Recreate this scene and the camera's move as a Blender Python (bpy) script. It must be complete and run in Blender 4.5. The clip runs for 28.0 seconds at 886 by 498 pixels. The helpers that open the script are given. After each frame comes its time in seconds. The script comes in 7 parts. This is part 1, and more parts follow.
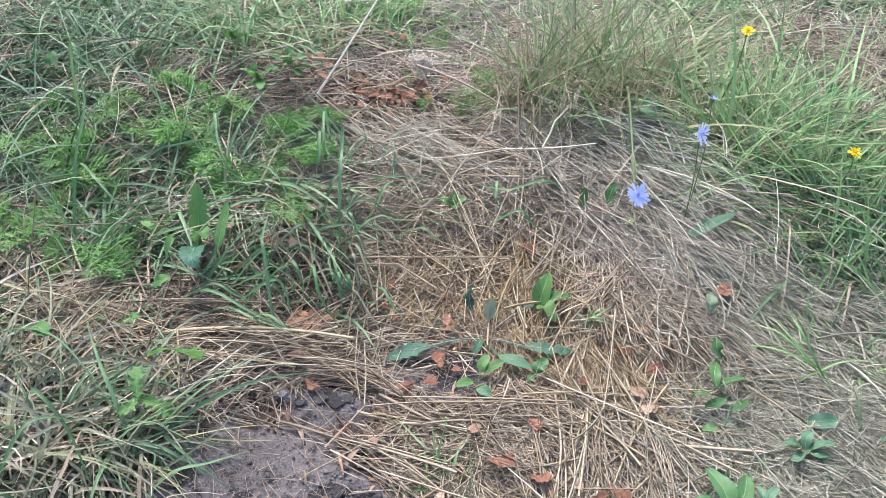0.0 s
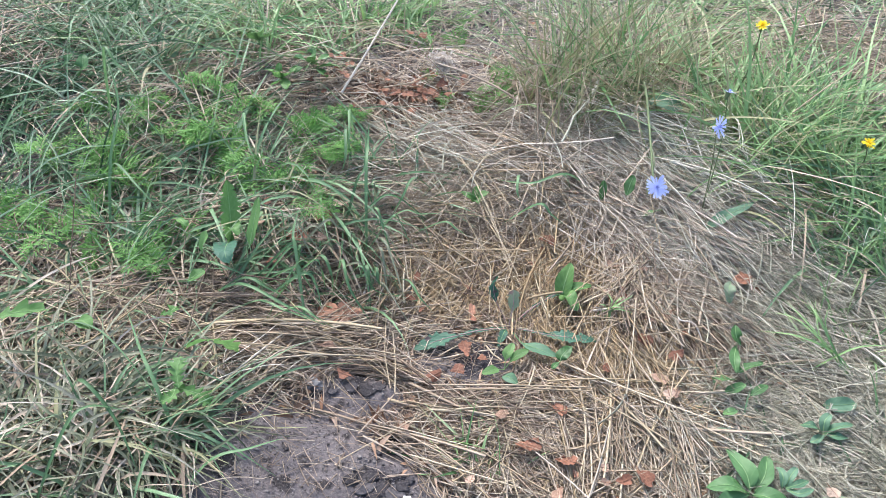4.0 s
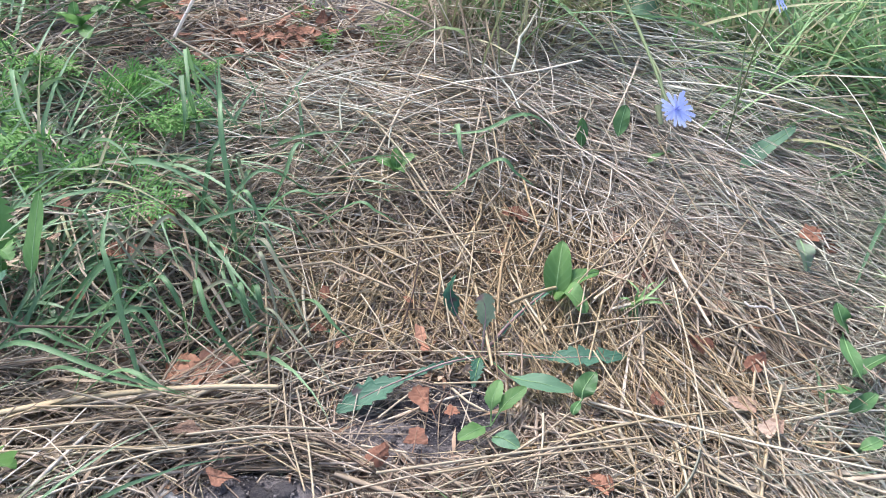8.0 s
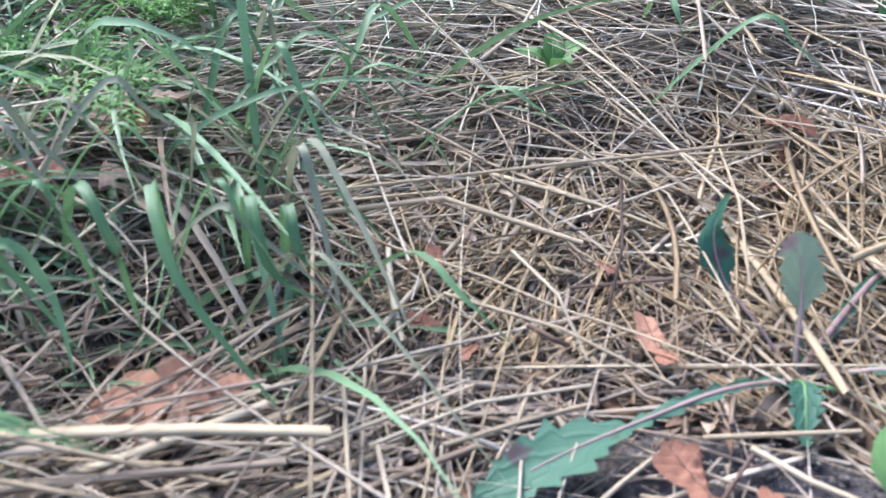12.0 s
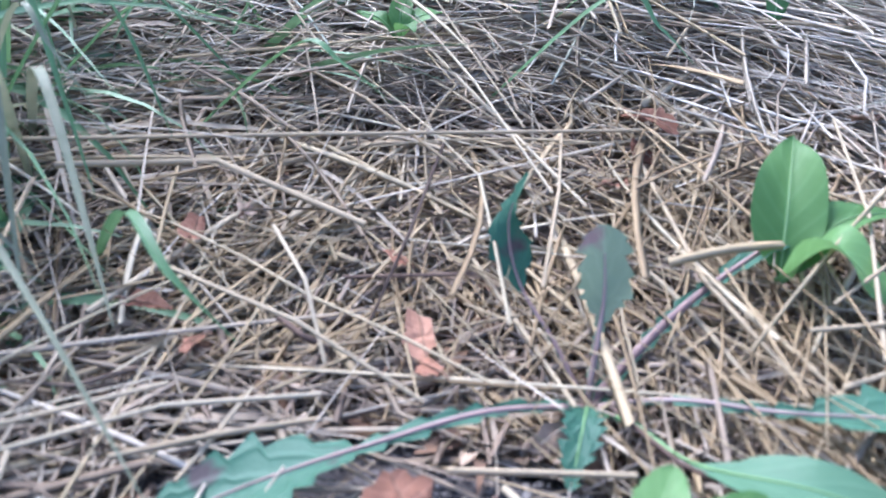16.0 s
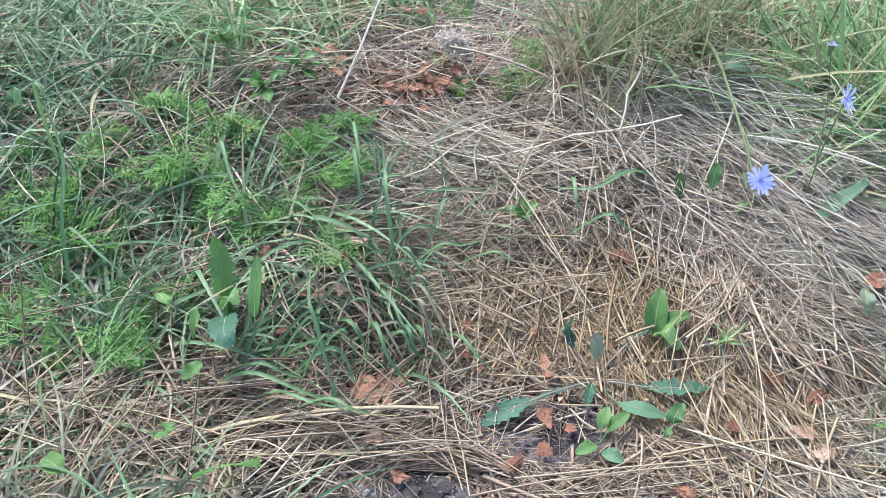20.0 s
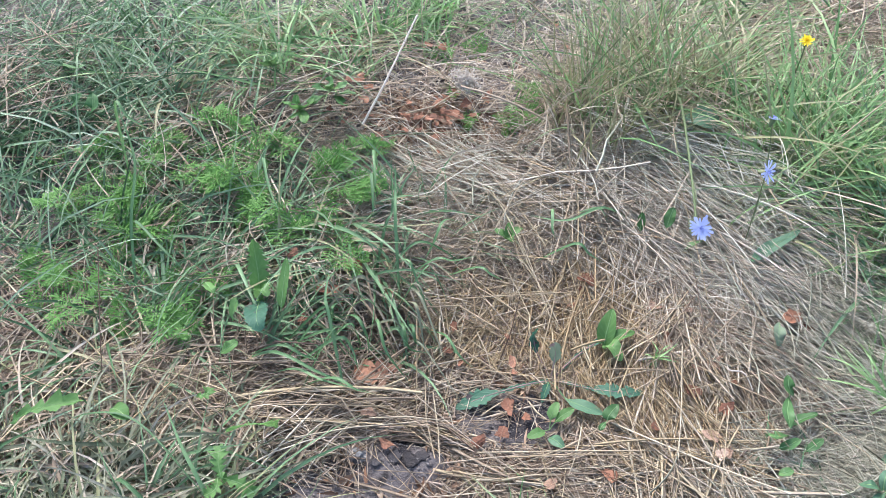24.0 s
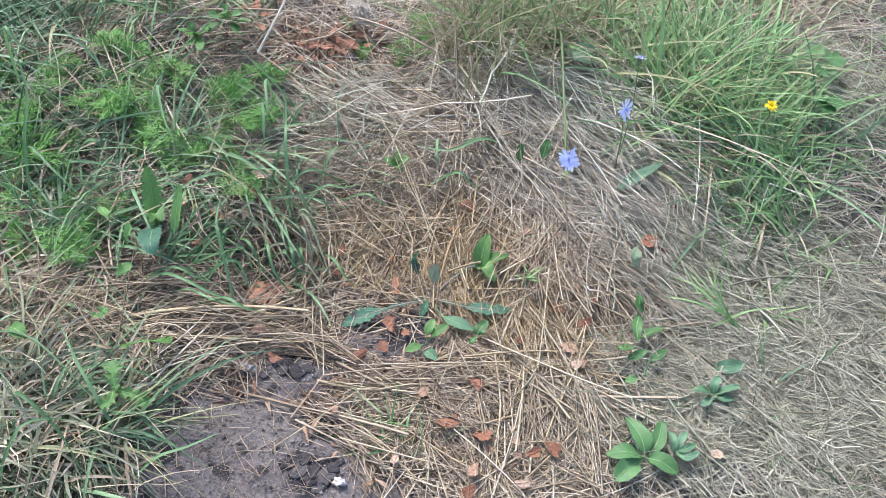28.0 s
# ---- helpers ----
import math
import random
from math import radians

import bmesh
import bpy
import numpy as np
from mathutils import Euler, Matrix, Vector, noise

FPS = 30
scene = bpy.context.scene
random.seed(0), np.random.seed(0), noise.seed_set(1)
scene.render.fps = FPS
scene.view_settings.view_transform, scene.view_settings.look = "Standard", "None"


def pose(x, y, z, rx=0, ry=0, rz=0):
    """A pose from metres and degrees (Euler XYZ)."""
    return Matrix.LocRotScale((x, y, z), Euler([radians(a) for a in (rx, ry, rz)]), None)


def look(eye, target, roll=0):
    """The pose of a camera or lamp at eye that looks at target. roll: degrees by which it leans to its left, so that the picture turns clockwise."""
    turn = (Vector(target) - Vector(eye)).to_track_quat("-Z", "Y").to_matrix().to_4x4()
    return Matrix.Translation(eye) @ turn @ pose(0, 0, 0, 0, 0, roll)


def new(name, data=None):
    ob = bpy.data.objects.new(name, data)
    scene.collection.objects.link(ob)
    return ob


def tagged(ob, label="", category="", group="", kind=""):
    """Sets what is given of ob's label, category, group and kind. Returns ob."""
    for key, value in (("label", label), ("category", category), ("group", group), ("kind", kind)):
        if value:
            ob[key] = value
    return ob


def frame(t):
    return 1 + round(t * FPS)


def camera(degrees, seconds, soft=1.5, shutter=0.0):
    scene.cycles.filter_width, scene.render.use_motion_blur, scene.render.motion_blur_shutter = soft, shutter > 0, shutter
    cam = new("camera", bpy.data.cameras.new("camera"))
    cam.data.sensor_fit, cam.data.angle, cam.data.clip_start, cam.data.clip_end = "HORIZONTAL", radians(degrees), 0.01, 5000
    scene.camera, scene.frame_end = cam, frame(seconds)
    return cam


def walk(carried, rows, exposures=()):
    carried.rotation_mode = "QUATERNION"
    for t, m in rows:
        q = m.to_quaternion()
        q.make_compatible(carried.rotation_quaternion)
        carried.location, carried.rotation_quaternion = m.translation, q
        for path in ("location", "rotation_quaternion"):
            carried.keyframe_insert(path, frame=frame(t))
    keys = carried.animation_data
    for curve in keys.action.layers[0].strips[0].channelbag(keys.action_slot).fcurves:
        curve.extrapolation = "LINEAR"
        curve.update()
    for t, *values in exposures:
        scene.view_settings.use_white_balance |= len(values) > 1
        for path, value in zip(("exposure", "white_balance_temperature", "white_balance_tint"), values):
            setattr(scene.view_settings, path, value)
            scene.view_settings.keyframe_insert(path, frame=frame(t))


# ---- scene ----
cam = camera(56.0, 28.0, soft=0.5)
# a telephone's lens, about 1.8 mm wide, set for an arm's length
cam.data.dof.use_dof, cam.data.dof.focus_distance, cam.data.dof.aperture_fstop = True, 1.05, 18.5
PATH = [
    (0, (0.235, -0.947, 0.862), (-0.032, 0.554, -0.433), 1.7),
    (0.5, (0.232, -0.954, 0.862), (-0.067, 0.541, -0.431), 2.1),
    (1, (0.227, -0.96, 0.866), (-0.1, 0.525, -0.433), 1.9),
    (1.5, (0.218, -0.967, 0.86), (-0.114, 0.52, -0.435), 1.9),
    (2, (0.218, -0.974, 0.863), (-0.115, 0.509, -0.437), 1.7),
    (2.5, (0.221, -0.986, 0.87), (-0.113, 0.497, -0.43), 1.5),
    (3, (0.222, -0.984, 0.876), (-0.103, 0.5, -0.425), 0.9),
    (3.5, (0.219, -0.985, 0.876), (-0.085, 0.506, -0.422), 0.9),
    (4, (0.221, -0.982, 0.881), (-0.071, 0.509, -0.42), 0.4),
    (4.5, (0.214, -0.987, 0.886), (-0.055, 0.505, -0.418), 0.4),
    (6.5, (0.181, -0.851, 0.825), (-0.064, 0.617, -0.51), 0.6),
    (7, (0.141, -0.767, 0.774), (-0.091, 0.674, -0.593), 0.3),
    (7.5, (0.149, -0.731, 0.693), (-0.069, 0.7, -0.687), -1.0),
    (8, (0.126, -0.654, 0.554), (0.096, 0.895, -0.71), -0.2),
    (8.5, (0.142, -0.581, 0.5), (0.159, 1.118, -0.556), 0.7),
    (9, (0.165, -0.535, 0.454), (0.166, 1.224, -0.497), 1.8),
    (9.5, (0.141, -0.536, 0.391), (0.103, 1.178, -0.64), 1.8),
    (10, (0.127, -0.548, 0.37), (0.011, 1.137, -0.701), 0.2),
    (10.5, (0.092, -0.552, 0.342), (-0.016, 1.143, -0.715), -0.8),
    (11, (0.049, -0.529, 0.32), (-0.187, 1.15, -0.741), -4.8),
    (11.5, (0.027, -0.465, 0.275), (-0.172, 1.23, -0.768), -4.0),
    (12, (0.044, -0.388, 0.219), (-0.159, 1.305, -0.826), -4.0),
    (12.5, (0.065, -0.359, 0.188), (-0.118, 1.327, -0.871), -4.4),
    (14.5, (0.105, -0.305, 0.116), (-0.012, 1.427, -0.877), 1.2),
    (15, (0.112, -0.303, 0.109), (0.036, 1.435, -0.878), 2.6),
    (15.5, (0.109, -0.311, 0.118), (0.049, 1.424, -0.874), 2.9),
    (16, (0.113, -0.332, 0.169), (0.02, 1.395, -0.835), 2.6),
    (16.5, (0.099, -0.405, 0.234), (-0.02, 1.329, -0.755), 2.2),
    (17, (0.085, -0.484, 0.301), (-0.03, 1.198, -0.775), -2.9),
    (17.5, (0.101, -0.545, 0.378), (-0.016, 1.032, -0.846), -2.7),
    (18, (0.096, -0.585, 0.502), (0.001, 0.937, -0.793), -3.0),
    (18.5, (0.086, -0.629, 0.625), (-0.029, 0.874, -0.691), -3.6),
    (19, (0.065, -0.681, 0.695), (-0.149, 0.77, -0.665), -5.8),
    (19.5, (0.071, -0.696, 0.75), (-0.169, 0.732, -0.63), -6.1),
    (20, (0.099, -0.723, 0.789), (-0.158, 0.698, -0.594), -6.0),
    (20.5, (0.119, -0.745, 0.81), (-0.134, 0.663, -0.587), -5.9),
    (21, (0.131, -0.759, 0.839), (-0.115, 0.642, -0.567), -5.7),
    (21.5, (0.146, -0.77, 0.864), (-0.092, 0.636, -0.539), -5.9),
    (23.5, (0.16, -0.835, 0.959), (-0.114, 0.563, -0.445), -4.5),
    (24, (0.165, -0.839, 0.98), (-0.143, 0.538, -0.438), -3.3),
    (24.5, (0.161, -0.852, 0.99), (-0.14, 0.462, -0.487), -2.5),
    (25, (0.168, -0.852, 1.002), (-0.13, 0.441, -0.494), -1.8),
    (25.5, (0.181, -0.86, 1.005), (-0.108, 0.422, -0.502), -1.6),
    (26, (0.179, -0.875, 1.018), (-0.108, 0.39, -0.505), -2.0),
    (26.5, (0.168, -0.872, 1.029), (-0.115, 0.378, -0.506), -2.1),
    (27, (0.187, -0.88, 1.033), (-0.062, 0.365, -0.512), -1.0),
    (27.5, (0.22, -0.876, 1.042), (0.053, 0.373, -0.511), 1.5),
    (28, (0.245, -0.874, 1.052), (0.118, 0.381, -0.5), 2.1),
]
EXPOSURE = [(0, 1.54, 5950, 13), (6, 1.58, 5950, 13), (8, 1.6, 5930, 14), (11, 1.74, 5600, 14), (12.5, 1.84, 5400, 16), (14.5, 1.87, 5050, 16), (17, 1.78, 5150, 16), (18, 1.65, 5400, 14), (20, 1.58, 5800, 12), (28, 1.5, 5880, 12)]
walk(cam, [(t, look(eye, target, roll)) for t, eye, target, roll in PATH], EXPOSURE)

# ---- daylight: open overcast sky ----
world = bpy.data.worlds.new("overcast_sky")
scene.world = world
world.use_nodes = True
wn, wl = world.node_tree.nodes, world.node_tree.links
wn.clear()
sky = wn.new("ShaderNodeTexSky")
sky.sky_type = "NISHITA"
sky.sun_disc = False
sky.sun_elevation, sky.sun_rotation = radians(52), radians(-35)
sky.air_density, sky.dust_density, sky.ozone_density = 1.0, 4.0, 1.0
back = wn.new("ShaderNodeBackground")
back.inputs["Strength"].default_value = 0.138
wout = wn.new("ShaderNodeOutputWorld")
wl.new(sky.outputs[0], back.inputs[0])
wl.new(back.outputs[0], wout.inputs[0])

sun_data = bpy.data.lights.new("sun", "SUN")
sun_data.energy, sun_data.angle, sun_data.color = 1.5, radians(14), (1.0, 0.95, 0.88)
sun = new("sun", sun_data)
sun.matrix_world = look((-1.2, 1.9, 3.2), (0, 0, 0))

# ---- tools ----
rng = np.random.default_rng(7)


def smooth(a):
    a = np.clip(a, 0, 1)
    return a * a * (3 - 2 * a)


def bump(x, y, cx, cy, rx, ry):
    return np.exp(-(((x - cx) / rx) ** 2 + ((y - cy) / ry) ** 2))


def lattice(ix, iy, k):
    h = np.sin(ix * 127.1 + iy * 311.7 + k * 74.7) * 43758.5453
    return h - np.floor(h)


def rough(x, y, size, k=0):
    """Smooth value noise from -1 to 1 with cells of that size."""
    u, v = np.asarray(x, float) / size, np.asarray(y, float) / size
    iu, iv = np.floor(u), np.floor(v)
    fu, fv = smooth(u - iu), smooth(v - iv)
    a = lattice(iu, iv, k) * (1 - fu) + lattice(iu + 1, iv, k) * fu
    b = lattice(iu, iv + 1, k) * (1 - fu) + lattice(iu + 1, iv + 1, k) * fu
    return 2 * (a * (1 - fv) + b * fv) - 1


def bare(x, y):
    """How bare the soil lies, 0 to 1: the worn patches between the straw."""
    w = 0.35 * rough(x, y, 0.06, 3)
    a = bump(x, y, -0.09, -0.405, 0.13, 0.075) * 1.9 + bump(x, y, 0.0, -0.5, 0.12, 0.1) * 1.8
    b = bump(x, y, -0.03, -0.275, 0.06, 0.03) * 1.5
    c = bump(x, y, 0.09, -0.185, 0.1, 0.056) * 2.1 + bump(x, y, 0.03, -0.12, 0.06, 0.035) * 0.3
    return np.clip(a + b + c + w - 0.35, 0, 1)


def ground_z(x, y):
    x, y = np.asarray(x, float), np.asarray(y, float)
    z = 0.075 * smooth((y + 0.02) / 0.45) + 0.035 * smooth((-x - 0.05) / 0.3)
    z = z + 0.032 * bump(x, y, -0.2, 0.04, 0.14, 0.12) + 0.02 * bump(x, y, 0.36, 0.02, 0.16, 0.14)
    z = z - 0.018 * bump(x, y, 0.08, -0.18, 0.1, 0.06) - 0.03 * bump(x, y, -0.125, -0.12, 0.06, 0.05)
    near = smooth((2.3 - np.hypot(x, y - 0.2)) / 0.7)
    return z + near * (0.006 * rough(x, y, 0.11, 1) + 0.003 * rough(x, y, 0.04, 2))


def bed_z(x, y):
    """The soil under the mat of straw, whose top is ground_z."""
    return ground_z(x, y) - 0.017 * (1 - bare(x, y))


def gz(x, y):
    return float(ground_z(x, y))


def mesh_of(name, verts, quads, mats):
    verts, quads = np.asarray(verts, np.float32), np.asarray(quads, np.int32)
    me = bpy.data.meshes.new(name)
    me.vertices.add(len(verts))
    me.vertices.foreach_set("co", verts.ravel())
    me.loops.add(quads.size)
    me.loops.foreach_set("vertex_index", quads.ravel())
    me.polygons.add(len(quads))
    me.polygons.foreach_set("loop_start", np.arange(0, quads.size, 4, dtype=np.int32))
    me.polygons.foreach_set("use_smooth", np.ones(len(quads), bool))
    me.materials.append(mats)
    me.update(calc_edges=True)
    me.validate()
    return me


def blades(x, y, az, length, width, elev, droop, curl, lift, segs, tube, sink=0.0, taper=1.4):
    """Ribbons with a fold, or three-sided straws, that start at x, y on the ground, rise by elev and droop along their length."""
    n = len(x)
    s = (np.arange(segs) + 0.5) / segs
    e = elev[:, None] - droop[:, None] * s
    a = az[:, None] + curl[:, None] * s
    if tube:
        kink = np.where(rng.uniform(0, 1, n) < 0.22, rng.normal(0, 0.55, n), 0.0)
        a = a + kink[:, None] * (s[None, :] > rng.uniform(0.25, 0.75, n)[:, None])
    step = (length / segs)[:, None]
    zero = np.zeros((n, 1))
    px = x[:, None] + np.hstack([zero, np.cumsum(np.cos(e) * np.cos(a) * step, 1)])
    py = y[:, None] + np.hstack([zero, np.cumsum(np.cos(e) * np.sin(a) * step, 1)])
    pz = np.hstack([zero, np.cumsum(np.sin(e) * step, 1)]) + (bed_z(x, y) + lift - sink)[:, None]
    floor_z = bed_z(px, py) + 0.25 * lift[:, None] + 0.001
    pz = np.maximum(pz, floor_z)
    pz[:, 0] -= sink
    p = np.stack([px, py, pz], 2)
    t = np.gradient(p, axis=1)
    t /= np.linalg.norm(t, axis=2, keepdims=True) + 1e-9
    side = np.stack([-t[..., 1], t[..., 0], np.zeros_like(t[..., 0])], 2)
    side /= np.linalg.norm(side, axis=2, keepdims=True) + 1e-6
    up = np.cross(t, side)
    roll = rng.uniform(-0.9, 0.9, n)[:, None, None] + rng.uniform(-0.8, 0.8, n)[:, None, None] * np.linspace(0, 1, segs + 1)[None, :, None]
    sd = side * np.cos(roll) + up * np.sin(roll)
    nm = up * np.cos(roll) - side * np.sin(roll)
    q = np.linspace(0, 1, segs + 1)[None, :, None]
    if tube:
        flat = rng.uniform(0, 1, n) < 0.5
        w = (width * np.where(flat, 0.54, 0.36))[:, None, None] * (1 - rng.uniform(0.05, 0.8, n)[:, None, None] * q ** 1.5)
        thick = np.where(flat, 0.14, 0.6)[:, None, None]
        cols = [p + w * sd, p - 0.15 * w * sd + thick * w * nm, p - w * sd - 0.25 * thick * w * nm]
    else:
        w = (width * 0.5)[:, None, None] * np.clip(1 - q ** taper, 0.04, 1) * np.minimum(1, 0.55 + 2.5 * q)
        cols = [p - w * sd + 0.35 * w * nm, p, p + w * sd + 0.35 * w * nm]
    v = np.stack(cols, 2).reshape(-1, 3)
    base = (np.arange(n) * (segs + 1) * 3)[:, None, None]
    row = (np.arange(segs) * 3)[None, :, None]
    pairs = ((0, 1), (1, 2), (2, 0)) if tube else ((0, 1), (1, 2))
    f = np.concatenate([np.stack([base + row + i, base + row + j, base + row + 3 + j, base + row + 3 + i], -1).reshape(-1, 4) for i, j in pairs])
    return v, f


class Heap:
    """Gathers blades of one stand of grass or one layer of straw into one mesh."""

    def __init__(self):
        self.v, self.f, self.n = [], [], 0

    def lay(self, cx, cy, rx, ry, turn, n, az, spread, length, width, elev=4, droop=8, lift=0.012, curl=11, tube=True, segs=6, clear=True, jitter=0.35, hole=0.0):
        t = radians(turn)
        u, w = rng.normal(0, 0.58, n), rng.normal(0, 0.58, n)
        x = cx + u * rx * math.cos(t) - w * ry * math.sin(t)
        y = cy + u * rx * math.sin(t) + w * ry * math.cos(t)
        flow = rough(x, y, 0.055, 8) if tube else rng.normal(0, 0.5, n)
        a = np.radians(az + spread * (0.95 * rng.normal(0, 1, n) + 0.55 * flow))
        if tube:
            a = a + np.pi * rng.integers(0, 2, n)
        ln = length * np.clip(rng.normal(1, jitter, n), 0.3, 2.0)
        wd = width * np.clip(np.exp(rng.normal(-0.1, 0.42 if tube else 0.28, n)), 0.35, 2.2 if tube else 1.5)
        el = np.radians(elev + rng.normal(0, 2.5 + 0.25 * abs(elev), n))
        dr = np.radians(droop * rng.uniform(0.5, 1.5, n))
        cu = np.radians(rng.normal(0, curl, n))
        lf = lift * rng.uniform(0.05, 1.25, n) if tube else lift * rng.uniform(0, 1, n)
        if tube:
            lf = lf * (1 + 0.6 * rough(x, y, 0.045, 12))
            thin = rng.uniform(0, 1, n) > np.maximum(0.55 * np.clip(rough(x, y, 0.038, 9), 0, 1), 0.85 * bump(x, y, -0.13, -0.105, 0.07, 0.05))
            x, y, a, ln, wd, el, dr, cu, lf = (k[thin] for k in (x, y, a, ln, wd, el, dr, cu, lf))
            n = len(x)
            x = x - 0.5 * ln * np.cos(a)
            y = y - 0.5 * ln * np.sin(a)
        if clear:
            mx, my = (x + 0.5 * ln * np.cos(a), y + 0.5 * ln * np.sin(a)) if tube else (x, y)
            worn = np.maximum(bare(mx, my), bare(x, y))
            for s in (0.25, 0.75, 1.0) if tube else ():
                worn = np.maximum(worn, bare(x + s * ln * np.cos(a), y + s * ln * np.sin(a)))
            keep = rng.uniform(0, 1, n) > worn * 1.2
            x, y, a, ln, wd, el, dr, cu, lf = (k[keep] for k in (x, y, a, ln, wd, el, dr, cu, lf))
        if hole:
            keep = np.hypot(x, y - 0.25) > hole * rng.uniform(0.9, 1.15, len(x))
            x, y, a, ln, wd, el, dr, cu, lf = (k[keep] for k in (x, y, a, ln, wd, el, dr, cu, lf))
        if len(x) == 0:
            return self
        v, f = blades(x, y, a, ln, wd, el, dr, cu, lf, segs, tube, 0.0 if tube else 0.004)
        self.v.append(v)
        self.f.append(f + self.n)
        self.n += len(v)
        return self

    def put(self, name, mat, label, category):
        ob = new(name, mesh_of(name, np.concatenate(self.v), np.concatenate(self.f), mat))
        return tagged(ob, label, category, kind="stuff")


def part(name, mesh, parent, label="", at=None):
    ob = new(name, mesh)
    ob.parent = parent
    if at is not None:
        ob.matrix_basis = at
    return tagged(ob, label)


def thing(name, x, y, z, label, category, group=""):
    ob = new(name)
    ob.location = (x, y, z)
    ob.empty_display_size = 0.02
    return tagged(ob, label, category, group)


def spine(az, elev, droop, length, segs, curl=0.0):
    p, out = Vector((0, 0, 0)), []
    out.append(p.copy())
    for i in range(segs):
        s = (i + 0.5) / segs
        e, a = radians(elev - droop * s), radians(az + curl * s)
        p = p + Vector((math.cos(e) * math.cos(a), math.cos(e) * math.sin(a), math.sin(e))) * (length / segs)
        out.append(p.copy())
    return np.array(out)


def frames_of(p, roll):
    t = np.gradient(p, axis=0)
    t /= np.linalg.norm(t, axis=1, keepdims=True) + 1e-9
    s = np.cross(np.array([0, 0, 1.0]), t)
    flat = np.linalg.norm(s, axis=1) < 1e-3
    s[flat] = (1, 0, 0)
    s /= np.linalg.norm(s, axis=1, keepdims=True)
    u = np.cross(t, s)
    r = radians(roll)
    return s * math.cos(r) + u * math.sin(r), u * math.cos(r) - s * math.sin(r)


def sheet(p, halfwidth, mat, name, roll=0, fold=0.2, wave=0.0, cols=5, waves=3.0, crumple=0.0):
    """A leaf or petal: a spine with a width at each of its points, or one width for each side."""
    left, right = halfwidth if isinstance(halfwidth, tuple) else (halfwidth, halfwidth)
    sd, nm = frames_of(p, roll)
    m = len(p)
    u = np.linspace(-1, 1, cols)
    ph = rng.uniform(0, 6)
    q = np.linspace(0, 1, m)
    v = np.zeros((m, cols, 3))
    for k, c in enumerate(u):
        halfwidth = right if c > 0 else left
        off = fold * abs(c) * halfwidth + wave * c * c * np.sin(q * waves * 6.28 + ph + (1.7 if c > 0 else 0))
        off = off + crumple * (rng.normal(0, 1, m) if abs(c) > 0.1 else rng.normal(0, 0.6, m))
        v[:, k] = p + sd * (c * halfwidth)[:, None] + nm * off[:, None]
    i = np.arange(m - 1)[:, None] * cols + np.arange(cols - 1)[None, :]
    f = np.stack([i, i + 1, i + 1 + cols, i + cols], -1).reshape(-1, 4)
    me = mesh_of(name, v.reshape(-1, 3), f, mat)
    uv = np.stack(np.meshgrid(np.linspace(0, 1, cols), q), -1).reshape(-1, 2)
    me.uv_layers.new(name="leaf").data.foreach_set("uv", uv[f.ravel()].ravel().astype(np.float32))
    return me


def rod(p, r0, r1, mat, name, sides=5):
    p = np.asarray(p, float)
    sd, nm = frames_of(p, 0)
    m = len(p)
    r = np.linspace(r0, r1, m)[:, None]
    ang = np.arange(sides) * 2 * math.pi / sides
    v = np.stack([p + r * (sd * math.cos(a) + nm * math.sin(a)) for a in ang], 1)
    i = np.arange(m - 1)[:, None] * sides
    j = np.arange(sides)[None, :]
    f = np.stack([i + j, i + (j + 1) % sides, i + sides + (j + 1) % sides, i + sides + j], -1).reshape(-1, 4)
    return mesh_of(name, v.reshape(-1, 3), f, mat)


def bent(points, count=12):
    """A smooth line through a few points."""
    p = np.array(points, float)
    if len(p) == 2:
        return p[0] + (p[1] - p[0]) * np.linspace(0, 1, count)[:, None]
    s = np.linspace(0, len(p) - 1, count)
    out = []
    for a in s:
        i = min(int(a), len(p) - 2)
        f = a - i
        p0, p1, p2, p3 = p[max(i - 1, 0)], p[i], p[i + 1], p[min(i + 2, len(p) - 1)]
        out.append(0.5 * (2 * p1 + (p2 - p0) * f + (2 * p0 - 5 * p1 + 4 * p2 - p3) * f * f + (3 * p1 - p0 - 3 * p2 + p3) * f ** 3))
    return np.array(out)


def blade_faces(segs):
    return np.array([(r * 3 + i, r * 3 + i + 1, r * 3 + 4 + i, r * 3 + 3 + i) for i in (0, 1) for r in range(segs)])


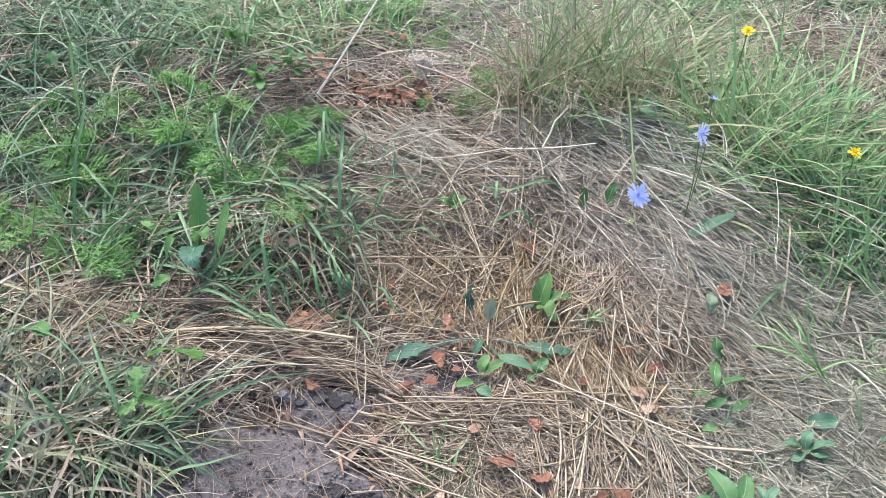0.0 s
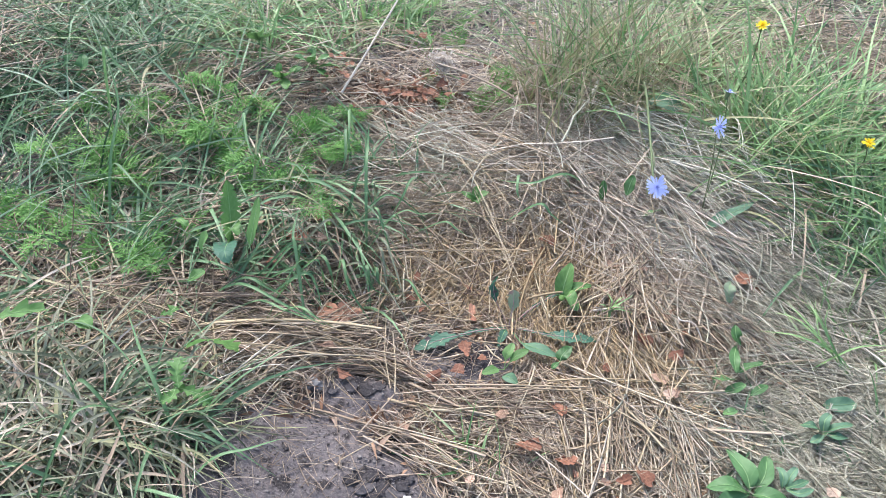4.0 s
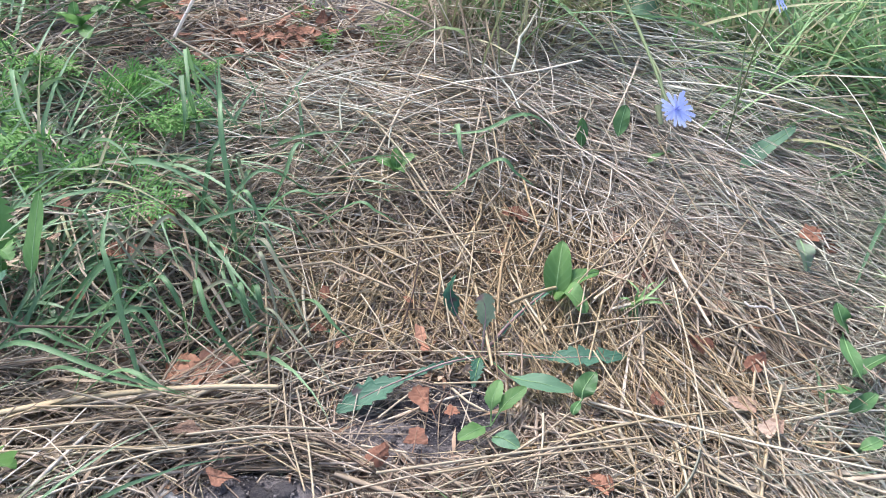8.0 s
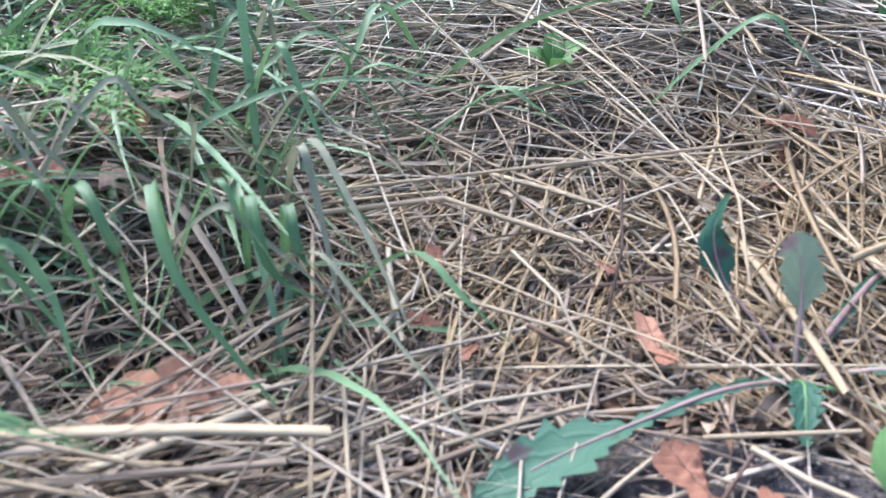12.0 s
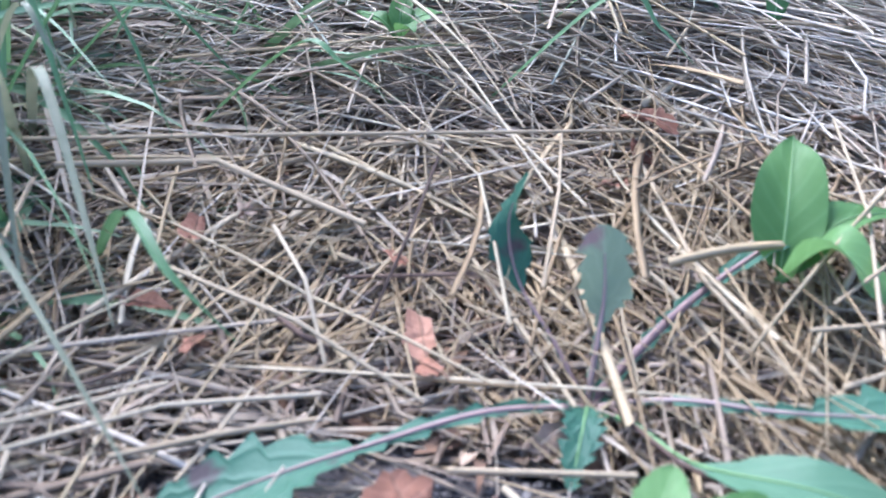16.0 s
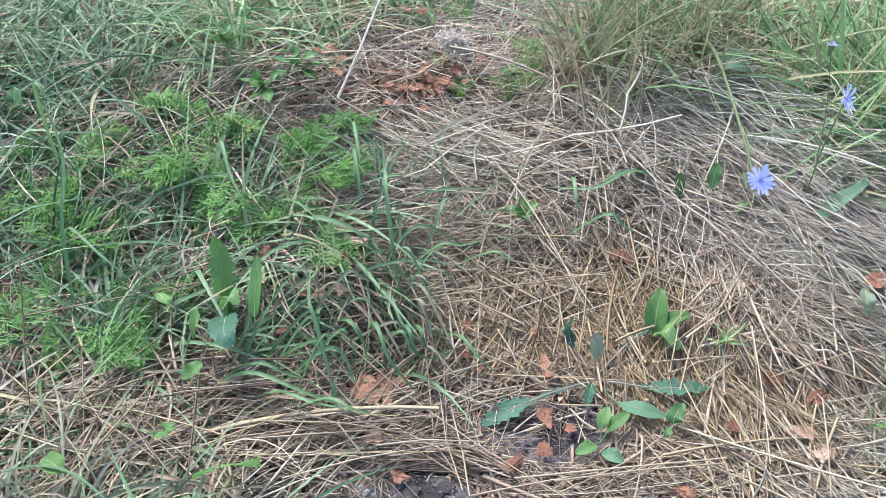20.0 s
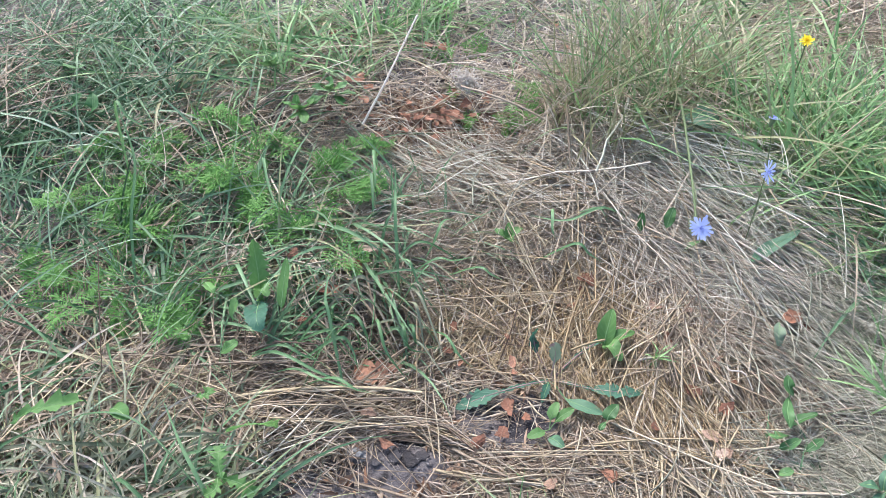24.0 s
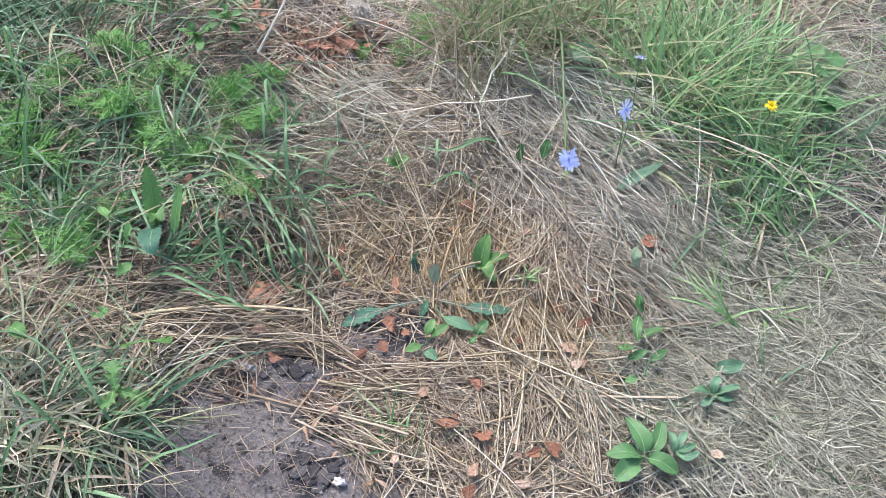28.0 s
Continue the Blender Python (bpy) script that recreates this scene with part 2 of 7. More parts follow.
def stand(mat, label, cx, cy, rx, ry, turn, tufts, az, spread, length, width, elev, droop):
    """A stand of grass: separate tufts, each fanning out of its own root."""
    t = radians(turn)
    for k in range(tufts):
        u, w = rng.normal(0, 0.6, 2)
        x = cx + u * rx * math.cos(t) - w * ry * math.sin(t)
        y = cy + u * rx * math.sin(t) + w * ry * math.cos(t)
        if bare(x, y) > 0.4 or bump(x, y, -0.165, -0.025, 0.07, 0.055) > 0.45:
            continue
        if max(bump(x, y, cx, cy, 0.045, 0.045) for cx, cy in [c[:2] for c in CARROTS] + [MALLOW, (MALLOW[0], MALLOW[1] + 0.05)]) > rng.uniform(0.45, 1.4):
            continue
        n = int(rng.integers(16, 44))
        a0 = az + rng.normal(0, spread * 0.75)
        size = length * rng.uniform(0.65, 1.25)
        r = 0.012 + 0.016 * rng.uniform()
        ox, oy = rng.normal(0, r, n), rng.normal(0, r, n)
        a = np.radians(a0 + rng.normal(0, min(60, 18 + 0.5 * spread), n))
        ln = size * np.clip(rng.normal(0.85, 0.3, n), 0.25, 1.5)
        wd = width * np.clip(rng.normal(0.95, 0.3, n), 0.4, 1.7)
        el = np.radians(elev + rng.normal(0, 15, n))
        dr = np.radians(droop * rng.uniform(0.3, 1.7, n))
        v, f = blades(x + ox, y + oy, a, ln, wd, el, dr, np.radians(rng.normal(0, 28, n)), np.full(n, 0.004), 6, False, 0.004)
        if -0.07 < x < 0.05 and -0.12 < y < 0.06:  # bare straw between the hollow and the rosette
            continue
        z = gz(x, y)
        v = v - np.array([x, y, z])
        if (-0.5 < x < 0.0 and -0.6 < y < 0.2) or (0.42 < x < 0.8 and 0.0 < y < 0.36):
            ob = thing("grass_tuft", x, y, z, label, "grass tuft", "grass tufts")
            f0 = blade_faces(6)
            for i in range(n):
                part("blade", mesh_of("blade", v[i * 21:i * 21 + 21], f0, mat), ob)
            continue
        ob = new("grass_tuft", mesh_of("grass_tuft", v, f, mat))
        ob.location = (x, y, z)
        tagged(ob, label, "grass tuft", "grass tufts")


def strew(cx, cy, rx, ry, count, az, spread, length):
    """Single loose straws on top of the mat."""
    for k in range(count):
        u, w = rng.normal(0, 0.6, 2)
        x, y = cx + u * rx, cy + w * ry
        a, ln = radians(az + rng.normal(0, spread)), length * rng.uniform(0.5, 1.4)
        dx, dy = math.cos(a) * ln / 2, math.sin(a) * ln / 2
        if max(bare(x, y), bare(x - dx, y - dy), bare(x + dx, y + dy)) > 0.35:
            continue
        side = rng.normal(0, 0.06) * ln
        ends = [(x - dx, y - dy), (x - side * math.sin(a), y + side * math.cos(a)), (x + dx, y + dy)]
        pts = [Vector((px, py, gz(px, py) + rng.uniform(-0.004, 0.008))) for px, py in ends]
        o = pts[0].copy()
        w0 = rng.uniform(0.0007, 0.0017)
        ob = new("straw_stalk", rod(bent([q - o for q in pts], 8), w0, w0 * 0.75, M_STALK, "straw_stalk", 5))
        ob.location = o
        tagged(ob, "loose pale dry straw stalk on litter", "straw", "long straws")

# ---- materials ----
def material(name, colours, rough_=0.7, scale=120.0, bump_=0.25, through_light=0.0, island=True, spots=None, gloss=0.17, deep=0.001, veins=0.0):
    """Colours from a ramp: the piece's own shade, mixed with grain; part of the light may pass through."""
    m = bpy.data.materials.new(name)
    m.use_nodes = True
    n, l = m.node_tree.nodes, m.node_tree.links
    n.clear()
    out = n.new("ShaderNodeOutputMaterial")
    bsdf = n.new("ShaderNodeBsdfPrincipled")
    bsdf.inputs["Roughness"].default_value = rough_
    bsdf.inputs["Specular IOR Level"].default_value = gloss
    co = n.new("ShaderNodeTexCoord")
    fine = n.new("ShaderNodeTexNoise")
    fine.inputs["Scale"].default_value, fine.inputs["Detail"].default_value = scale, 6
    fine.inputs["Roughness"].default_value = 0.62
    wide = n.new("ShaderNodeTexNoise")
    wide.inputs["Scale"].default_value, wide.inputs["Detail"].default_value = scale / 9, 2
    l.new(co.outputs["Object"], fine.inputs["Vector"])
    l.new(co.outputs["Object"], wide.inputs["Vector"])
    if island:
        src = n.new("ShaderNodeNewGeometry").outputs["Random Per Island"]
    else:
        src = n.new("ShaderNodeObjectInfo").outputs["Random"]
    mix = n.new("ShaderNodeMath")
    mix.operation = "MULTIPLY_ADD"
    mix.inputs[1].default_value = 0.68
    l.new(src, mix.inputs[0])
    g1 = n.new("ShaderNodeMath")
    g1.operation = "MULTIPLY_ADD"
    g1.inputs[1].default_value = 0.25
    g1.inputs[2].default_value = -0.14
    l.new(fine.outputs[0], g1.inputs[0])
    g2 = n.new("ShaderNodeMath")
    g2.operation = "MULTIPLY_ADD"
    g2.inputs[1].default_value = 0.36
    l.new(wide.outputs[0], g2.inputs[0])
    l.new(g1.outputs[0], g2.inputs[2])
    l.new(g2.outputs[0], mix.inputs[2])
    ramp = n.new("ShaderNodeValToRGB")
    e = ramp.color_ramp.elements
    while len(e) < len(colours):
        e.new(0.5)
    for i, c in enumerate(colours):
        e[i].position = 0.08 + 0.84 * i / max(1, len(colours) - 1)
        e[i].color = (*c, 1)
    l.new(mix.outputs[0], ramp.inputs[0])
    col = ramp.outputs[0]
    if spots:
        sp = n.new("ShaderNodeTexNoise")
        sp.inputs["Scale"].default_value, sp.inputs["Detail"].default_value = spots[1], 3
        l.new(co.outputs["Object"], sp.inputs["Vector"])
        sr = n.new("ShaderNodeMapRange")
        sr.inputs[1].default_value, sr.inputs[2].default_value = spots[2], spots[2] + 0.08
        l.new(sp.outputs[0], sr.inputs[0])
        mc = n.new("ShaderNodeMix")
        mc.data_type = "RGBA"
        l.new(sr.outputs[0], mc.inputs[0])
        l.new(col, mc.inputs[6])
        mc.inputs[7].default_value = (*spots[0], 1)
        col = mc.outputs[2]
    height = fine.outputs[0]
    if veins:
        uvn = n.new("ShaderNodeUVMap")
        sep = n.new("ShaderNodeSeparateXYZ")
        l.new(uvn.outputs[0], sep.inputs[0])

        def calc(op, a, b):
            k = n.new("ShaderNodeMath")
            k.operation = op
            for i, s in enumerate((a, b)):
                if isinstance(s, (int, float)):
                    k.inputs[i].default_value = s
                else:
                    l.new(s, k.inputs[i])
            return k.outputs[0]

        off = calc("ABSOLUTE", calc("SUBTRACT", sep.outputs[0], 0.5), 0)
        wob = calc("MULTIPLY", wide.outputs[0], 0.5)
        line = calc("SINE", calc("ADD", calc("MULTIPLY", calc("SUBTRACT", sep.outputs[1], calc("MULTIPLY", off, 0.45)), 44.0), calc("MULTIPLY", wob, 5.0)), 0)
        sharp = calc("POWER", calc("ADD", calc("MULTIPLY", line, 0.5), 0.5), 5.0)
        rib = calc("LESS_THAN", off, 0.035)
        amount = calc("MULTIPLY", calc("MAXIMUM", calc("MULTIPLY", sharp, 0.55), rib), veins)
        mv = n.new("ShaderNodeMix")
        mv.data_type = "RGBA"
        l.new(amount, mv.inputs[0])
        l.new(col, mv.inputs[6])
        mv.inputs[7].default_value = (*[min(1, 1.5 * c + 0.05) for c in colours[-1]], 1)
        col = mv.outputs[2]
        height = calc("ADD", calc("MULTIPLY", fine.outputs[0], 0.5), calc("MULTIPLY", sharp, -0.22))
    l.new(col, bsdf.inputs["Base Color"])
    bp = n.new("ShaderNodeBump")
    bp.inputs["Strength"].default_value, bp.inputs["Distance"].default_value = min(1.0, bump_), deep
    l.new(height, bp.inputs["Height"])
    l.new(bp.outputs[0], bsdf.inputs["Normal"])
    top = bsdf.outputs[0]
    if through_light:
        tr = n.new("ShaderNodeBsdfTranslucent")
        l.new(col, tr.inputs[0])
        ms = n.new("ShaderNodeMixShader")
        ms.inputs[0].default_value = through_light
        l.new(top, ms.inputs[1])
        l.new(tr.outputs[0], ms.inputs[2])
        top = ms.outputs[0]
    l.new(top, out.inputs[0])
    return m


M_SOIL = material("dry_soil", [(0.05, 0.044, 0.043), (0.1, 0.087, 0.084), (0.155, 0.137, 0.131), (0.225, 0.2, 0.19)], 0.95, 150, 1.0, island=False, spots=((0.055, 0.049, 0.047), 33, 0.56), gloss=0.15, deep=0.006)
M_CLOD = material("dark_damp_soil", [(0.03, 0.027, 0.027), (0.055, 0.05, 0.05), (0.09, 0.083, 0.082)], 0.85, 170, 1.0, island=False, gloss=0.25, deep=0.005)
M_STRAW = material("dry_straw", [(0.17, 0.126, 0.088), (0.28, 0.217, 0.15), (0.38, 0.308, 0.22), (0.47, 0.398, 0.3), (0.57, 0.505, 0.405)], 0.74, 260, 0.4, 0.1, gloss=0.15)
M_GOLD = material("golden_straw", [(0.19, 0.134, 0.077), (0.305, 0.222, 0.124), (0.4, 0.305, 0.178), (0.49, 0.392, 0.245)], 0.72, 260, 0.4, 0.1, gloss=0.15)
M_GREY = material("weathered_grey_straw", [(0.16, 0.132, 0.096), (0.43, 0.37, 0.282), (0.61, 0.54, 0.435), (0.74, 0.68, 0.58)], 0.65, 260, 0.3, 0.1)
M_BROWN = material("rotting_brown_straw", [(0.16, 0.115, 0.084), (0.26, 0.195, 0.142), (0.36, 0.285, 0.212), (0.45, 0.37, 0.285)], 0.75, 260, 0.3, 0.1)
M_GRASS = material("blue_green_grass", [(0.022, 0.055, 0.021), (0.072, 0.145, 0.056), (0.16, 0.268, 0.13), (0.36, 0.455, 0.31)], 0.5, 160, 0.25, 0.22, gloss=0.45)
M_FRESH = material("fresh_green_grass", [(0.046, 0.112, 0.033), (0.13, 0.265, 0.084), (0.265, 0.415, 0.16), (0.47, 0.56, 0.325)], 0.5, 160, 0.25, 0.3, gloss=0.5)
M_PALE = material("drying_green_grass", [(0.075, 0.1, 0.04), (0.185, 0.21, 0.095), (0.33, 0.325, 0.17), (0.47, 0.42, 0.28)], 0.55, 160, 0.25, 0.2, gloss=0.4)
M_FERN = material("feathery_green_leaf", [(0.08, 0.185, 0.044), (0.145, 0.305, 0.076), (0.225, 0.415, 0.124)], 0.5, 200, 0.2, 0.4)
M_LEAF = material("bright_green_leaf", [(0.044, 0.108, 0.032), (0.076, 0.168, 0.05), (0.12, 0.225, 0.08)], 0.45, 140, 0.4, 0.25, island=False, gloss=0.35, veins=0.1)
M_DARKLEAF = material("dark_green_rosette_leaf", [(0.028, 0.075, 0.046), (0.042, 0.112, 0.068), (0.068, 0.155, 0.095)], 0.5, 90, 0.6, 0.2, island=False, spots=((0.06, 0.045, 0.045), 55, 0.6), gloss=0.22, deep=0.002, veins=0.06)
M_RIB = material("reddish_leaf_rib", [(0.19, 0.115, 0.105), (0.29, 0.2, 0.175), (0.4, 0.32, 0.28)], 0.5, 90, 0.2, island=False, gloss=0.25)
M_BLUELEAF = material("blue_green_leaf", [(0.055, 0.125, 0.065), (0.09, 0.18, 0.1), (0.14, 0.24, 0.145)], 0.5, 140, 0.4, 0.25, island=False, gloss=0.2, veins=0.1)
M_PALELEAF = material("pale_withered_leaf", [(0.2, 0.27, 0.17), (0.29, 0.36, 0.24), (0.38, 0.44, 0.32)], 0.55, 140, 0.4, 0.45, island=False, spots=((0.24, 0.17, 0.16), 60, 0.58), gloss=0.25, veins=0.08)
M_OAK = material("rust_brown_fallen_leaf", [(0.11, 0.05, 0.032), (0.215, 0.1, 0.06), (0.31, 0.152, 0.092), (0.38, 0.21, 0.135)], 0.65, 90, 0.6, 0.12, island=False, spots=((0.1, 0.05, 0.032), 60, 0.58), veins=0.12)
M_TAN = material("tan_fallen_leaf", [(0.2, 0.125, 0.085), (0.34, 0.235, 0.165), (0.46, 0.35, 0.26)], 0.75, 110, 0.6, 0.12, island=False, spots=((0.14, 0.08, 0.05), 80, 0.62), veins=0.25)
M_BLUE = material("chicory_blue_petal", [(0.52, 0.57, 0.92), (0.6, 0.65, 0.94), (0.69, 0.73, 0.96)], 0.6, 200, 0.15, 0.3, island=False)
M_BLUECORE = material("dark_blue_stamen", [(0.3, 0.34, 0.7), (0.45, 0.49, 0.82)], 0.6, 200, 0.1, island=False)
M_YELLOW = material("yellow_petal", [(0.76, 0.52, 0.012), (0.84, 0.64, 0.02), (0.9, 0.74, 0.04)], 0.55, 200, 0.1, 0.2, island=False)
M_STEM = material("grey_green_stem", [(0.1, 0.14, 0.06), (0.17, 0.2, 0.1), (0.24, 0.25, 0.15)], 0.6, 200, 0.3, island=False)
M_TWIG = material("dark_dead_stem", [(0.04, 0.028, 0.022), (0.09, 0.06, 0.045), (0.15, 0.1, 0.075)], 0.75, 240, 0.4, island=False)
M_STALK = material("pale_straw_stalk", [(0.31, 0.235, 0.142), (0.4, 0.322, 0.21), (0.49, 0.415, 0.295)], 0.72, 240, 0.4, 0.08, island=False, gloss=0.15)
M_FLUFF = material("bleached_seed_head", [(0.5, 0.43, 0.35), (0.66, 0.6, 0.52), (0.78, 0.74, 0.68)], 0.85, 200, 0.4, 0.4)
M_STONE = material("pale_lichened_stone", [(0.2, 0.19, 0.17), (0.42, 0.4, 0.37), (0.6, 0.58, 0.55)], 0.85, 90, 0.7, island=False, spots=((0.09, 0.085, 0.08), 45, 0.55))
M_VEIN = material("pale_green_rib", [(0.17, 0.29, 0.11), (0.25, 0.38, 0.17)], 0.55, 200, 0.2, island=False)
M_CHAFF = material("broken_leaf_chaff", [(0.09, 0.05, 0.032), (0.2, 0.115, 0.07), (0.32, 0.21, 0.135), (0.44, 0.34, 0.25)], 0.8, 160, 0.5, 0.1)
M_CRUMB = material("soil_crumbs", [(0.05, 0.044, 0.041), (0.1, 0.09, 0.084), (0.16, 0.145, 0.135), (0.24, 0.22, 0.2)], 0.95, 300, 0.8)
M_DULL = material("dull_brown_straw", [(0.135, 0.1, 0.074), (0.235, 0.18, 0.13), (0.34, 0.272, 0.198), (0.45, 0.378, 0.287)], 0.72, 260, 0.35, 0.1)
M_BROAD = material("broad_plantain_leaf", [(0.055, 0.13, 0.045), (0.085, 0.185, 0.065), (0.125, 0.24, 0.095)], 0.5, 140, 0.5, 0.25, island=False, gloss=0.25, veins=0.1)
M_TURF = material("worn_grey_green_turf", [(0.13, 0.12, 0.085), (0.28, 0.27, 0.195), (0.45, 0.43, 0.32), (0.62, 0.59, 0.48)], 0.7, 260, 0.3, 0.12)
M_BLADE = material("broad_teal_grass", [(0.058, 0.128, 0.05), (0.108, 0.205, 0.085), (0.18, 0.305, 0.14)], 0.5, 160, 0.3, 0.3, island=False, gloss=0.35, veins=0.15)
M_WEED = material("light_green_weed_leaf", [(0.09, 0.195, 0.054), (0.142, 0.274, 0.084), (0.21, 0.36, 0.137)], 0.5, 140, 0.4, 0.42, island=False, gloss=0.25, veins=0.1)
M_DRYRIB = material("withered_leaf_rib", [(0.14, 0.075, 0.045), (0.26, 0.155, 0.1)], 0.7, 200, 0.2, island=False)
M_BRIGHT = material("bright_loose_straw", [(0.3, 0.228, 0.13), (0.395, 0.314, 0.19), (0.475, 0.4, 0.267), (0.57, 0.505, 0.38)], 0.72, 240, 0.4, 0.1, gloss=0.15)
M_HAY = material("half_dry_grey_green_blade", [(0.046, 0.06, 0.032), (0.115, 0.14, 0.078), (0.25, 0.258, 0.17), (0.47, 0.44, 0.34)], 0.55, 160, 0.3, 0.25, gloss=0.3)
M_ARCH = material("bleached_grey_green_grass", [(0.15, 0.155, 0.1), (0.36, 0.365, 0.265), (0.57, 0.555, 0.44), (0.74, 0.71, 0.61)], 0.6, 260, 0.3, 0.1)


def meadow_round(m):
    """Beyond the worn patch the soil lies under a thin green and straw-coloured sward."""
    n, l = m.node_tree.nodes, m.node_tree.links
    bsdf = next(k for k in n if k.type == "BSDF_PRINCIPLED")
    old = bsdf.inputs["Base Color"].links[0].from_socket
    co = n.new("ShaderNodeTexCoord")
    far = n.new("ShaderNodeVectorMath")
    far.operation = "LENGTH"
    l.new(co.outputs["Object"], far.inputs[0])
    band = n.new("ShaderNodeMapRange")
    band.inputs[1].default_value, band.inputs[2].default_value = 1.1, 2.2
    l.new(far.outputs["Value"], band.inputs[0])
    tint = n.new("ShaderNodeTexNoise")
    tint.inputs["Scale"].default_value, tint.inputs["Detail"].default_value = 3.0, 12
    l.new(co.outputs["Object"], tint.inputs["Vector"])
    ramp = n.new("ShaderNodeValToRGB")
    e = ramp.color_ramp.elements
    e.new(0.5)
    for i, (at, c) in enumerate(((0.35, (0.075, 0.09, 0.038)), (0.5, (0.125, 0.125, 0.062)), (0.66, (0.19, 0.165, 0.1)))):
        e[i].position, e[i].color = at, (*c, 1)
    l.new(tint.outputs[0], ramp.inputs[0])
    mc = n.new("ShaderNodeMix")
    mc.data_type = "RGBA"
    l.new(band.outputs[0], mc.inputs[0])
    l.new(old, mc.inputs[6])
    l.new(ramp.outputs[0], mc.inputs[7])
    l.new(mc.outputs[2], bsdf.inputs["Base Color"])


meadow_round(M_SOIL)


def damp_patch(m, cx, cy, radius):
    """A dark damp stain with a ragged edge in the soil."""
    n, l = m.node_tree.nodes, m.node_tree.links
    bsdf = next(k for k in n if k.type == "BSDF_PRINCIPLED")
    old = bsdf.inputs["Base Color"].links[0].from_socket
    co = n.new("ShaderNodeTexCoord")
    away = n.new("ShaderNodeVectorMath")
    away.operation = "DISTANCE"
    l.new(co.outputs["Object"], away.inputs[0])
    away.inputs[1].default_value = (cx, cy, -0.012)
    ragged = n.new("ShaderNodeTexNoise")
    ragged.inputs["Scale"].default_value, ragged.inputs["Detail"].default_value = 45.0, 5
    l.new(co.outputs["Object"], ragged.inputs["Vector"])
    edge = n.new("ShaderNodeMath")
    edge.operation = "MULTIPLY_ADD"
    edge.inputs[1].default_value = radius * 0.9
    l.new(ragged.outputs[0], edge.inputs[0])
    l.new(away.outputs["Value"], edge.inputs[2])
    band = n.new("ShaderNodeMapRange")
    band.inputs[1].default_value, band.inputs[2].default_value = radius * 1.25, radius * 1.6
    band.inputs[3].default_value, band.inputs[4].default_value = 0.85, 0.0
    l.new(edge.outputs[0], band.inputs[0])
    mc = n.new("ShaderNodeMix")
    mc.data_type = "RGBA"
    l.new(band.outputs[0], mc.inputs[0])
    l.new(old, mc.inputs[6])
    mc.inputs[7].default_value = (0.028, 0.027, 0.032, 1)
    l.new(mc.outputs[2], bsdf.inputs["Base Color"])


damp_patch(M_SOIL, 0.122, -0.186, 0.04)
damp_patch(M_SOIL, 0.035, -0.432, 0.035)
damp_patch(M_SOIL, -0.03, -0.278, 0.018)

# ---- the ground: one sheet, fine where the path looks, out to the horizon ----
def steps(lo, hi, pitch):
    inner = np.arange(lo, hi + pitch / 2, pitch)
    grow = np.cumsum(pitch * 1.6 ** np.arange(1, 23))
    return np.concatenate([lo - grow[::-1], inner, hi + grow])


gx, gy = steps(-1.5, 1.5, 0.0075), steps(-1.2, 1.8, 0.0075)
GX, GY = np.meshgrid(gx, gy)
near = smooth((1.5 - np.maximum(np.abs(GX), np.abs(GY - 0.3))) / 0.3)
b = bare(GX, GY)
GZ = bed_z(GX, GY) - 0.002 + near * (0.0022 * rough(GX, GY, 0.016, 5) + 0.0014 * rough(GX, GY, 0.023, 6)) * (1 - 0.55 * b)
idx = np.arange(GX.size).reshape(GX.shape)
gq = np.stack([idx[:-1, :-1], idx[:-1, 1:], idx[1:, 1:], idx[1:, :-1]], -1).reshape(-1, 4)
ground = new("ground", mesh_of("ground", np.stack([GX, GY, GZ], -1).reshape(-1, 3), gq, M_SOIL))
tagged(ground, "dry grey-brown soil with worn bare patches", "ground", kind="structure")

# loose grit and crumbs on the bare patches
grit = rng.uniform((-0.3, -0.62), (0.24, -0.08), (36000, 2))
grit = grit[bare(grit[:, 0], grit[:, 1]) > rng.uniform(0.25, 1.1, len(grit))]
n = len(grit)
size = 0.00048 * np.exp(rng.normal(0.1, 0.55, n))
eight = np.array([(sx, sy, sz) for sz in (-0.5, 0.45) for sx, sy in ((-1, -1), (1, -1), (1, 1), (-1, 1))], float)
gv = eight[None] * size[:, None, None] * rng.uniform(0.45, 1.0, (n, 8, 3))
spin = rng.uniform(0, 6.28, n)
cs, sn = np.cos(spin)[:, None], np.sin(spin)[:, None]
gv = np.stack([gv[..., 0] * cs - gv[..., 1] * sn, gv[..., 0] * sn + gv[..., 1] * cs, gv[..., 2]], -1)
gv = gv + np.stack([grit[:, 0], grit[:, 1], bed_z(grit[:, 0], grit[:, 1])], -1)[:, None]
box = np.array([(0, 3, 2, 1), (4, 5, 6, 7), (0, 1, 5, 4), (1, 2, 6, 5), (2, 3, 7, 6), (3, 0, 4, 7)])
gf = (np.arange(n) * 8)[:, None, None] + box[None]
soil_grit = new("soil_grit", mesh_of("soil_grit", gv.reshape(-1, 3), gf.reshape(-1, 4), M_CRUMB))
tagged(soil_grit, "loose dry soil crumbs on bare ground", "soil", kind="stuff")

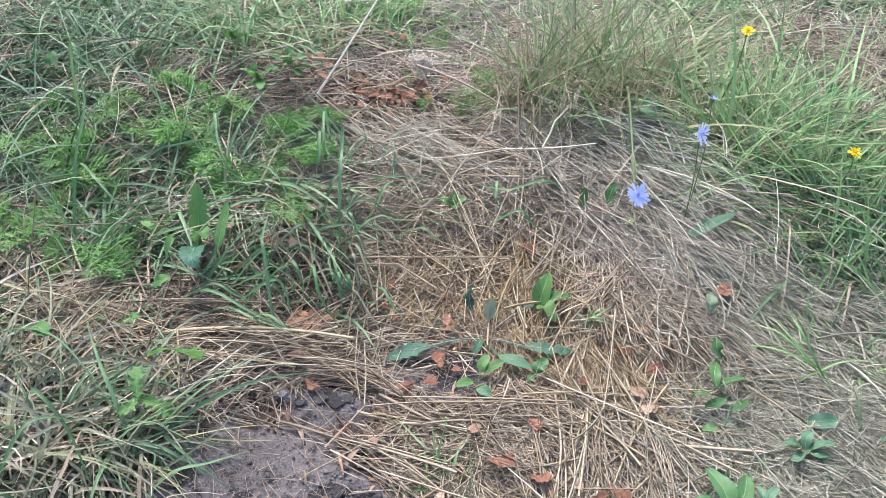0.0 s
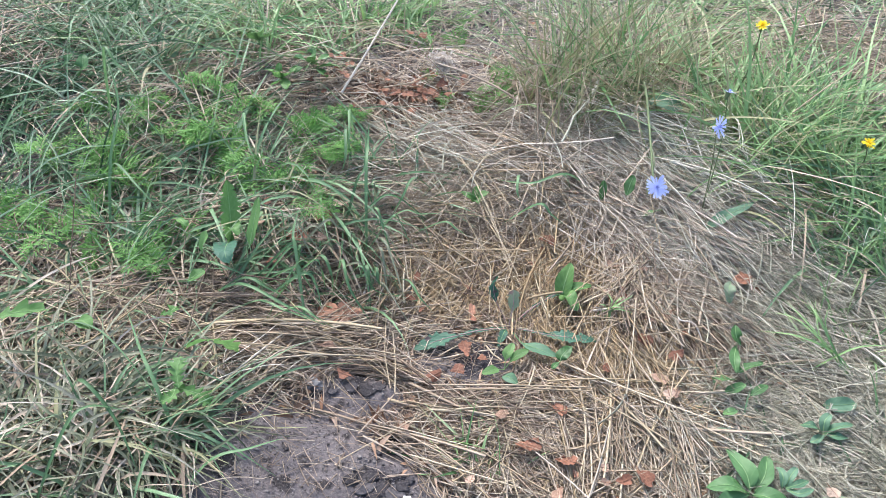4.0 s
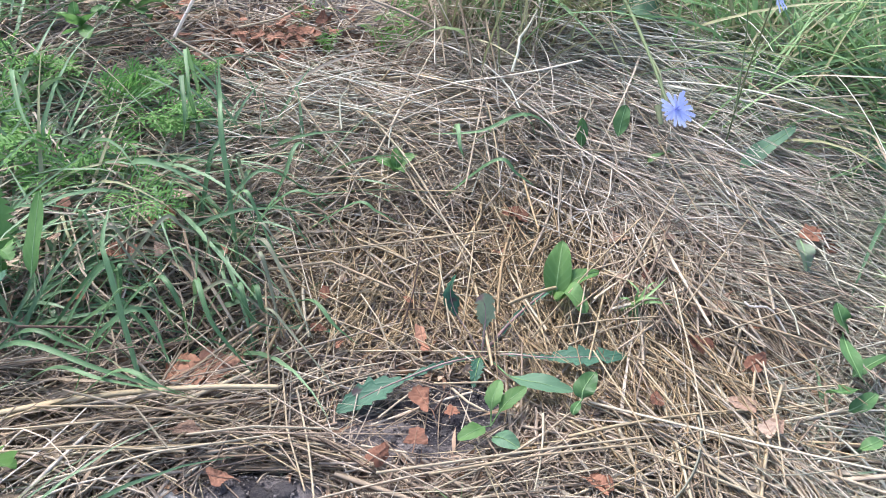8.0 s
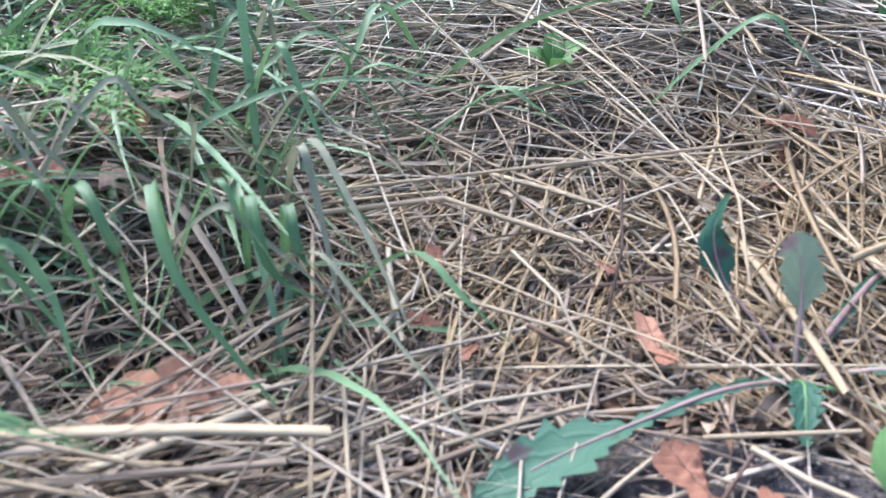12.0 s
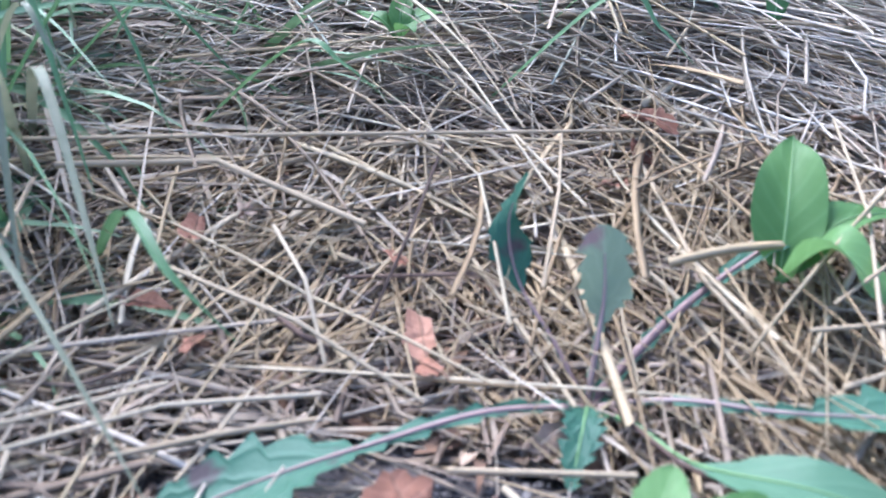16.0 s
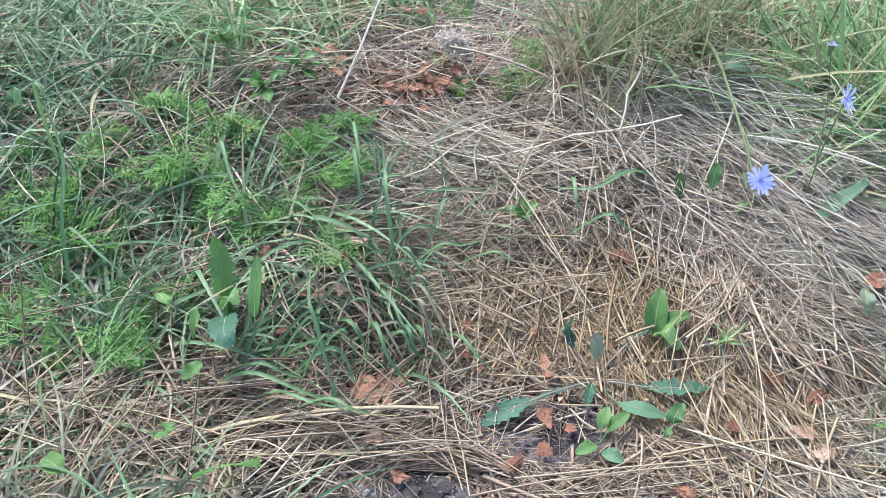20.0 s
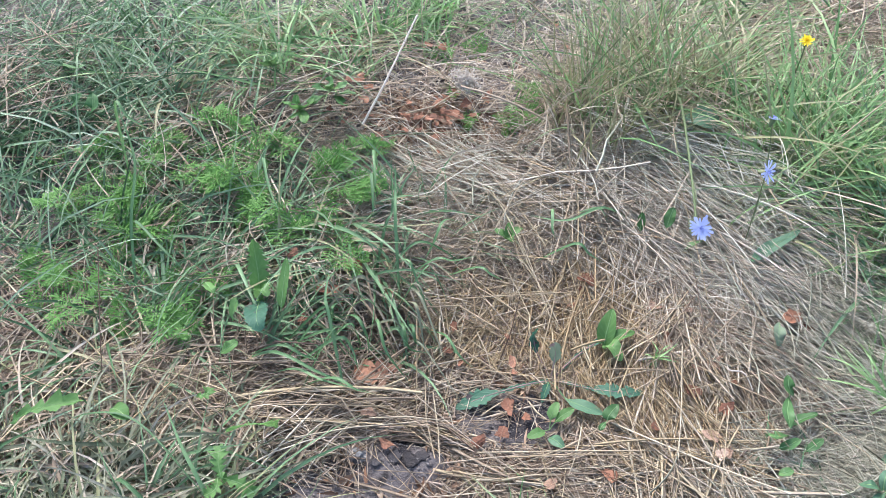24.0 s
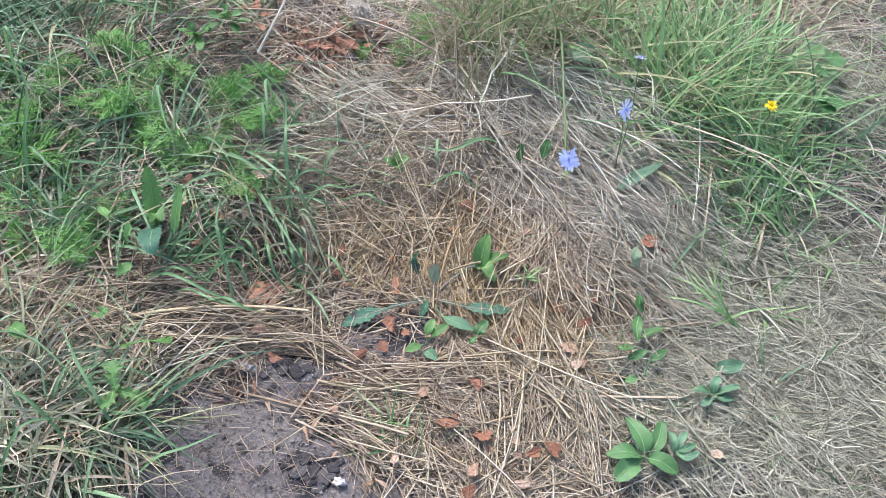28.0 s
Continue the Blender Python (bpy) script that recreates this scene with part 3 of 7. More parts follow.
# ---- layers of straw and stands of grass ----
CARROTS = [(-0.612, -0.006, 7, 1.12, 0.040), (-0.644, 0.012, 5, 1.12, 0.040), (-0.631, 0.155, 6, 1.01, 0.030), (-0.574, 0.154, 8, 1.12, 0.035), (-0.497, 0.143, 6, 1.12, 0.030), (-0.459, 0.212, 8, 1.18, 0.035), (-0.419, 0.202, 5, 1.12, 0.020), (-0.389, 0.193, 5, 1.12, 0.020), (-0.300, 0.146, 6, 1.06, 0.025), (-0.262, 0.175, 5, 1.01, 0.025), (-0.210, 0.210, 7, 0.90, 0.022), (-0.233, 0.029, 5, 0.84, 0.022), (-0.466, -0.080, 6, 1.01, 0.030), (-0.457, -0.126, 5, 1.01, 0.030), (-0.011, 0.416, 5, 0.90, 0.025), (-0.414, -0.002, 4, 0.78, 0.030), (-0.696, 0.127, 5, 1.01, 0.030), (-0.127, 0.646, 5, 1.01, 0.030)]
MALLOW = (0.804, 0.420)
base = Heap()
base.lay(0.150, 0.200, 0.900, 0.750, 0, 5500, 10, 80, 0.086, 0.0019, lift=0.007, segs=3)
base.lay(0.000, 1.000, 1.200, 0.500, 0, 6000, 10, 80, 0.109, 0.0019, lift=0.009, segs=3)
base.lay(0.700, -0.200, 0.300, 0.300, 0, 2000, -20, 60, 0.078, 0.0019, lift=0.007, segs=3)
base.lay(0.300, 0.200, 0.240, 0.120, -15, 4200, -18, 45, 0.08, 0.0016, lift=0.012, segs=3)
base.lay(0.030, 0.180, 0.200, 0.100, 0, 2600, 0, 60, 0.07, 0.0016, lift=0.010, segs=3)
base.put("straw_litter", M_GREY, "weathered grey straw litter matted over the soil", "straw litter")

under = Heap()
under.lay(0.100, 0.000, 0.500, 0.450, 0, 9000, 20, 80, 0.07, 0.0019, lift=0.004, segs=3)
under.lay(-0.350, -0.200, 0.300, 0.250, 0, 2500, 0, 60, 0.078, 0.0019, lift=0.005, segs=3)
under.lay(-0.650, -0.350, 0.300, 0.300, 0, 2600, 10, 80, 0.1, 0.0026, lift=0.012, segs=4)
under.lay(0.150, -0.100, 0.300, 0.250, 0, 3000, 30, 90, 0.03, 0.004, lift=0.006, segs=3)
under.lay(0.140, -0.080, 0.220, 0.160, 0, 9000, 20, 90, 0.026, 0.0022, lift=0.012, segs=2, jitter=0.5)
under.lay(0.050, 0.080, 0.300, 0.130, 0, 3600, 20, 90, 0.03, 0.0022, lift=0.012, segs=2, jitter=0.5)
under.lay(-0.120, -0.210, 0.160, 0.070, 0, 2600, 10, 60, 0.035, 0.0022, lift=0.014, segs=2, jitter=0.5)
under.put("rotten_straw", M_BROWN, "brown rotting straw in the hollows", "straw litter")

straw = Heap()
straw.lay(0.056, 0.126, 0.193, 0.091, 10, 806, 23, 51, 0.125, 0.0017, lift=0.017)
straw.lay(-0.044, 0.238, 0.150, 0.060, 10, 558, -13, 33, 0.156, 0.0018, lift=0.018)
straw.lay(0.315, 0.045, 0.083, 0.094, 4, 279, 87, 21, 0.133, 0.002, lift=0.017)
straw.lay(0.383, -0.048, 0.090, 0.093, 9, 558, -62, 35, 0.125, 0.002, lift=0.015)
straw.lay(0.333, -0.254, 0.081, 0.073, 7, 620, -53, 33, 0.133, 0.0021, lift=0.013)
straw.lay(0.208, -0.304, 0.111, 0.098, 7, 496, -31, 53, 0.117, 0.002, lift=0.011)
straw.lay(0.099, -0.366, 0.085, 0.059, 9, 434, -25, 29, 0.133, 0.0021, lift=0.008)
straw.lay(0.294, -0.380, 0.137, 0.066, 8, 744, -26, 53, 0.117, 0.0018, lift=0.01)
straw.lay(-0.122, -0.203, 0.140, 0.046, 14, 124, 21, 39, 0.187, 0.0024, lift=0.018)
straw.lay(-0.038, -0.265, 0.089, 0.040, 11, 186, -11, 33, 0.14, 0.0021, lift=0.011)
straw.lay(0.068, -0.248, 0.074, 0.064, 8, 279, 7, 55, 0.109, 0.0018, lift=0.007)
straw.lay(-0.070, 0.069, 0.102, 0.104, 16, 434, 45, 48, 0.14, 0.0018, lift=0.018)
straw.lay(0.618, 0.620, 0.248, 0.138, 14, 806, 45, 37, 0.195, 0.0023, lift=0.021)
straw.lay(-0.366, 0.366, 0.264, 0.140, 17, 558, 30, 55, 0.172, 0.0021, lift=0.018)
straw.lay(0.212, 0.429, 0.159, 0.113, 14, 372, 56, 53, 0.195, 0.002, lift=0.03)
straw.lay(0.190, 0.410, 0.170, 0.080, 10, 90, 55, 60, 0.20, 0.0019, elev=34, droop=30, lift=0.012)
straw.lay(0.210, 0.420, 0.190, 0.080, 10, 70, 120, 50, 0.22, 0.0019, elev=50, droop=45, lift=0.012)
straw.lay(0.421, 0.618, 0.296, 0.168, 13, 434, 56, 45, 0.22, 0.0024, lift=0.05)
straw.lay(0.080, -0.180, 0.080, 0.040, 0, 40, 20, 70, 0.05, 0.0014, lift=0.008, clear=False, jitter=0.6)
straw.lay(0.262, 0.229, 0.160, 0.084, 7, 434, -4, 50, 0.15, 0.0026, lift=0.032)
straw.lay(-0.461, 0.194, 0.181, 0.107, 7, 161, 26, 65, 0.15, 0.0024, lift=0.03)
straw.lay(-0.342, -0.005, 0.167, 0.096, 8, 136, -10, 65, 0.15, 0.0024, lift=0.03)
straw.lay(-0.916, 0.324, 0.149, 0.139, 11, 260, 49, 55, 0.2, 0.0029, lift=0.04)
straw.lay(0.675, 0.746, 0.180, 0.156, 14, 310, 30, 45, 0.2, 0.0027, lift=0.035)
straw.lay(0.020, -0.140, 0.070, 0.040, 10, 70, 15, 45, 0.09, 0.0022, lift=0.010, clear=False)
straw.lay(0.110, -0.190, 0.080, 0.040, 0, 10, 40, 70, 0.06, 0.0024, lift=0.006, clear=False)
straw.put("loose_straw", M_STRAW, "loose dry straw lying in tangled layers", "straw")

dull = Heap()
dull.lay(0.306, 0.031, 0.083, 0.094, 4, 372, 89, 17, 0.133, 0.002, lift=0.017)
dull.lay(0.208, -0.304, 0.111, 0.098, 7, 496, -31, 53, 0.117, 0.002, lift=0.011)
dull.lay(-0.198, -0.231, 0.153, 0.050, 13, 136, 20, 41, 0.18, 0.0022, lift=0.018)
dull.lay(-0.071, -0.234, 0.106, 0.042, 13, 260, 6, 37, 0.187, 0.0022, lift=0.018)
dull.lay(-0.350, -0.231, 0.154, 0.063, 10, 260, -5, 51, 0.172, 0.0021, lift=0.021)
dull.lay(-0.291, -0.445, 0.108, 0.092, 9, 90, 33, 55, 0.15, 0.0022, lift=0.022, curl=35)
dull.lay(-0.060, -0.430, 0.140, 0.100, 0, 45, -20, 70, 0.04, 0.0014, lift=0.006, clear=False, jitter=0.6)
dull.lay(0.000, -0.460, 0.120, 0.100, 0, 70, 30, 80, 0.022, 0.0012, lift=0.004, clear=False, jitter=0.6)
dull.lay(0.140, -0.100, 0.340, 0.260, 0, 2600, 10, 90, 0.06, 0.0028, lift=0.009, segs=3)
dull.lay(-0.200, -0.200, 0.250, 0.120, 0, 320, 0, 60, 0.07, 0.0024, lift=0.009, segs=3)
dull.lay(0.200, 0.200, 0.300, 0.150, 0, 300, 0, 80, 0.07, 0.0022, lift=0.01, segs=3)
dull.lay(-0.600, -0.300, 0.250, 0.250, 0, 500, 10, 80, 0.12, 0.0026, lift=0.018, segs=5)
dull.lay(-0.050, -0.420, 0.140, 0.100, 0, 150, -20, 90, 0.028, 0.0011, lift=0.004, clear=False, jitter=0.6)
dull.put("dull_straw", M_DULL, "dull brown straw flattened in the hollow", "straw")

turf = Heap()
turf.lay(0.587, 0.052, 0.181, 0.101, 11, 2080, -20, 25, 0.12, 0.0015, lift=0.022, curl=38)
turf.lay(0.633, -0.227, 0.224, 0.141, 9, 5600, -30, 40, 0.075, 0.0014, lift=0.016, curl=42)
turf.lay(0.794, -0.066, 0.134, 0.211, 9, 2880, -30, 43, 0.08, 0.0014, lift=0.016, curl=42)
turf.lay(0.830, 0.423, 0.135, 0.207, 8, 1760, -34, 55, 0.09, 0.0016, lift=0.018, curl=38)
turf.put("short_turf", M_TURF, "short grey-green worn turf beside the straw", "turf")

gold = Heap()
gold.lay(0.228, -0.015, 0.082, 0.111, 3, 725, -91, 19, 0.133, 0.0018, lift=0.013)
gold.lay(0.143, -0.070, 0.081, 0.088, 7, 564, -74, 28, 0.117, 0.0018, lift=0.012)
gold.lay(0.035, -0.028, 0.101, 0.088, 9, 725, 64, 35, 0.117, 0.0018, lift=0.012)
gold.lay(0.311, -0.169, 0.077, 0.080, 8, 725, -59, 28, 0.133, 0.0018, lift=0.013)
gold.lay(0.333, 0.380, 0.073, 0.059, 6, 74, -64, 35, 0.16, 0.0024, lift=0.03, elev=14, droop=30)
gold.put("golden_straw", M_GOLD, "golden straw combed down the low bank", "straw")

grey = Heap()
grey.lay(0.239, 0.257, 0.141, 0.075, 7, 1178, -19, 25, 0.18, 0.0016, lift=0.024, curl=20)
grey.lay(0.424, 0.145, 0.126, 0.097, 8, 1364, -34, 23, 0.18, 0.0016, lift=0.024, curl=20)
grey.lay(0.326, 0.178, 0.137, 0.094, 7, 279, -17, 45, 0.14, 0.0022, lift=0.028)
grey.lay(-0.198, -0.303, 0.061, 0.047, 13, 99, 29, 65, 0.11, 0.0027, elev=10, droop=30, lift=0.02, curl=50)
grey.put("matted_grey_grass", M_GREY, "long bleached grass matted flat in an arch", "dry grass")

blue = Heap()
blue.lay(-0.800, 0.300, 0.300, 0.500, 0, 1800, 80, 80, 0.2, 0.004, tube=False, segs=5, elev=40, droop=70, lift=0.004)
blue.lay(0.100, 1.250, 1.400, 0.450, 0, 3400, 80, 90, 0.13, 0.005, tube=False, segs=5, elev=34, droop=70, lift=0.004)
blue.put("arching_grass", M_GRASS, "blue-green grass blades arching over the bank", "grass")

fresh = Heap()
fresh.lay(0.000, 1.150, 1.300, 0.400, 0, 1500, 80, 80, 0.14, 0.004, tube=False, segs=5, elev=40, droop=70, lift=0.004)
fresh.lay(1.150, 0.400, 0.250, 0.400, 0, 1200, 80, 80, 0.07, 0.004, tube=False, segs=5, elev=36, droop=70, lift=0.004)
fresh.put("fresh_grass", M_FRESH, "fresh green grass standing in loose tufts", "grass")

chaff = Heap()
chaff.lay(0.120, -0.020, 0.200, 0.150, 0, 900, 0, 100, 0.02, 0.008, tube=False, segs=3, elev=6, droop=30, lift=0.014, jitter=0.4)
chaff.lay(0.300, -0.200, 0.200, 0.150, 0, 700, 0, 100, 0.02, 0.008, tube=False, segs=3, elev=6, droop=30, lift=0.014, jitter=0.4)
chaff.lay(0.100, -0.350, 0.200, 0.120, 0, 500, 0, 100, 0.02, 0.008, tube=False, segs=3, elev=6, droop=30, lift=0.014, jitter=0.4)
chaff.lay(-0.180, 0.000, 0.120, 0.100, 0, 300, 0, 100, 0.02, 0.008, tube=False, segs=3, elev=6, droop=30, lift=0.014, jitter=0.4)
chaff.lay(-0.100, 0.360, 0.130, 0.060, 0, 1500, 0, 100, 0.016, 0.0075, tube=False, segs=3, elev=6, droop=30, lift=0.014, jitter=0.4)
chaff.lay(0.100, -0.130, 0.100, 0.060, 0, 160, 0, 100, 0.02, 0.008, tube=False, segs=3, elev=6, droop=30, lift=0.014, jitter=0.4)
chaff.lay(0.000, 0.300, 0.600, 0.400, 0, 700, 0, 100, 0.02, 0.008, tube=False, segs=3, elev=6, droop=30, lift=0.014, jitter=0.4)
chaff.put("leaf_chaff", M_CHAFF, "crumbled brown leaf bits scattered in straw", "leaf litter")

dry = Heap()
dry.lay(0.519, 0.311, 0.124, 0.133, 8, 355, 76, 57, 0.216, 0.0033, elev=29, droop=70, lift=0.012, tube=False, segs=6)
dry.lay(0.665, 0.190, 0.107, 0.124, 7, 188, 110, 69, 0.162, 0.0032, elev=26, droop=85, lift=0.012, tube=False, segs=6)
dry.lay(0.665, 0.190, 0.107, 0.124, 7, 313, 113, 69, 0.153, 0.0034, elev=25, droop=85, lift=0.012, tube=False, segs=6)
dry.lay(0.751, 0.050, 0.123, 0.099, 8, 87, 30, 100, 0.081, 0.0028, elev=15, droop=60, lift=0.012, tube=False, segs=6)
dry.lay(0.778, 0.181, 0.146, 0.144, 6, 87, 62, 95, 0.072, 0.0028, elev=19, droop=60, lift=0.012, tube=False, segs=6)
dry.lay(0.180, 0.436, 0.130, 0.130, 10, 35, 92, 75, 0.27, 0.0025, elev=43, droop=32, lift=0.012, tube=False, segs=6)
dry.lay(0.201, 0.438, 0.107, 0.090, 10, 45, 92, 65, 0.288, 0.0028, elev=31, droop=55, lift=0.012, tube=False, segs=6)
dry.lay(0.361, 0.468, 0.143, 0.110, 8, 125, 79, 85, 0.27, 0.003, elev=21, droop=60, lift=0.012, tube=False, segs=6)
dry.lay(0.393, 0.487, 0.144, 0.119, 9, 68, 81, 80, 0.234, 0.0033, elev=24, droop=60, lift=0.012, tube=False, segs=6)
dry.lay(-0.172, 0.026, 0.079, 0.096, 21, 43, -32, 70, 0.153, 0.0042, elev=19, droop=95, lift=0.012, tube=False, segs=6)
dry.lay(-0.279, 0.043, 0.147, 0.094, 8, 83, -18, 85, 0.153, 0.004, elev=19, droop=85, lift=0.012, tube=False, segs=6)
dry.lay(-0.087, 0.148, 0.074, 0.091, 15, 45, 85, 75, 0.144, 0.0042, elev=26, droop=60, lift=0.012, tube=False, segs=6)
dry.lay(-0.078, 0.017, 0.081, 0.074, 16, 18, -38, 75, 0.18, 0.0025, elev=16, droop=80, lift=0.012, tube=False, segs=6)
dry.lay(-0.477, 0.087, 0.173, 0.138, 5, 133, 50, 100, 0.18, 0.004, elev=21, droop=80, lift=0.012, tube=False, segs=6)
dry.lay(-0.623, 0.430, 0.303, 0.161, 13, 100, 76, 100, 0.18, 0.0033, elev=21, droop=70, lift=0.012, tube=False, segs=6)
dry.lay(-0.649, 0.249, 0.207, 0.103, 10, 75, 59, 100, 0.18, 0.0036, elev=21, droop=70, lift=0.012, tube=False, segs=6)
dry.lay(-0.414, 0.491, 0.243, 0.157, 18, 114, 97, 95, 0.198, 0.0028, elev=21, droop=70, lift=0.012, tube=False, segs=6)
dry.lay(-0.233, 0.547, 0.192, 0.133, 26, 104, 102, 75, 0.18, 0.0033, elev=26, droop=60, lift=0.012, tube=False, segs=6)
dry.lay(0.482, 0.779, 0.271, 0.150, 14, 89, 79, 95, 0.198, 0.0033, elev=21, droop=60, lift=0.012, tube=False, segs=6)
dry.lay(0.653, 0.301, 0.092, 0.120, 10, 146, 99, 75, 0.144, 0.0032, elev=25, droop=70, lift=0.012, tube=False, segs=6)
dry.lay(-0.288, -0.453, 0.102, 0.073, 9, 25, -1, 100, 0.18, 0.0025, elev=25, droop=120, lift=0.012, tube=False, segs=6)
dry.lay(-0.199, -0.411, 0.046, 0.055, 15, 25, -8, 85, 0.162, 0.0038, elev=19, droop=90, lift=0.012, tube=False, segs=6)
dry.lay(0.613, -0.076, 0.038, 0.019, 6, 12, 158, 60, 0.126, 0.0047, elev=10, droop=40, lift=0.012, tube=False, segs=6)
dry.lay(0.621, -0.076, 0.038, 0.019, 6, 10, 24, 55, 0.144, 0.0047, elev=8, droop=30, lift=0.012, tube=False, segs=6)
dry.lay(0.150, -0.330, 0.100, 0.060, 8, 25, 76, 100, 0.063, 0.0027, elev=21, droop=60, lift=0.012, tube=False, segs=6)
dry.lay(0.647, -0.244, 0.217, 0.133, 9, 209, 9, 100, 0.063, 0.0028, elev=14, droop=50, lift=0.012, tube=False, segs=6)
dry.lay(0.553, 0.477, 0.234, 0.198, 14, 37, 70, 85, 0.234, 0.0032, elev=24, droop=65, lift=0.012, tube=False, segs=6)
dry.lay(0.320, -0.150, 0.150, 0.150, 0, 200, 110, 50, 0.1, 0.0032, tube=False, segs=5, elev=3, droop=8, lift=0.019)
dry.lay(0.150, 0.220, 0.200, 0.100, 0, 300, -10, 50, 0.1, 0.0032, tube=False, segs=5, elev=3, droop=8, lift=0.019)
dry.lay(0.519, 0.311, 0.124, 0.133, 8, 104, 76, 65, 0.198, 0.0028, elev=28, droop=65, lift=0.012, tube=False, segs=6)
dry.lay(0.665, 0.190, 0.107, 0.124, 7, 29, 110, 79, 0.162, 0.0028, elev=24, droop=80, lift=0.012, tube=False, segs=6)
dry.lay(0.830, 0.423, 0.149, 0.228, 8, 25, 64, 100, 0.063, 0.0028, elev=15, droop=60, lift=0.012, tube=False, segs=6)
dry.lay(-0.450, -0.240, 0.180, 0.070, 10, 220, 5, 60, 0.15, 0.0036, tube=False, segs=7, elev=9, droop=40, lift=0.03, curl=40)
dry.put("dry_grass", M_STRAW, "dry bleached grass blades tangled among the green", "dry grass")

hay = Heap()
hay.lay(-0.330, -0.440, 0.130, 0.085, 10, 620, 60, 110, 0.13, 0.0046, tube=False, segs=7, elev=34, droop=120, lift=0.03, curl=60)
hay.lay(-0.480, -0.440, 0.150, 0.110, 10, 620, 20, 110, 0.14, 0.0044, tube=False, segs=7, elev=26, droop=100, lift=0.03, curl=60)
hay.lay(-0.380, 0.080, 0.200, 0.140, 10, 220, 0, 110, 0.12, 0.0042, tube=False, segs=7, elev=24, droop=90, lift=0.03, curl=50)
hay.put("half_dry_grass", M_HAY, "half-dry grey-green grass blades tangled over the bank", "dry grass")

wisps = Heap()
wisps.lay(-0.330, -0.440, 0.130, 0.085, 10, 420, 60, 110, 0.13, 0.0036, tube=False, segs=7, elev=30, droop=110, lift=0.035, curl=60)
wisps.lay(-0.500, -0.400, 0.170, 0.130, 10, 260, 20, 110, 0.14, 0.0036, tube=False, segs=7, elev=22, droop=90, lift=0.035, curl=60)
wisps.lay(-0.250, -0.020, 0.120, 0.100, 10, 200, -30, 100, 0.11, 0.0034, tube=False, segs=7, elev=20, droop=100, lift=0.03, curl=50)
wisps.lay(-0.500, 0.150, 0.220, 0.160, 10, 160, 0, 110, 0.13, 0.0034, tube=False, segs=7, elev=26, droop=80, lift=0.03, curl=50)
wisps.put("bleached_wisps", M_STRAW, "bleached curled grass blades among the green", "dry grass")

pale = Heap()
pale.lay(0.000, 1.200, 1.300, 0.450, 0, 900, 80, 80, 0.22, 0.0035, tube=False, segs=5, elev=36, droop=70, lift=0.004)
pale.lay(-0.620, -0.300, 0.200, 0.220, 0, 260, 10, 90, 0.14, 0.004, tube=False, segs=5, elev=26, droop=70, lift=0.01)
pale.put("drying_grass", M_PALE, "half-dry green and straw-coloured grass", "grass")

mead = Heap()
mead.lay(0.100, 0.300, 3.000, 3.000, 0, 9000, 80, 100, 0.26, 0.007, tube=False, segs=4, elev=36, droop=70, lift=0.004, hole=1.2)
mead.put("meadow_grass", M_PALE, "half-dry grass of the surrounding meadow", "meadow")

sward = Heap()
sward.lay(0.100, 0.300, 3.000, 3.000, 0, 8000, 60, 100, 0.24, 0.007, tube=False, segs=4, elev=40, droop=70, lift=0.004, hole=1.2)
sward.put("meadow_sward", M_FRESH, "green grass of the surrounding meadow", "meadow")

thatch = Heap()
thatch.lay(0.100, 0.300, 3.000, 3.000, 0, 9000, 20, 90, 0.22, 0.0035, lift=0.02, segs=3, hole=1.25)
thatch.put("meadow_straw", M_GREY, "bleached dead grass lying in the surrounding meadow", "meadow")

arch = Heap()
arch.lay(0.298, 0.283, 0.152, 0.076, 7, 806, -22, 29, 0.15, 0.0018, lift=0.024, curl=20)
arch.lay(0.453, 0.162, 0.097, 0.095, 8, 930, -38, 29, 0.14, 0.0018, lift=0.022, curl=20)
arch.lay(-0.023, 0.239, 0.121, 0.072, 9, 310, -5, 35, 0.16, 0.002, lift=0.026, curl=24)
arch.lay(0.400, 0.275, 0.140, 0.080, -30, 800, -34, 28, 0.17, 0.002, lift=0.05, curl=20)
arch.put("bleached_green_grass", M_ARCH, "long grey-green half-bleached grass flattened in an arch", "dry grass")

bright = Heap()
bright.lay(0.010, -0.050, 0.080, 0.070, 20, 90, 30, 60, 0.13, 0.0018, lift=0.020, elev=2)
bright.lay(0.130, 0.000, 0.200, 0.150, 0, 215, 40, 70, 0.15, 0.0022, lift=0.024, elev=2)
bright.lay(0.300, -0.250, 0.130, 0.120, 0, 180, -50, 50, 0.15, 0.0022, lift=0.021, elev=2)
bright.lay(0.120, -0.330, 0.100, 0.070, 0, 72, -25, 50, 0.14, 0.0022, lift=0.019, elev=2)
bright.lay(0.150, 0.220, 0.220, 0.090, -5, 168, 0, 50, 0.17, 0.0022, lift=0.029, elev=2)
bright.lay(-0.160, -0.225, 0.160, 0.050, 10, 60, 10, 40, 0.18, 0.0022, lift=0.027, elev=2)
bright.lay(-0.050, -0.215, 0.090, 0.045, 10, 130, 15, 60, 0.12, 0.0017, lift=0.020, elev=2)
bright.lay(-0.400, -0.260, 0.160, 0.060, 10, 90, 10, 50, 0.17, 0.0022, lift=0.029, elev=4)
bright.put("bright_straw", M_BRIGHT, "bright single straws strewn over the matted litter", "straw")

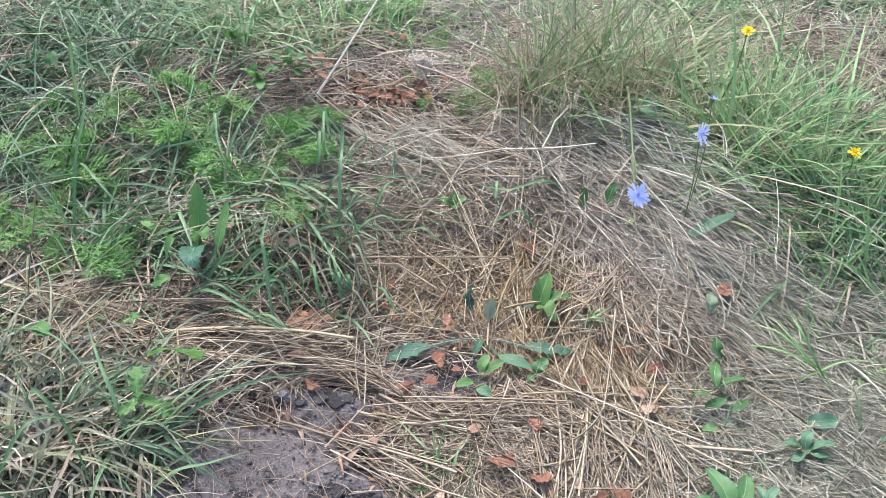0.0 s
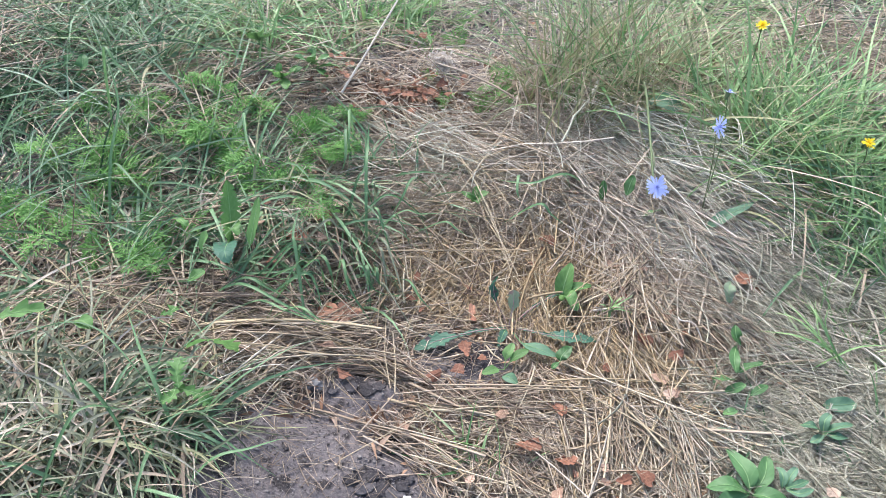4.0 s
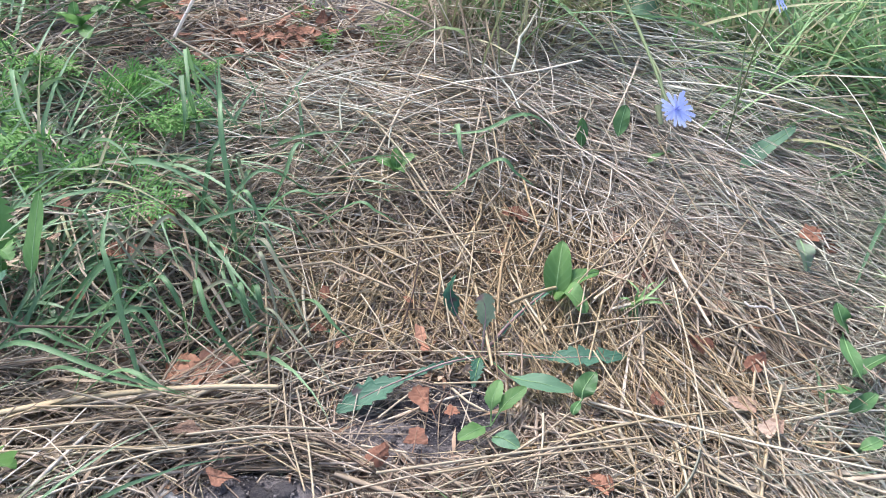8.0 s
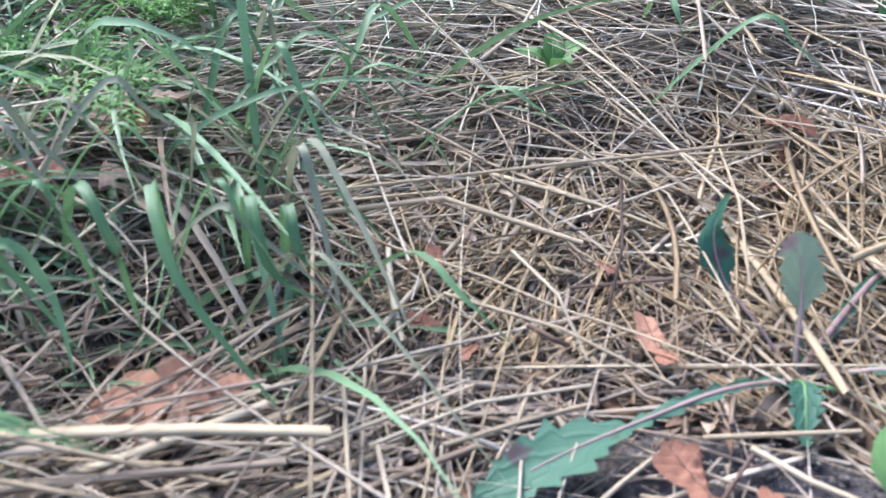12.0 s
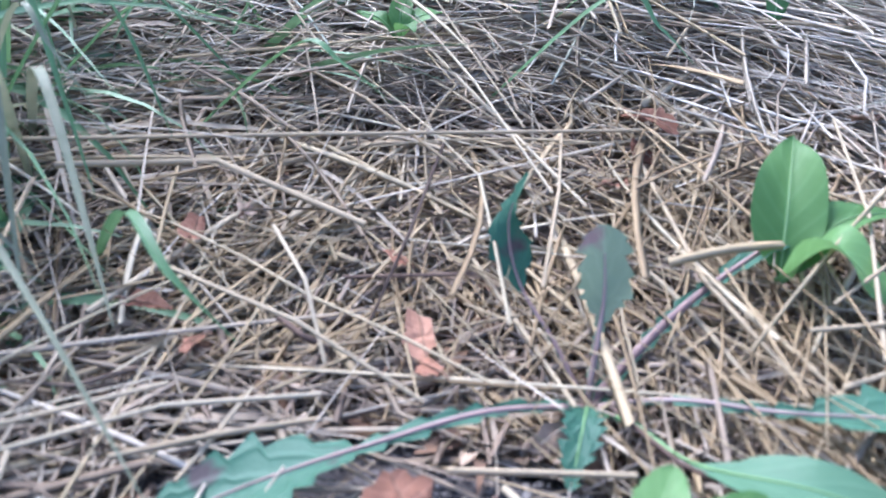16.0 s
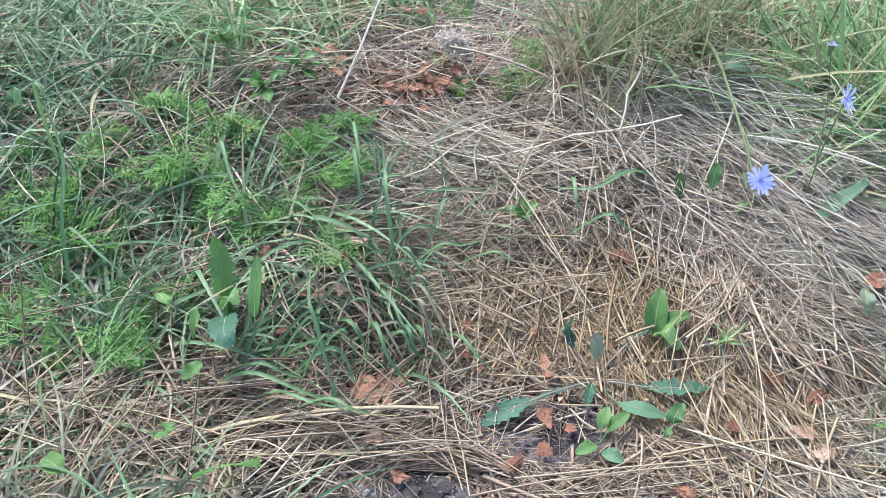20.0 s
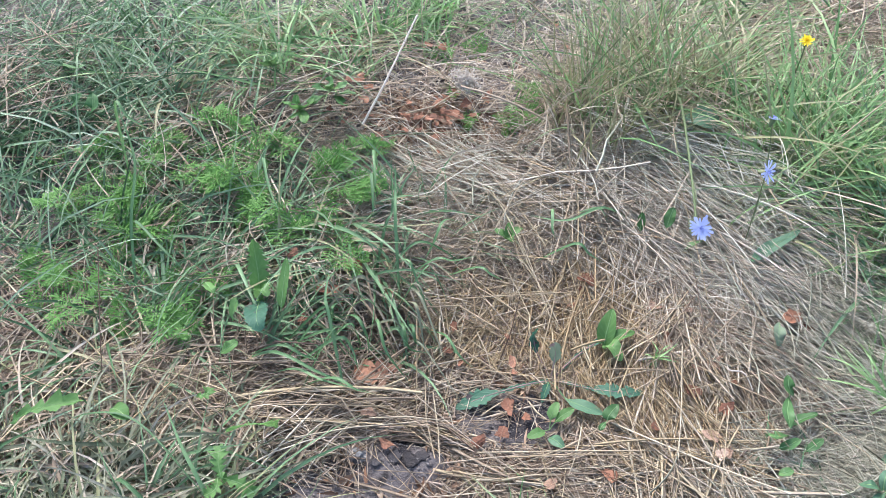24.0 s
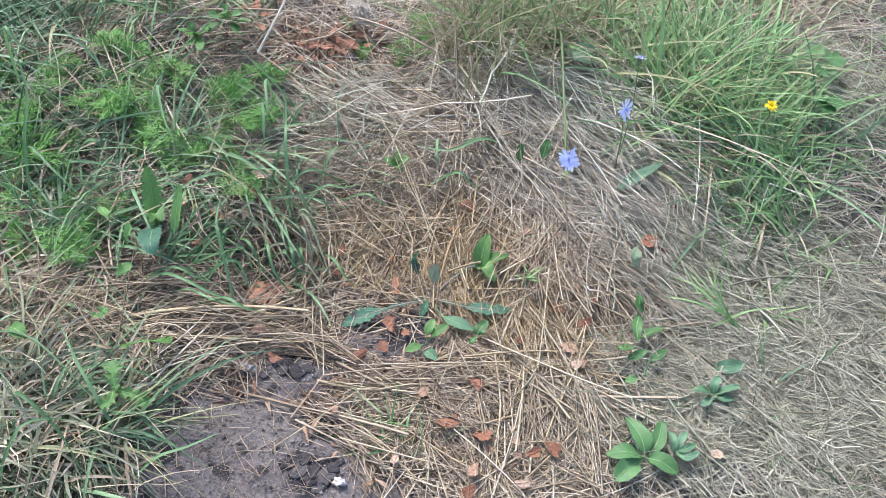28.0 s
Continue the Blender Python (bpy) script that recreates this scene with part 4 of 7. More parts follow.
# grass in tufts
stand(M_FRESH, "tuft of fresh green grass blades", 0.519, 0.311, 0.112, 0.121, 8, 28, 76, 42, 0.24, 0.0051, 49, 70)
stand(M_FRESH, "tuft of fresh green grass blades", 0.665, 0.190, 0.097, 0.113, 7, 15, 110, 54, 0.18, 0.0049, 44, 85)
stand(M_GRASS, "tuft of arching blue-green grass blades", 0.665, 0.190, 0.097, 0.113, 7, 24, 113, 54, 0.17, 0.0052, 42, 85)
stand(M_FRESH, "tuft of fresh green grass blades", 0.751, 0.050, 0.112, 0.090, 8, 7, 30, 90, 0.09, 0.0043, 26, 60)
stand(M_FRESH, "tuft of fresh green grass blades", 0.778, 0.181, 0.133, 0.131, 6, 7, 62, 80, 0.08, 0.0043, 32, 60)
stand(M_PALE, "tuft of half-dry straw-green grass", 0.195, 0.435, 0.150, 0.090, 10, 7, 85, 90, 0.29, 0.0034, 68, 36)
stand(M_FRESH, "tuft of fresh green grass blades", 0.235, 0.440, 0.130, 0.082, 10, 5, 88, 75, 0.31, 0.0040, 62, 45)
stand(M_PALE, "tuft of half-dry straw-green grass", 0.361, 0.468, 0.130, 0.100, 8, 10, 79, 70, 0.3, 0.0046, 36, 60)
stand(M_FRESH, "tuft of fresh green grass blades", 0.393, 0.487, 0.131, 0.108, 9, 5, 81, 65, 0.26, 0.0051, 40, 60)
stand(M_GRASS, "tuft of arching blue-green grass blades", -0.172, 0.026, 0.072, 0.087, 21, 3, -32, 55, 0.17, 0.0065, 33, 95)
stand(M_GRASS, "tuft of arching blue-green grass blades", -0.110, -0.046, 0.053, 0.050, 16, 2, -48, 45, 0.13, 0.0058, 36, 110)
stand(M_GRASS, "tuft of arching blue-green grass blades", -0.279, 0.043, 0.133, 0.086, 8, 6, -18, 70, 0.17, 0.0061, 32, 85)
stand(M_GRASS, "tuft of arching blue-green grass blades", -0.087, 0.148, 0.068, 0.082, 15, 4, 85, 60, 0.16, 0.0065, 44, 60)
stand(M_GRASS, "tuft of arching blue-green grass blades", -0.078, 0.017, 0.073, 0.067, 16, 2, -38, 60, 0.2, 0.0038, 28, 80)
stand(M_GRASS, "tuft of arching blue-green grass blades", -0.477, 0.087, 0.157, 0.126, 5, 10, 50, 90, 0.2, 0.0061, 36, 80)
stand(M_GRASS, "tuft of arching blue-green grass blades", -0.350, -0.116, 0.147, 0.090, 10, 10, 11, 90, 0.17, 0.0055, 32, 70)
stand(M_GRASS, "tuft of arching blue-green grass blades", -0.305, -0.117, 0.146, 0.084, 12, 5, 6, 95, 0.13, 0.0051, 36, 70)
stand(M_FRESH, "tuft of fresh green grass blades", -0.623, 0.430, 0.275, 0.146, 13, 8, 76, 95, 0.2, 0.0051, 36, 70)
stand(M_GRASS, "tuft of arching blue-green grass blades", -0.649, 0.249, 0.188, 0.093, 10, 6, 59, 95, 0.2, 0.0055, 36, 70)
stand(M_PALE, "tuft of half-dry straw-green grass", -0.414, 0.491, 0.221, 0.143, 18, 9, 97, 80, 0.22, 0.0043, 36, 70)
stand(M_FRESH, "tuft of fresh green grass blades", -0.233, 0.547, 0.175, 0.121, 26, 8, 102, 60, 0.2, 0.0051, 44, 60)
stand(M_FRESH, "tuft of fresh green grass blades", 0.482, 0.779, 0.246, 0.136, 14, 7, 79, 80, 0.22, 0.0051, 36, 60)
stand(M_FRESH, "tuft of fresh green grass blades", 0.653, 0.301, 0.084, 0.109, 10, 11, 99, 60, 0.16, 0.0049, 42, 70)
stand(M_GRASS, "tuft of arching blue-green grass blades", -0.312, -0.432, 0.088, 0.069, 9, 3, 62, 95, 0.2, 0.0052, 48, 125)
stand(M_HAY, "tuft of bleached grey-green half-dry grass", -0.312, -0.442, 0.095, 0.075, 9, 4, 40, 95, 0.19, 0.0044, 42, 115)
stand(M_PALE, "tuft of half-dry straw-green grass", -0.288, -0.453, 0.093, 0.066, 9, 2, -1, 95, 0.2, 0.0038, 42, 120)
stand(M_GRASS, "tuft of arching blue-green grass blades", -0.199, -0.411, 0.042, 0.050, 15, 2, -8, 70, 0.18, 0.0058, 32, 90)
stand(M_FRESH, "tuft of fresh green grass blades", 0.613, -0.076, 0.035, 0.017, 6, 2, 158, 45, 0.12, 0.0038, 17, 40)
stand(M_FRESH, "tuft of fresh green grass blades", 0.621, -0.076, 0.034, 0.017, 6, 2, 24, 40, 0.12, 0.0038, 14, 30)
stand(M_FRESH, "tuft of fresh green grass blades", 0.150, -0.360, 0.060, 0.040, 8, 2, 76, 95, 0.07, 0.0041, 36, 60)
stand(M_GRASS, "tuft of arching blue-green grass blades", 0.647, -0.244, 0.197, 0.121, 9, 16, 9, 95, 0.07, 0.0043, 24, 50)
stand(M_PALE, "tuft of half-dry straw-green grass", 0.553, 0.477, 0.212, 0.180, 14, 3, 70, 70, 0.26, 0.0049, 40, 65)
strew(0.228, -0.015, 0.100, 0.111, 22, -88, 25, 0.15)
strew(0.035, -0.028, 0.101, 0.088, 20, 61, 40, 0.15)
strew(0.055, 0.137, 0.175, 0.091, 22, 20, 50, 0.16)
strew(0.335, 0.008, 0.101, 0.102, 18, 85, 40, 0.16)
strew(0.331, -0.217, 0.091, 0.104, 22, -55, 35, 0.16)
strew(0.193, -0.306, 0.119, 0.088, 22, -29, 50, 0.16)
strew(-0.143, -0.219, 0.146, 0.053, 11, 14, 25, 0.2)
strew(0.239, 0.263, 0.152, 0.076, 12, -17, 30, 0.22)
stand(M_PALE, "tuft of half-dry straw-green grass", 0.519, 0.311, 0.112, 0.121, 8, 8, 76, 50, 0.22, 0.0043, 48, 65)
strew(0.273, 0.219, 0.150, 0.082, 21, -15, 45, 0.2)
strew(0.434, 0.135, 0.107, 0.096, 21, -35, 32, 0.2)
strew(0.039, 0.236, 0.141, 0.059, 21, -1, 45, 0.18)
strew(-0.078, 0.103, 0.076, 0.070, 17, 49, 40, 0.16)
strew(-0.301, -0.245, 0.144, 0.051, 10, 13, 40, 0.18)
stand(M_PALE, "tuft of half-dry straw-green grass", 0.665, 0.190, 0.097, 0.113, 7, 2, 110, 64, 0.18, 0.0043, 40, 80)
stand(M_GRASS, "tuft of arching blue-green grass blades", -0.357, -0.386, 0.082, 0.091, 9, 2, -28, 80, 0.2, 0.0061, 40, 110)
stand(M_HAY, "tuft of bleached grey-green half-dry grass", -0.37, -0.400, 0.100, 0.09, 9, 2, -20, 80, 0.2, 0.0044, 36, 100)
stand(M_FRESH, "tuft of fresh green grass blades", 0.830, 0.423, 0.135, 0.207, 8, 2, 64, 95, 0.07, 0.0043, 26, 60)
stand(M_GRASS, "tuft of arching blue-green grass blades", -0.496, -0.355, 0.121, 0.079, 11, 4, -11, 95, 0.16, 0.0052, 34, 90)
stand(M_HAY, "tuft of bleached grey-green half-dry grass", -0.496, -0.355, 0.121, 0.079, 11, 2, -11, 95, 0.17, 0.0044, 28, 80)
stand(M_GRASS, "tuft of arching blue-green grass blades", -0.414, -0.480, 0.112, 0.067, 10, 3, -10, 95, 0.17, 0.0052, 36, 100)
stand(M_HAY, "tuft of bleached grey-green half-dry grass", -0.43, -0.500, 0.13, 0.067, 10, 3, -10, 95, 0.18, 0.0044, 36, 100)
stand(M_FRESH, "tuft of fresh green grass blades", -0.159, 0.009, 0.080, 0.084, 20, 2, -25, 80, 0.14, 0.0049, 34, 90)
stand(M_PALE, "tuft of half-dry straw-green grass", -0.159, 0.009, 0.080, 0.084, 20, 2, -25, 80, 0.14, 0.0043, 30, 90)

# ---- kinds of things ----
def profile(shape, s):
    s = np.asarray(s, float)
    if shape == "egg":
        w = np.where(s < 0.16, 0.1, np.sin(np.pi * np.clip((s - 0.12) / 0.88, 0, 1) ** 0.85) ** 0.75)
    elif shape == "oval":
        w = np.where(s < 0.1, 0.12, np.sin(np.pi * np.clip((s - 0.05) / 0.95, 0, 1) ** 0.95) ** 0.7)
    elif shape == "lobed":
        saw = (s * 5.5) % 1
        w = (0.25 + 0.75 * s) * np.clip((1 - s) * 4, 0, 1) ** 0.7 * (0.3 + 0.8 * saw)
    else:
        w = np.sin(np.pi * np.clip(s, 0, 1)) ** 0.8
    return np.maximum(w, 0.03)


def plant(name, label, category, mat, leaves, rib=None, group=""):
    """A low plant: leaves as (shape, width, points from the base to the tip)."""
    o = np.array(leaves[0][2], float)
    th = thing(name, *o, label, category, group)
    for shape, width, *pts in leaves:
        m = 37 if shape == "lobed" else 19
        p = bent(np.array(pts, float) - o, m)
        hw = profile(shape, np.linspace(0, 1, m)) * width / 2
        lf = part("leaf", sheet(p, hw, mat, "leaf", roll=float(rng.normal(0, 14)), fold=float(rng.uniform(0.15, 0.5)), wave=0.08 * width, cols=7, waves=float(rng.uniform(1.2, 2.2))), th)
        if rib:
            r = p + np.array([0, 0, 0.0004])
            part("rib", rod(r, 0.0005, 0.0002, rib, "rib", 5), lf)
    return th


def fallen_leaf(x, y, size, az, lift=0.008, kind="oak", tilt=0.0):
    """A withered leaf: a wavy outline, torn straight in places, curled across and along."""
    mat = M_OAK if kind == "oak" else M_TAN
    n, rings = 28, 5
    th = np.linspace(0, 2 * math.pi, n, endpoint=False)
    ph = rng.uniform(0, 6.28, 4)
    r = 1 + 0.13 * np.sin(3 * th + ph[0]) + 0.09 * np.sin(5 * th + ph[1]) + 0.06 * np.sin(9 * th + ph[2])
    k = np.linspace(0, 1, rings + 1)[:, None]
    px, py = 0.5 * size * r * np.cos(th) * k, 0.36 * size * r * np.sin(th) * k
    for i in range(int(rng.integers(0, 3))):
        d, cut = rng.uniform(0, 6.28), size * rng.uniform(0.16, 0.3)
        over = np.maximum(0, px * math.cos(d) + py * math.sin(d) - cut)
        px, py = px - over * math.cos(d), py - over * math.sin(d)
    c = rng.normal(0, 1, 3)
    u, v = px / size, py / size

    def bow(u, v):
        return size * (0.7 * c[0] * v * v + 0.3 * c[1] * u * u + 0.4 * c[2] * u * v + 0.12 * np.abs(v) + 0.022 * np.sin(26 * u + 13 * np.abs(v) + ph[3]) + 0.015 * np.sin(31 * v + ph[0]))

    pz = bow(u, v)
    me_v = np.stack([px, py, pz], -1).reshape(-1, 3)
    i, j = np.arange(rings)[:, None] * n, np.arange(n)[None, :]
    f = np.stack([i + j, i + n + j, i + n + (j + 1) % n, i + (j + 1) % n], -1).reshape(-1, 4)
    me = mesh_of("fallen_leaf", me_v, f, mat)
    uv = np.stack([0.5 + v, 0.5 + u], -1).reshape(-1, 2)
    loops = np.zeros(len(me.loops), np.int32)
    me.loops.foreach_get("vertex_index", loops)
    me.uv_layers.new(name="leaf").data.foreach_set("uv", uv[loops].ravel().astype(np.float32))
    ob = new("fallen_leaf", me)
    q = np.linspace(px.min() * 0.98, px.max() * 0.9, 9)
    mid = np.stack([q, 0 * q, bow(q / size, 0 * q) + 0.0004], -1)
    part("midrib", rod(mid, 0.0005, 0.0002, M_DRYRIB, "midrib", 4), ob)
    part("leaf_stalk", rod(bent([mid[0] + np.array([-0.3 * size, 0.04 * size, -0.05 * size]), mid[0] + np.array([-0.12 * size, 0, 0]), mid[0]], 6), 0.0004, 0.0007, M_DRYRIB, "leaf_stalk", 4), ob)
    ob.matrix_world = pose(x, y, gz(x, y) + 0.9 * lift - 0.002 + 0.06 * size, tilt + rng.normal(0, 12), rng.normal(0, 12), az)
    label = "crumpled rust-brown oak leaf fallen on straw" if kind == "oak" else "pale tan withered leaf fallen on straw"
    return tagged(ob, label, "fallen leaf", "fallen leaves")


def jag(s, seed, start, low, deep, blunt):
    """Half the width along a toothed leaf, whose teeth point back to its base."""
    r = np.random.default_rng(seed)
    w = (low + (1 - low) * smooth((s - start) / 0.24)) * np.clip((1 - s) * blunt, 0.02, 1) ** 0.6
    at = 0.1
    while at < 0.96:
        step, cut = r.uniform(0.05, 0.11), deep * r.uniform(0.5, 1.3)
        here = (s >= at) & (s < at + step)
        w = np.where(here, w * (1.06 - (cut if at > start else min(0.85, 2.4 * cut)) * (s - at) / step), w)
        at += step
    return np.maximum(w, 0.03)


def jagged(parent, o, mat, width, seed, start, low, deep, blunt, rib, label, *pts, roll=0.0, fold=0.22):
    """One toothed leaf of a rosette, with its broad rib."""
    m = 73
    p = bent(np.array(pts, float) - o, m)
    s = np.linspace(0, 1, m)
    hw = tuple(jag(s, seed + k, start, low, deep, blunt) * width / 2 for k in (0, 50))
    lf = part("leaf", sheet(p, hw, mat, "leaf", roll=roll, fold=fold, wave=0.03 * width, cols=9, waves=1.7), parent, label)
    wide = rib > 0.0008
    part("rib", rod(p[:62:3] + np.array([0, 0, 0.0003]), rib, rib * 0.25, M_RIB if wide else M_VEIN, "rib", 6), lf, "broad pinkish rib" if wide else "")
    return lf


def stalk(width, *pts, mat=None, name="straw_stalk", label="long pale dry straw stalk lying on litter"):
    o = np.array(pts[0], float)
    q = np.array(pts, float) - o
    if len(q) == 3:
        p = np.concatenate([q[0] + (q[1] - q[0]) * np.linspace(0, 1, 6)[:-1, None], q[1] + (q[2] - q[1]) * np.linspace(0, 1, 6)[:, None]])
    else:
        p = bent(q, 11)
    ob = new(name, rod(p, width * 0.36, width * 0.3, mat or M_STALK, name, 6))
    ob.location = o
    return tagged(ob, label, "dry stalk" if name != "straw_stalk" else "straw", "long straws" if name == "straw_stalk" else "")


def blade(width, *pts, mat=None, label="broad blue-green grass blade arching to the ground"):
    """A broad blade through the given points, rooted in the ground behind the first of them."""
    q = [np.array(p, float) for p in pts]
    rise = q[0][2] - float(bed_z(q[0][0], q[0][1]))
    if rise > 0.012:
        back = q[0][:2] - q[1][:2]
        back = back / (np.linalg.norm(back) + 1e-6) * min(1.1 * rise, 0.075)
        root = q[0][:2] + back
        q.insert(0, np.array([root[0], root[1], float(bed_z(root[0], root[1])) - 0.003]))
    o = q[0]
    p = bent(np.array(q) - o, 19)
    s = np.linspace(0, 1, 19)
    hw = width * 0.52 * np.clip(1 - s ** 3.2, 0.04, 1) * np.minimum(1, 0.45 + 2.2 * s)
    ob = new("long_grass", sheet(p, hw, mat or M_BLADE, "long_grass", roll=float(rng.normal(0, 18)), fold=0.45, cols=3))
    ob.location = o
    return tagged(ob, label, "grass", "broad grass blades")


def petal_mesh(length, width, mat, cup, name="petal"):
    p = spine(0, cup, cup * 0.8, length, 7)
    s = np.linspace(0, 1, 8)
    hw = width / 2 * (0.35 + 0.65 * smooth(s * 1.6)) * np.where(s > 0.99, 0.75, 1)
    return sheet(p, hw, mat, name, fold=0.15, cols=3)


def flower_head(parent, at, facing, radius, count, mat, core_mat, label, layers=1):
    """Ray petals round a tuft of stamens on a green cup."""
    q = Vector(facing).normalized().to_track_quat("Z", "Y").to_matrix().to_4x4()
    m = Matrix.Translation(at) @ q
    cup = spine(0, 90, 0, 0.012, 4) - np.array([0, 0, 0.012])
    head = part("flower_head", rod(cup, 0.002, 0.0045, M_STEM, "flower_head", 8), parent, label, m)
    pm = [petal_mesh(radius, radius * 0.2, mat, c) for c in (8, 20, 32)]
    for k in range(layers):
        for i in range(count):
            a = 360 / count * (i + 0.5 * k) + rng.uniform(-4, 4)
            sc = (1 - 0.3 * k) * rng.uniform(0.72, 1.08)
            part("petal", pm[int(rng.integers(0, 3))], head, at=pose(0, 0, 0.001 * k, 0, -14 * k + rng.uniform(-10, 8), a) @ Matrix.Scale(sc, 4))
    for i in range(9):
        a, t = i * 40 + rng.uniform(-15, 15), rng.uniform(5, 35)
        part("stamen", STAMEN[core_mat.name], head, at=pose(0, 0, 0, t, 0, a))
    return head


STAMEN = {m.name: rod(spine(0, 90, 25, 0.006, 4), 0.0004, 0.0006, m, "stamen", 4) for m in (M_BLUECORE, M_YELLOW)}


def frond_mesh(length, seed):
    """A feathery leaf: a stalk with pairs of side stalks, each set with narrow lobes."""
    r = np.random.default_rng(seed)
    v, f, n = [], [], 0

    def strip(a, b, w0, w1, up):
        nonlocal n
        d = b - a
        s = np.cross(d, up)
        s = s / (np.linalg.norm(s) + 1e-9)
        mid = a + d * 0.6 + up * 0.15 * np.linalg.norm(d)
        v.extend([a - s * w0, a + s * w0, mid - s * w1, mid + s * w1, b - s * w0 * 0.4, b + s * w0 * 0.4])
        f.extend([(n, n + 1, n + 3, n + 2), (n + 2, n + 3, n + 5, n + 4)])
        n += 6

    up = np.array([0, 0, 1.0])
    p = spine(0, 62, 85, length, 12, r.uniform(-30, 30))
    for i in range(12):
        strip(p[i], p[i + 1], 0.0008, 0.0008, up)
    for i in (4, 6, 8, 9, 10, 11, 12):
        d = p[i] - p[i - 1]
        d = d / np.linalg.norm(d)
        reach = length * 0.4 * (1.05 - 0.075 * (i - 4)) * r.uniform(0.75, 1.2)
        for side in (-1, 1):
            sd = np.cross(up, d) * side
            sd = sd / np.linalg.norm(sd)
            way = sd * 0.8 + d * 0.6 + up * r.uniform(-0.25, 0.45)
            way = way / np.linalg.norm(way)
            q = [p[i] + way * reach * k / 4 for k in range(5)]
            for k in range(4):
                strip(q[k], q[k + 1], 0.0006, 0.0006, up)
            for k in range(1, 5):
                lobe = reach * 0.5 * r.uniform(0.75, 1.25)
                for s2 in (-1, 1):
                    w2 = np.cross(up, way) * s2 * 0.7 + way * 0.75 + up * r.uniform(-0.3, 0.5)
                    strip(q[k], q[k] + w2 * lobe, 0.0005, 0.0011, up)
            strip(q[4], q[4] + way * reach * 0.35, 0.0006, 0.0013, up)
    return mesh_of("leaf", np.array(v), np.array(f), M_FERN)


FRONDS = [frond_mesh(l, 11 + i) for i, l in enumerate((0.055, 0.066, 0.078, 0.09, 0.07, 0.06))]


def carrot(x, y, count, size=1.0, reach=0.03):
    th = thing("wild_carrot", x, y, gz(x, y), "feathery bright green wild carrot clump among grass", "plant", "wild carrot clumps")
    for i in range(count):
        a = rng.uniform(0, 360)
        r = 1.5 * reach * math.sqrt(rng.uniform(0, 1))
        ox, oy = r * math.cos(radians(a)), r * math.sin(radians(a))
        m = pose(ox, oy, gz(x + ox, y + oy) - gz(x, y) + 0.008, rng.uniform(-30, 30), rng.uniform(-5, 45), a + rng.uniform(-60, 60)) @ Matrix.Scale(size * rng.uniform(0.78, 1.2), 4)
        part("leaf", FRONDS[int(rng.integers(0, 6))], th, at=m)
    return th


def lobed_round(radius, mat):
    """A rounded, shallowly lobed leaf blade, cupped a little."""
    n, rings = 30, 5
    v, f = [(0, 0, 0)] * n, []
    for k in range(1, rings + 1):
        for i in range(n):
            a = 2 * math.pi * i / n
            notch = 1 - 0.55 * math.exp(-((a - math.pi) / 0.22) ** 2)
            r = radius * k / rings * (1 + 0.09 * math.cos(5 * a) * k / rings) * (notch if k > 1 else 1)
            v.append((r * math.cos(a), r * math.sin(a), 0.12 * r * r / radius + 0.05 * r * math.sin(5 * a)))
    for k in range(rings):
        for i in range(n):
            f.append((k * n + i, k * n + (i + 1) % n, (k + 1) * n + (i + 1) % n, (k + 1) * n + i))
    return mesh_of("leaf", np.array(v), np.array(f), mat)


ROUND = [lobed_round(r, M_LEAF) for r in (0.014, 0.018, 0.022)]


def lump(name, x, y, sx, sy, sz, mat, label, category, seed=0, turn=0.0, group="", fineness=4):
    """A rough clod or stone half sunk in the soil."""
    r = np.random.default_rng(seed)
    bm = bmesh.new()
    bmesh.ops.create_icosphere(bm, subdivisions=fineness, radius=1)
    off = Vector(r.uniform(-20, 20, 3))
    for vt in bm.verts:
        c = vt.co.copy()
        vt.co = c * (1 + 0.45 * noise.noise(c * 1.4 + off) + 0.3 * noise.noise(c * 4 + off) + 0.1 * noise.noise(c * 10 + off))
        vt.co = Vector((vt.co.x * sx, vt.co.y * sy, vt.co.z * sz))
    for fc in bm.faces:
        fc.smooth = True
    me = bpy.data.meshes.new(name)
    bm.to_mesh(me)
    bm.free()
    me.materials.append(mat)
    ob = new(name, me)
    ob.matrix_world = pose(x, y, float(bed_z(x, y)) + sz * 0.25, 0, 0, turn)
    return tagged(ob, label, category, group)


# ---- low plants in the straw ----
root = (0.151, -0.118, -0.012)
rosette = thing("rosette_plant", *root, "dark green toothed rosette with pinkish ribs beside bare soil", "plant")
jagged(rosette, np.array(root), M_DARKLEAF, 0.034, 3, 0.52, 0.24, 0.38, 3.6, 0.0014, "broad glossy blue-green toothed leaf", root, (0.118, -0.139, 0.001), (0.086, -0.153, -0.002), (0.056, -0.167, -0.006), (0.024, -0.186, -0.011))
jagged(rosette, np.array(root), M_DARKLEAF, 0.028, 8, 0.5, 0.24, 0.5, 4.0, 0.0012, "", root, (0.176, -0.13, 0.004), (0.205, -0.138, 0.009), (0.238, -0.141, 0.013), (0.28, -0.134, 0.008))
jagged(rosette, np.array(root), M_DARKLEAF, 0.0165, 14, 0.42, 0.12, 0.42, 2.6, 0.0010, "dark upright leaf with a pointed tip", root, (0.1395, -0.104, 0.003), (0.1265, -0.089, 0.0165), (0.1215, -0.08, 0.035), (0.1265, -0.0755, 0.052), roll=-20)
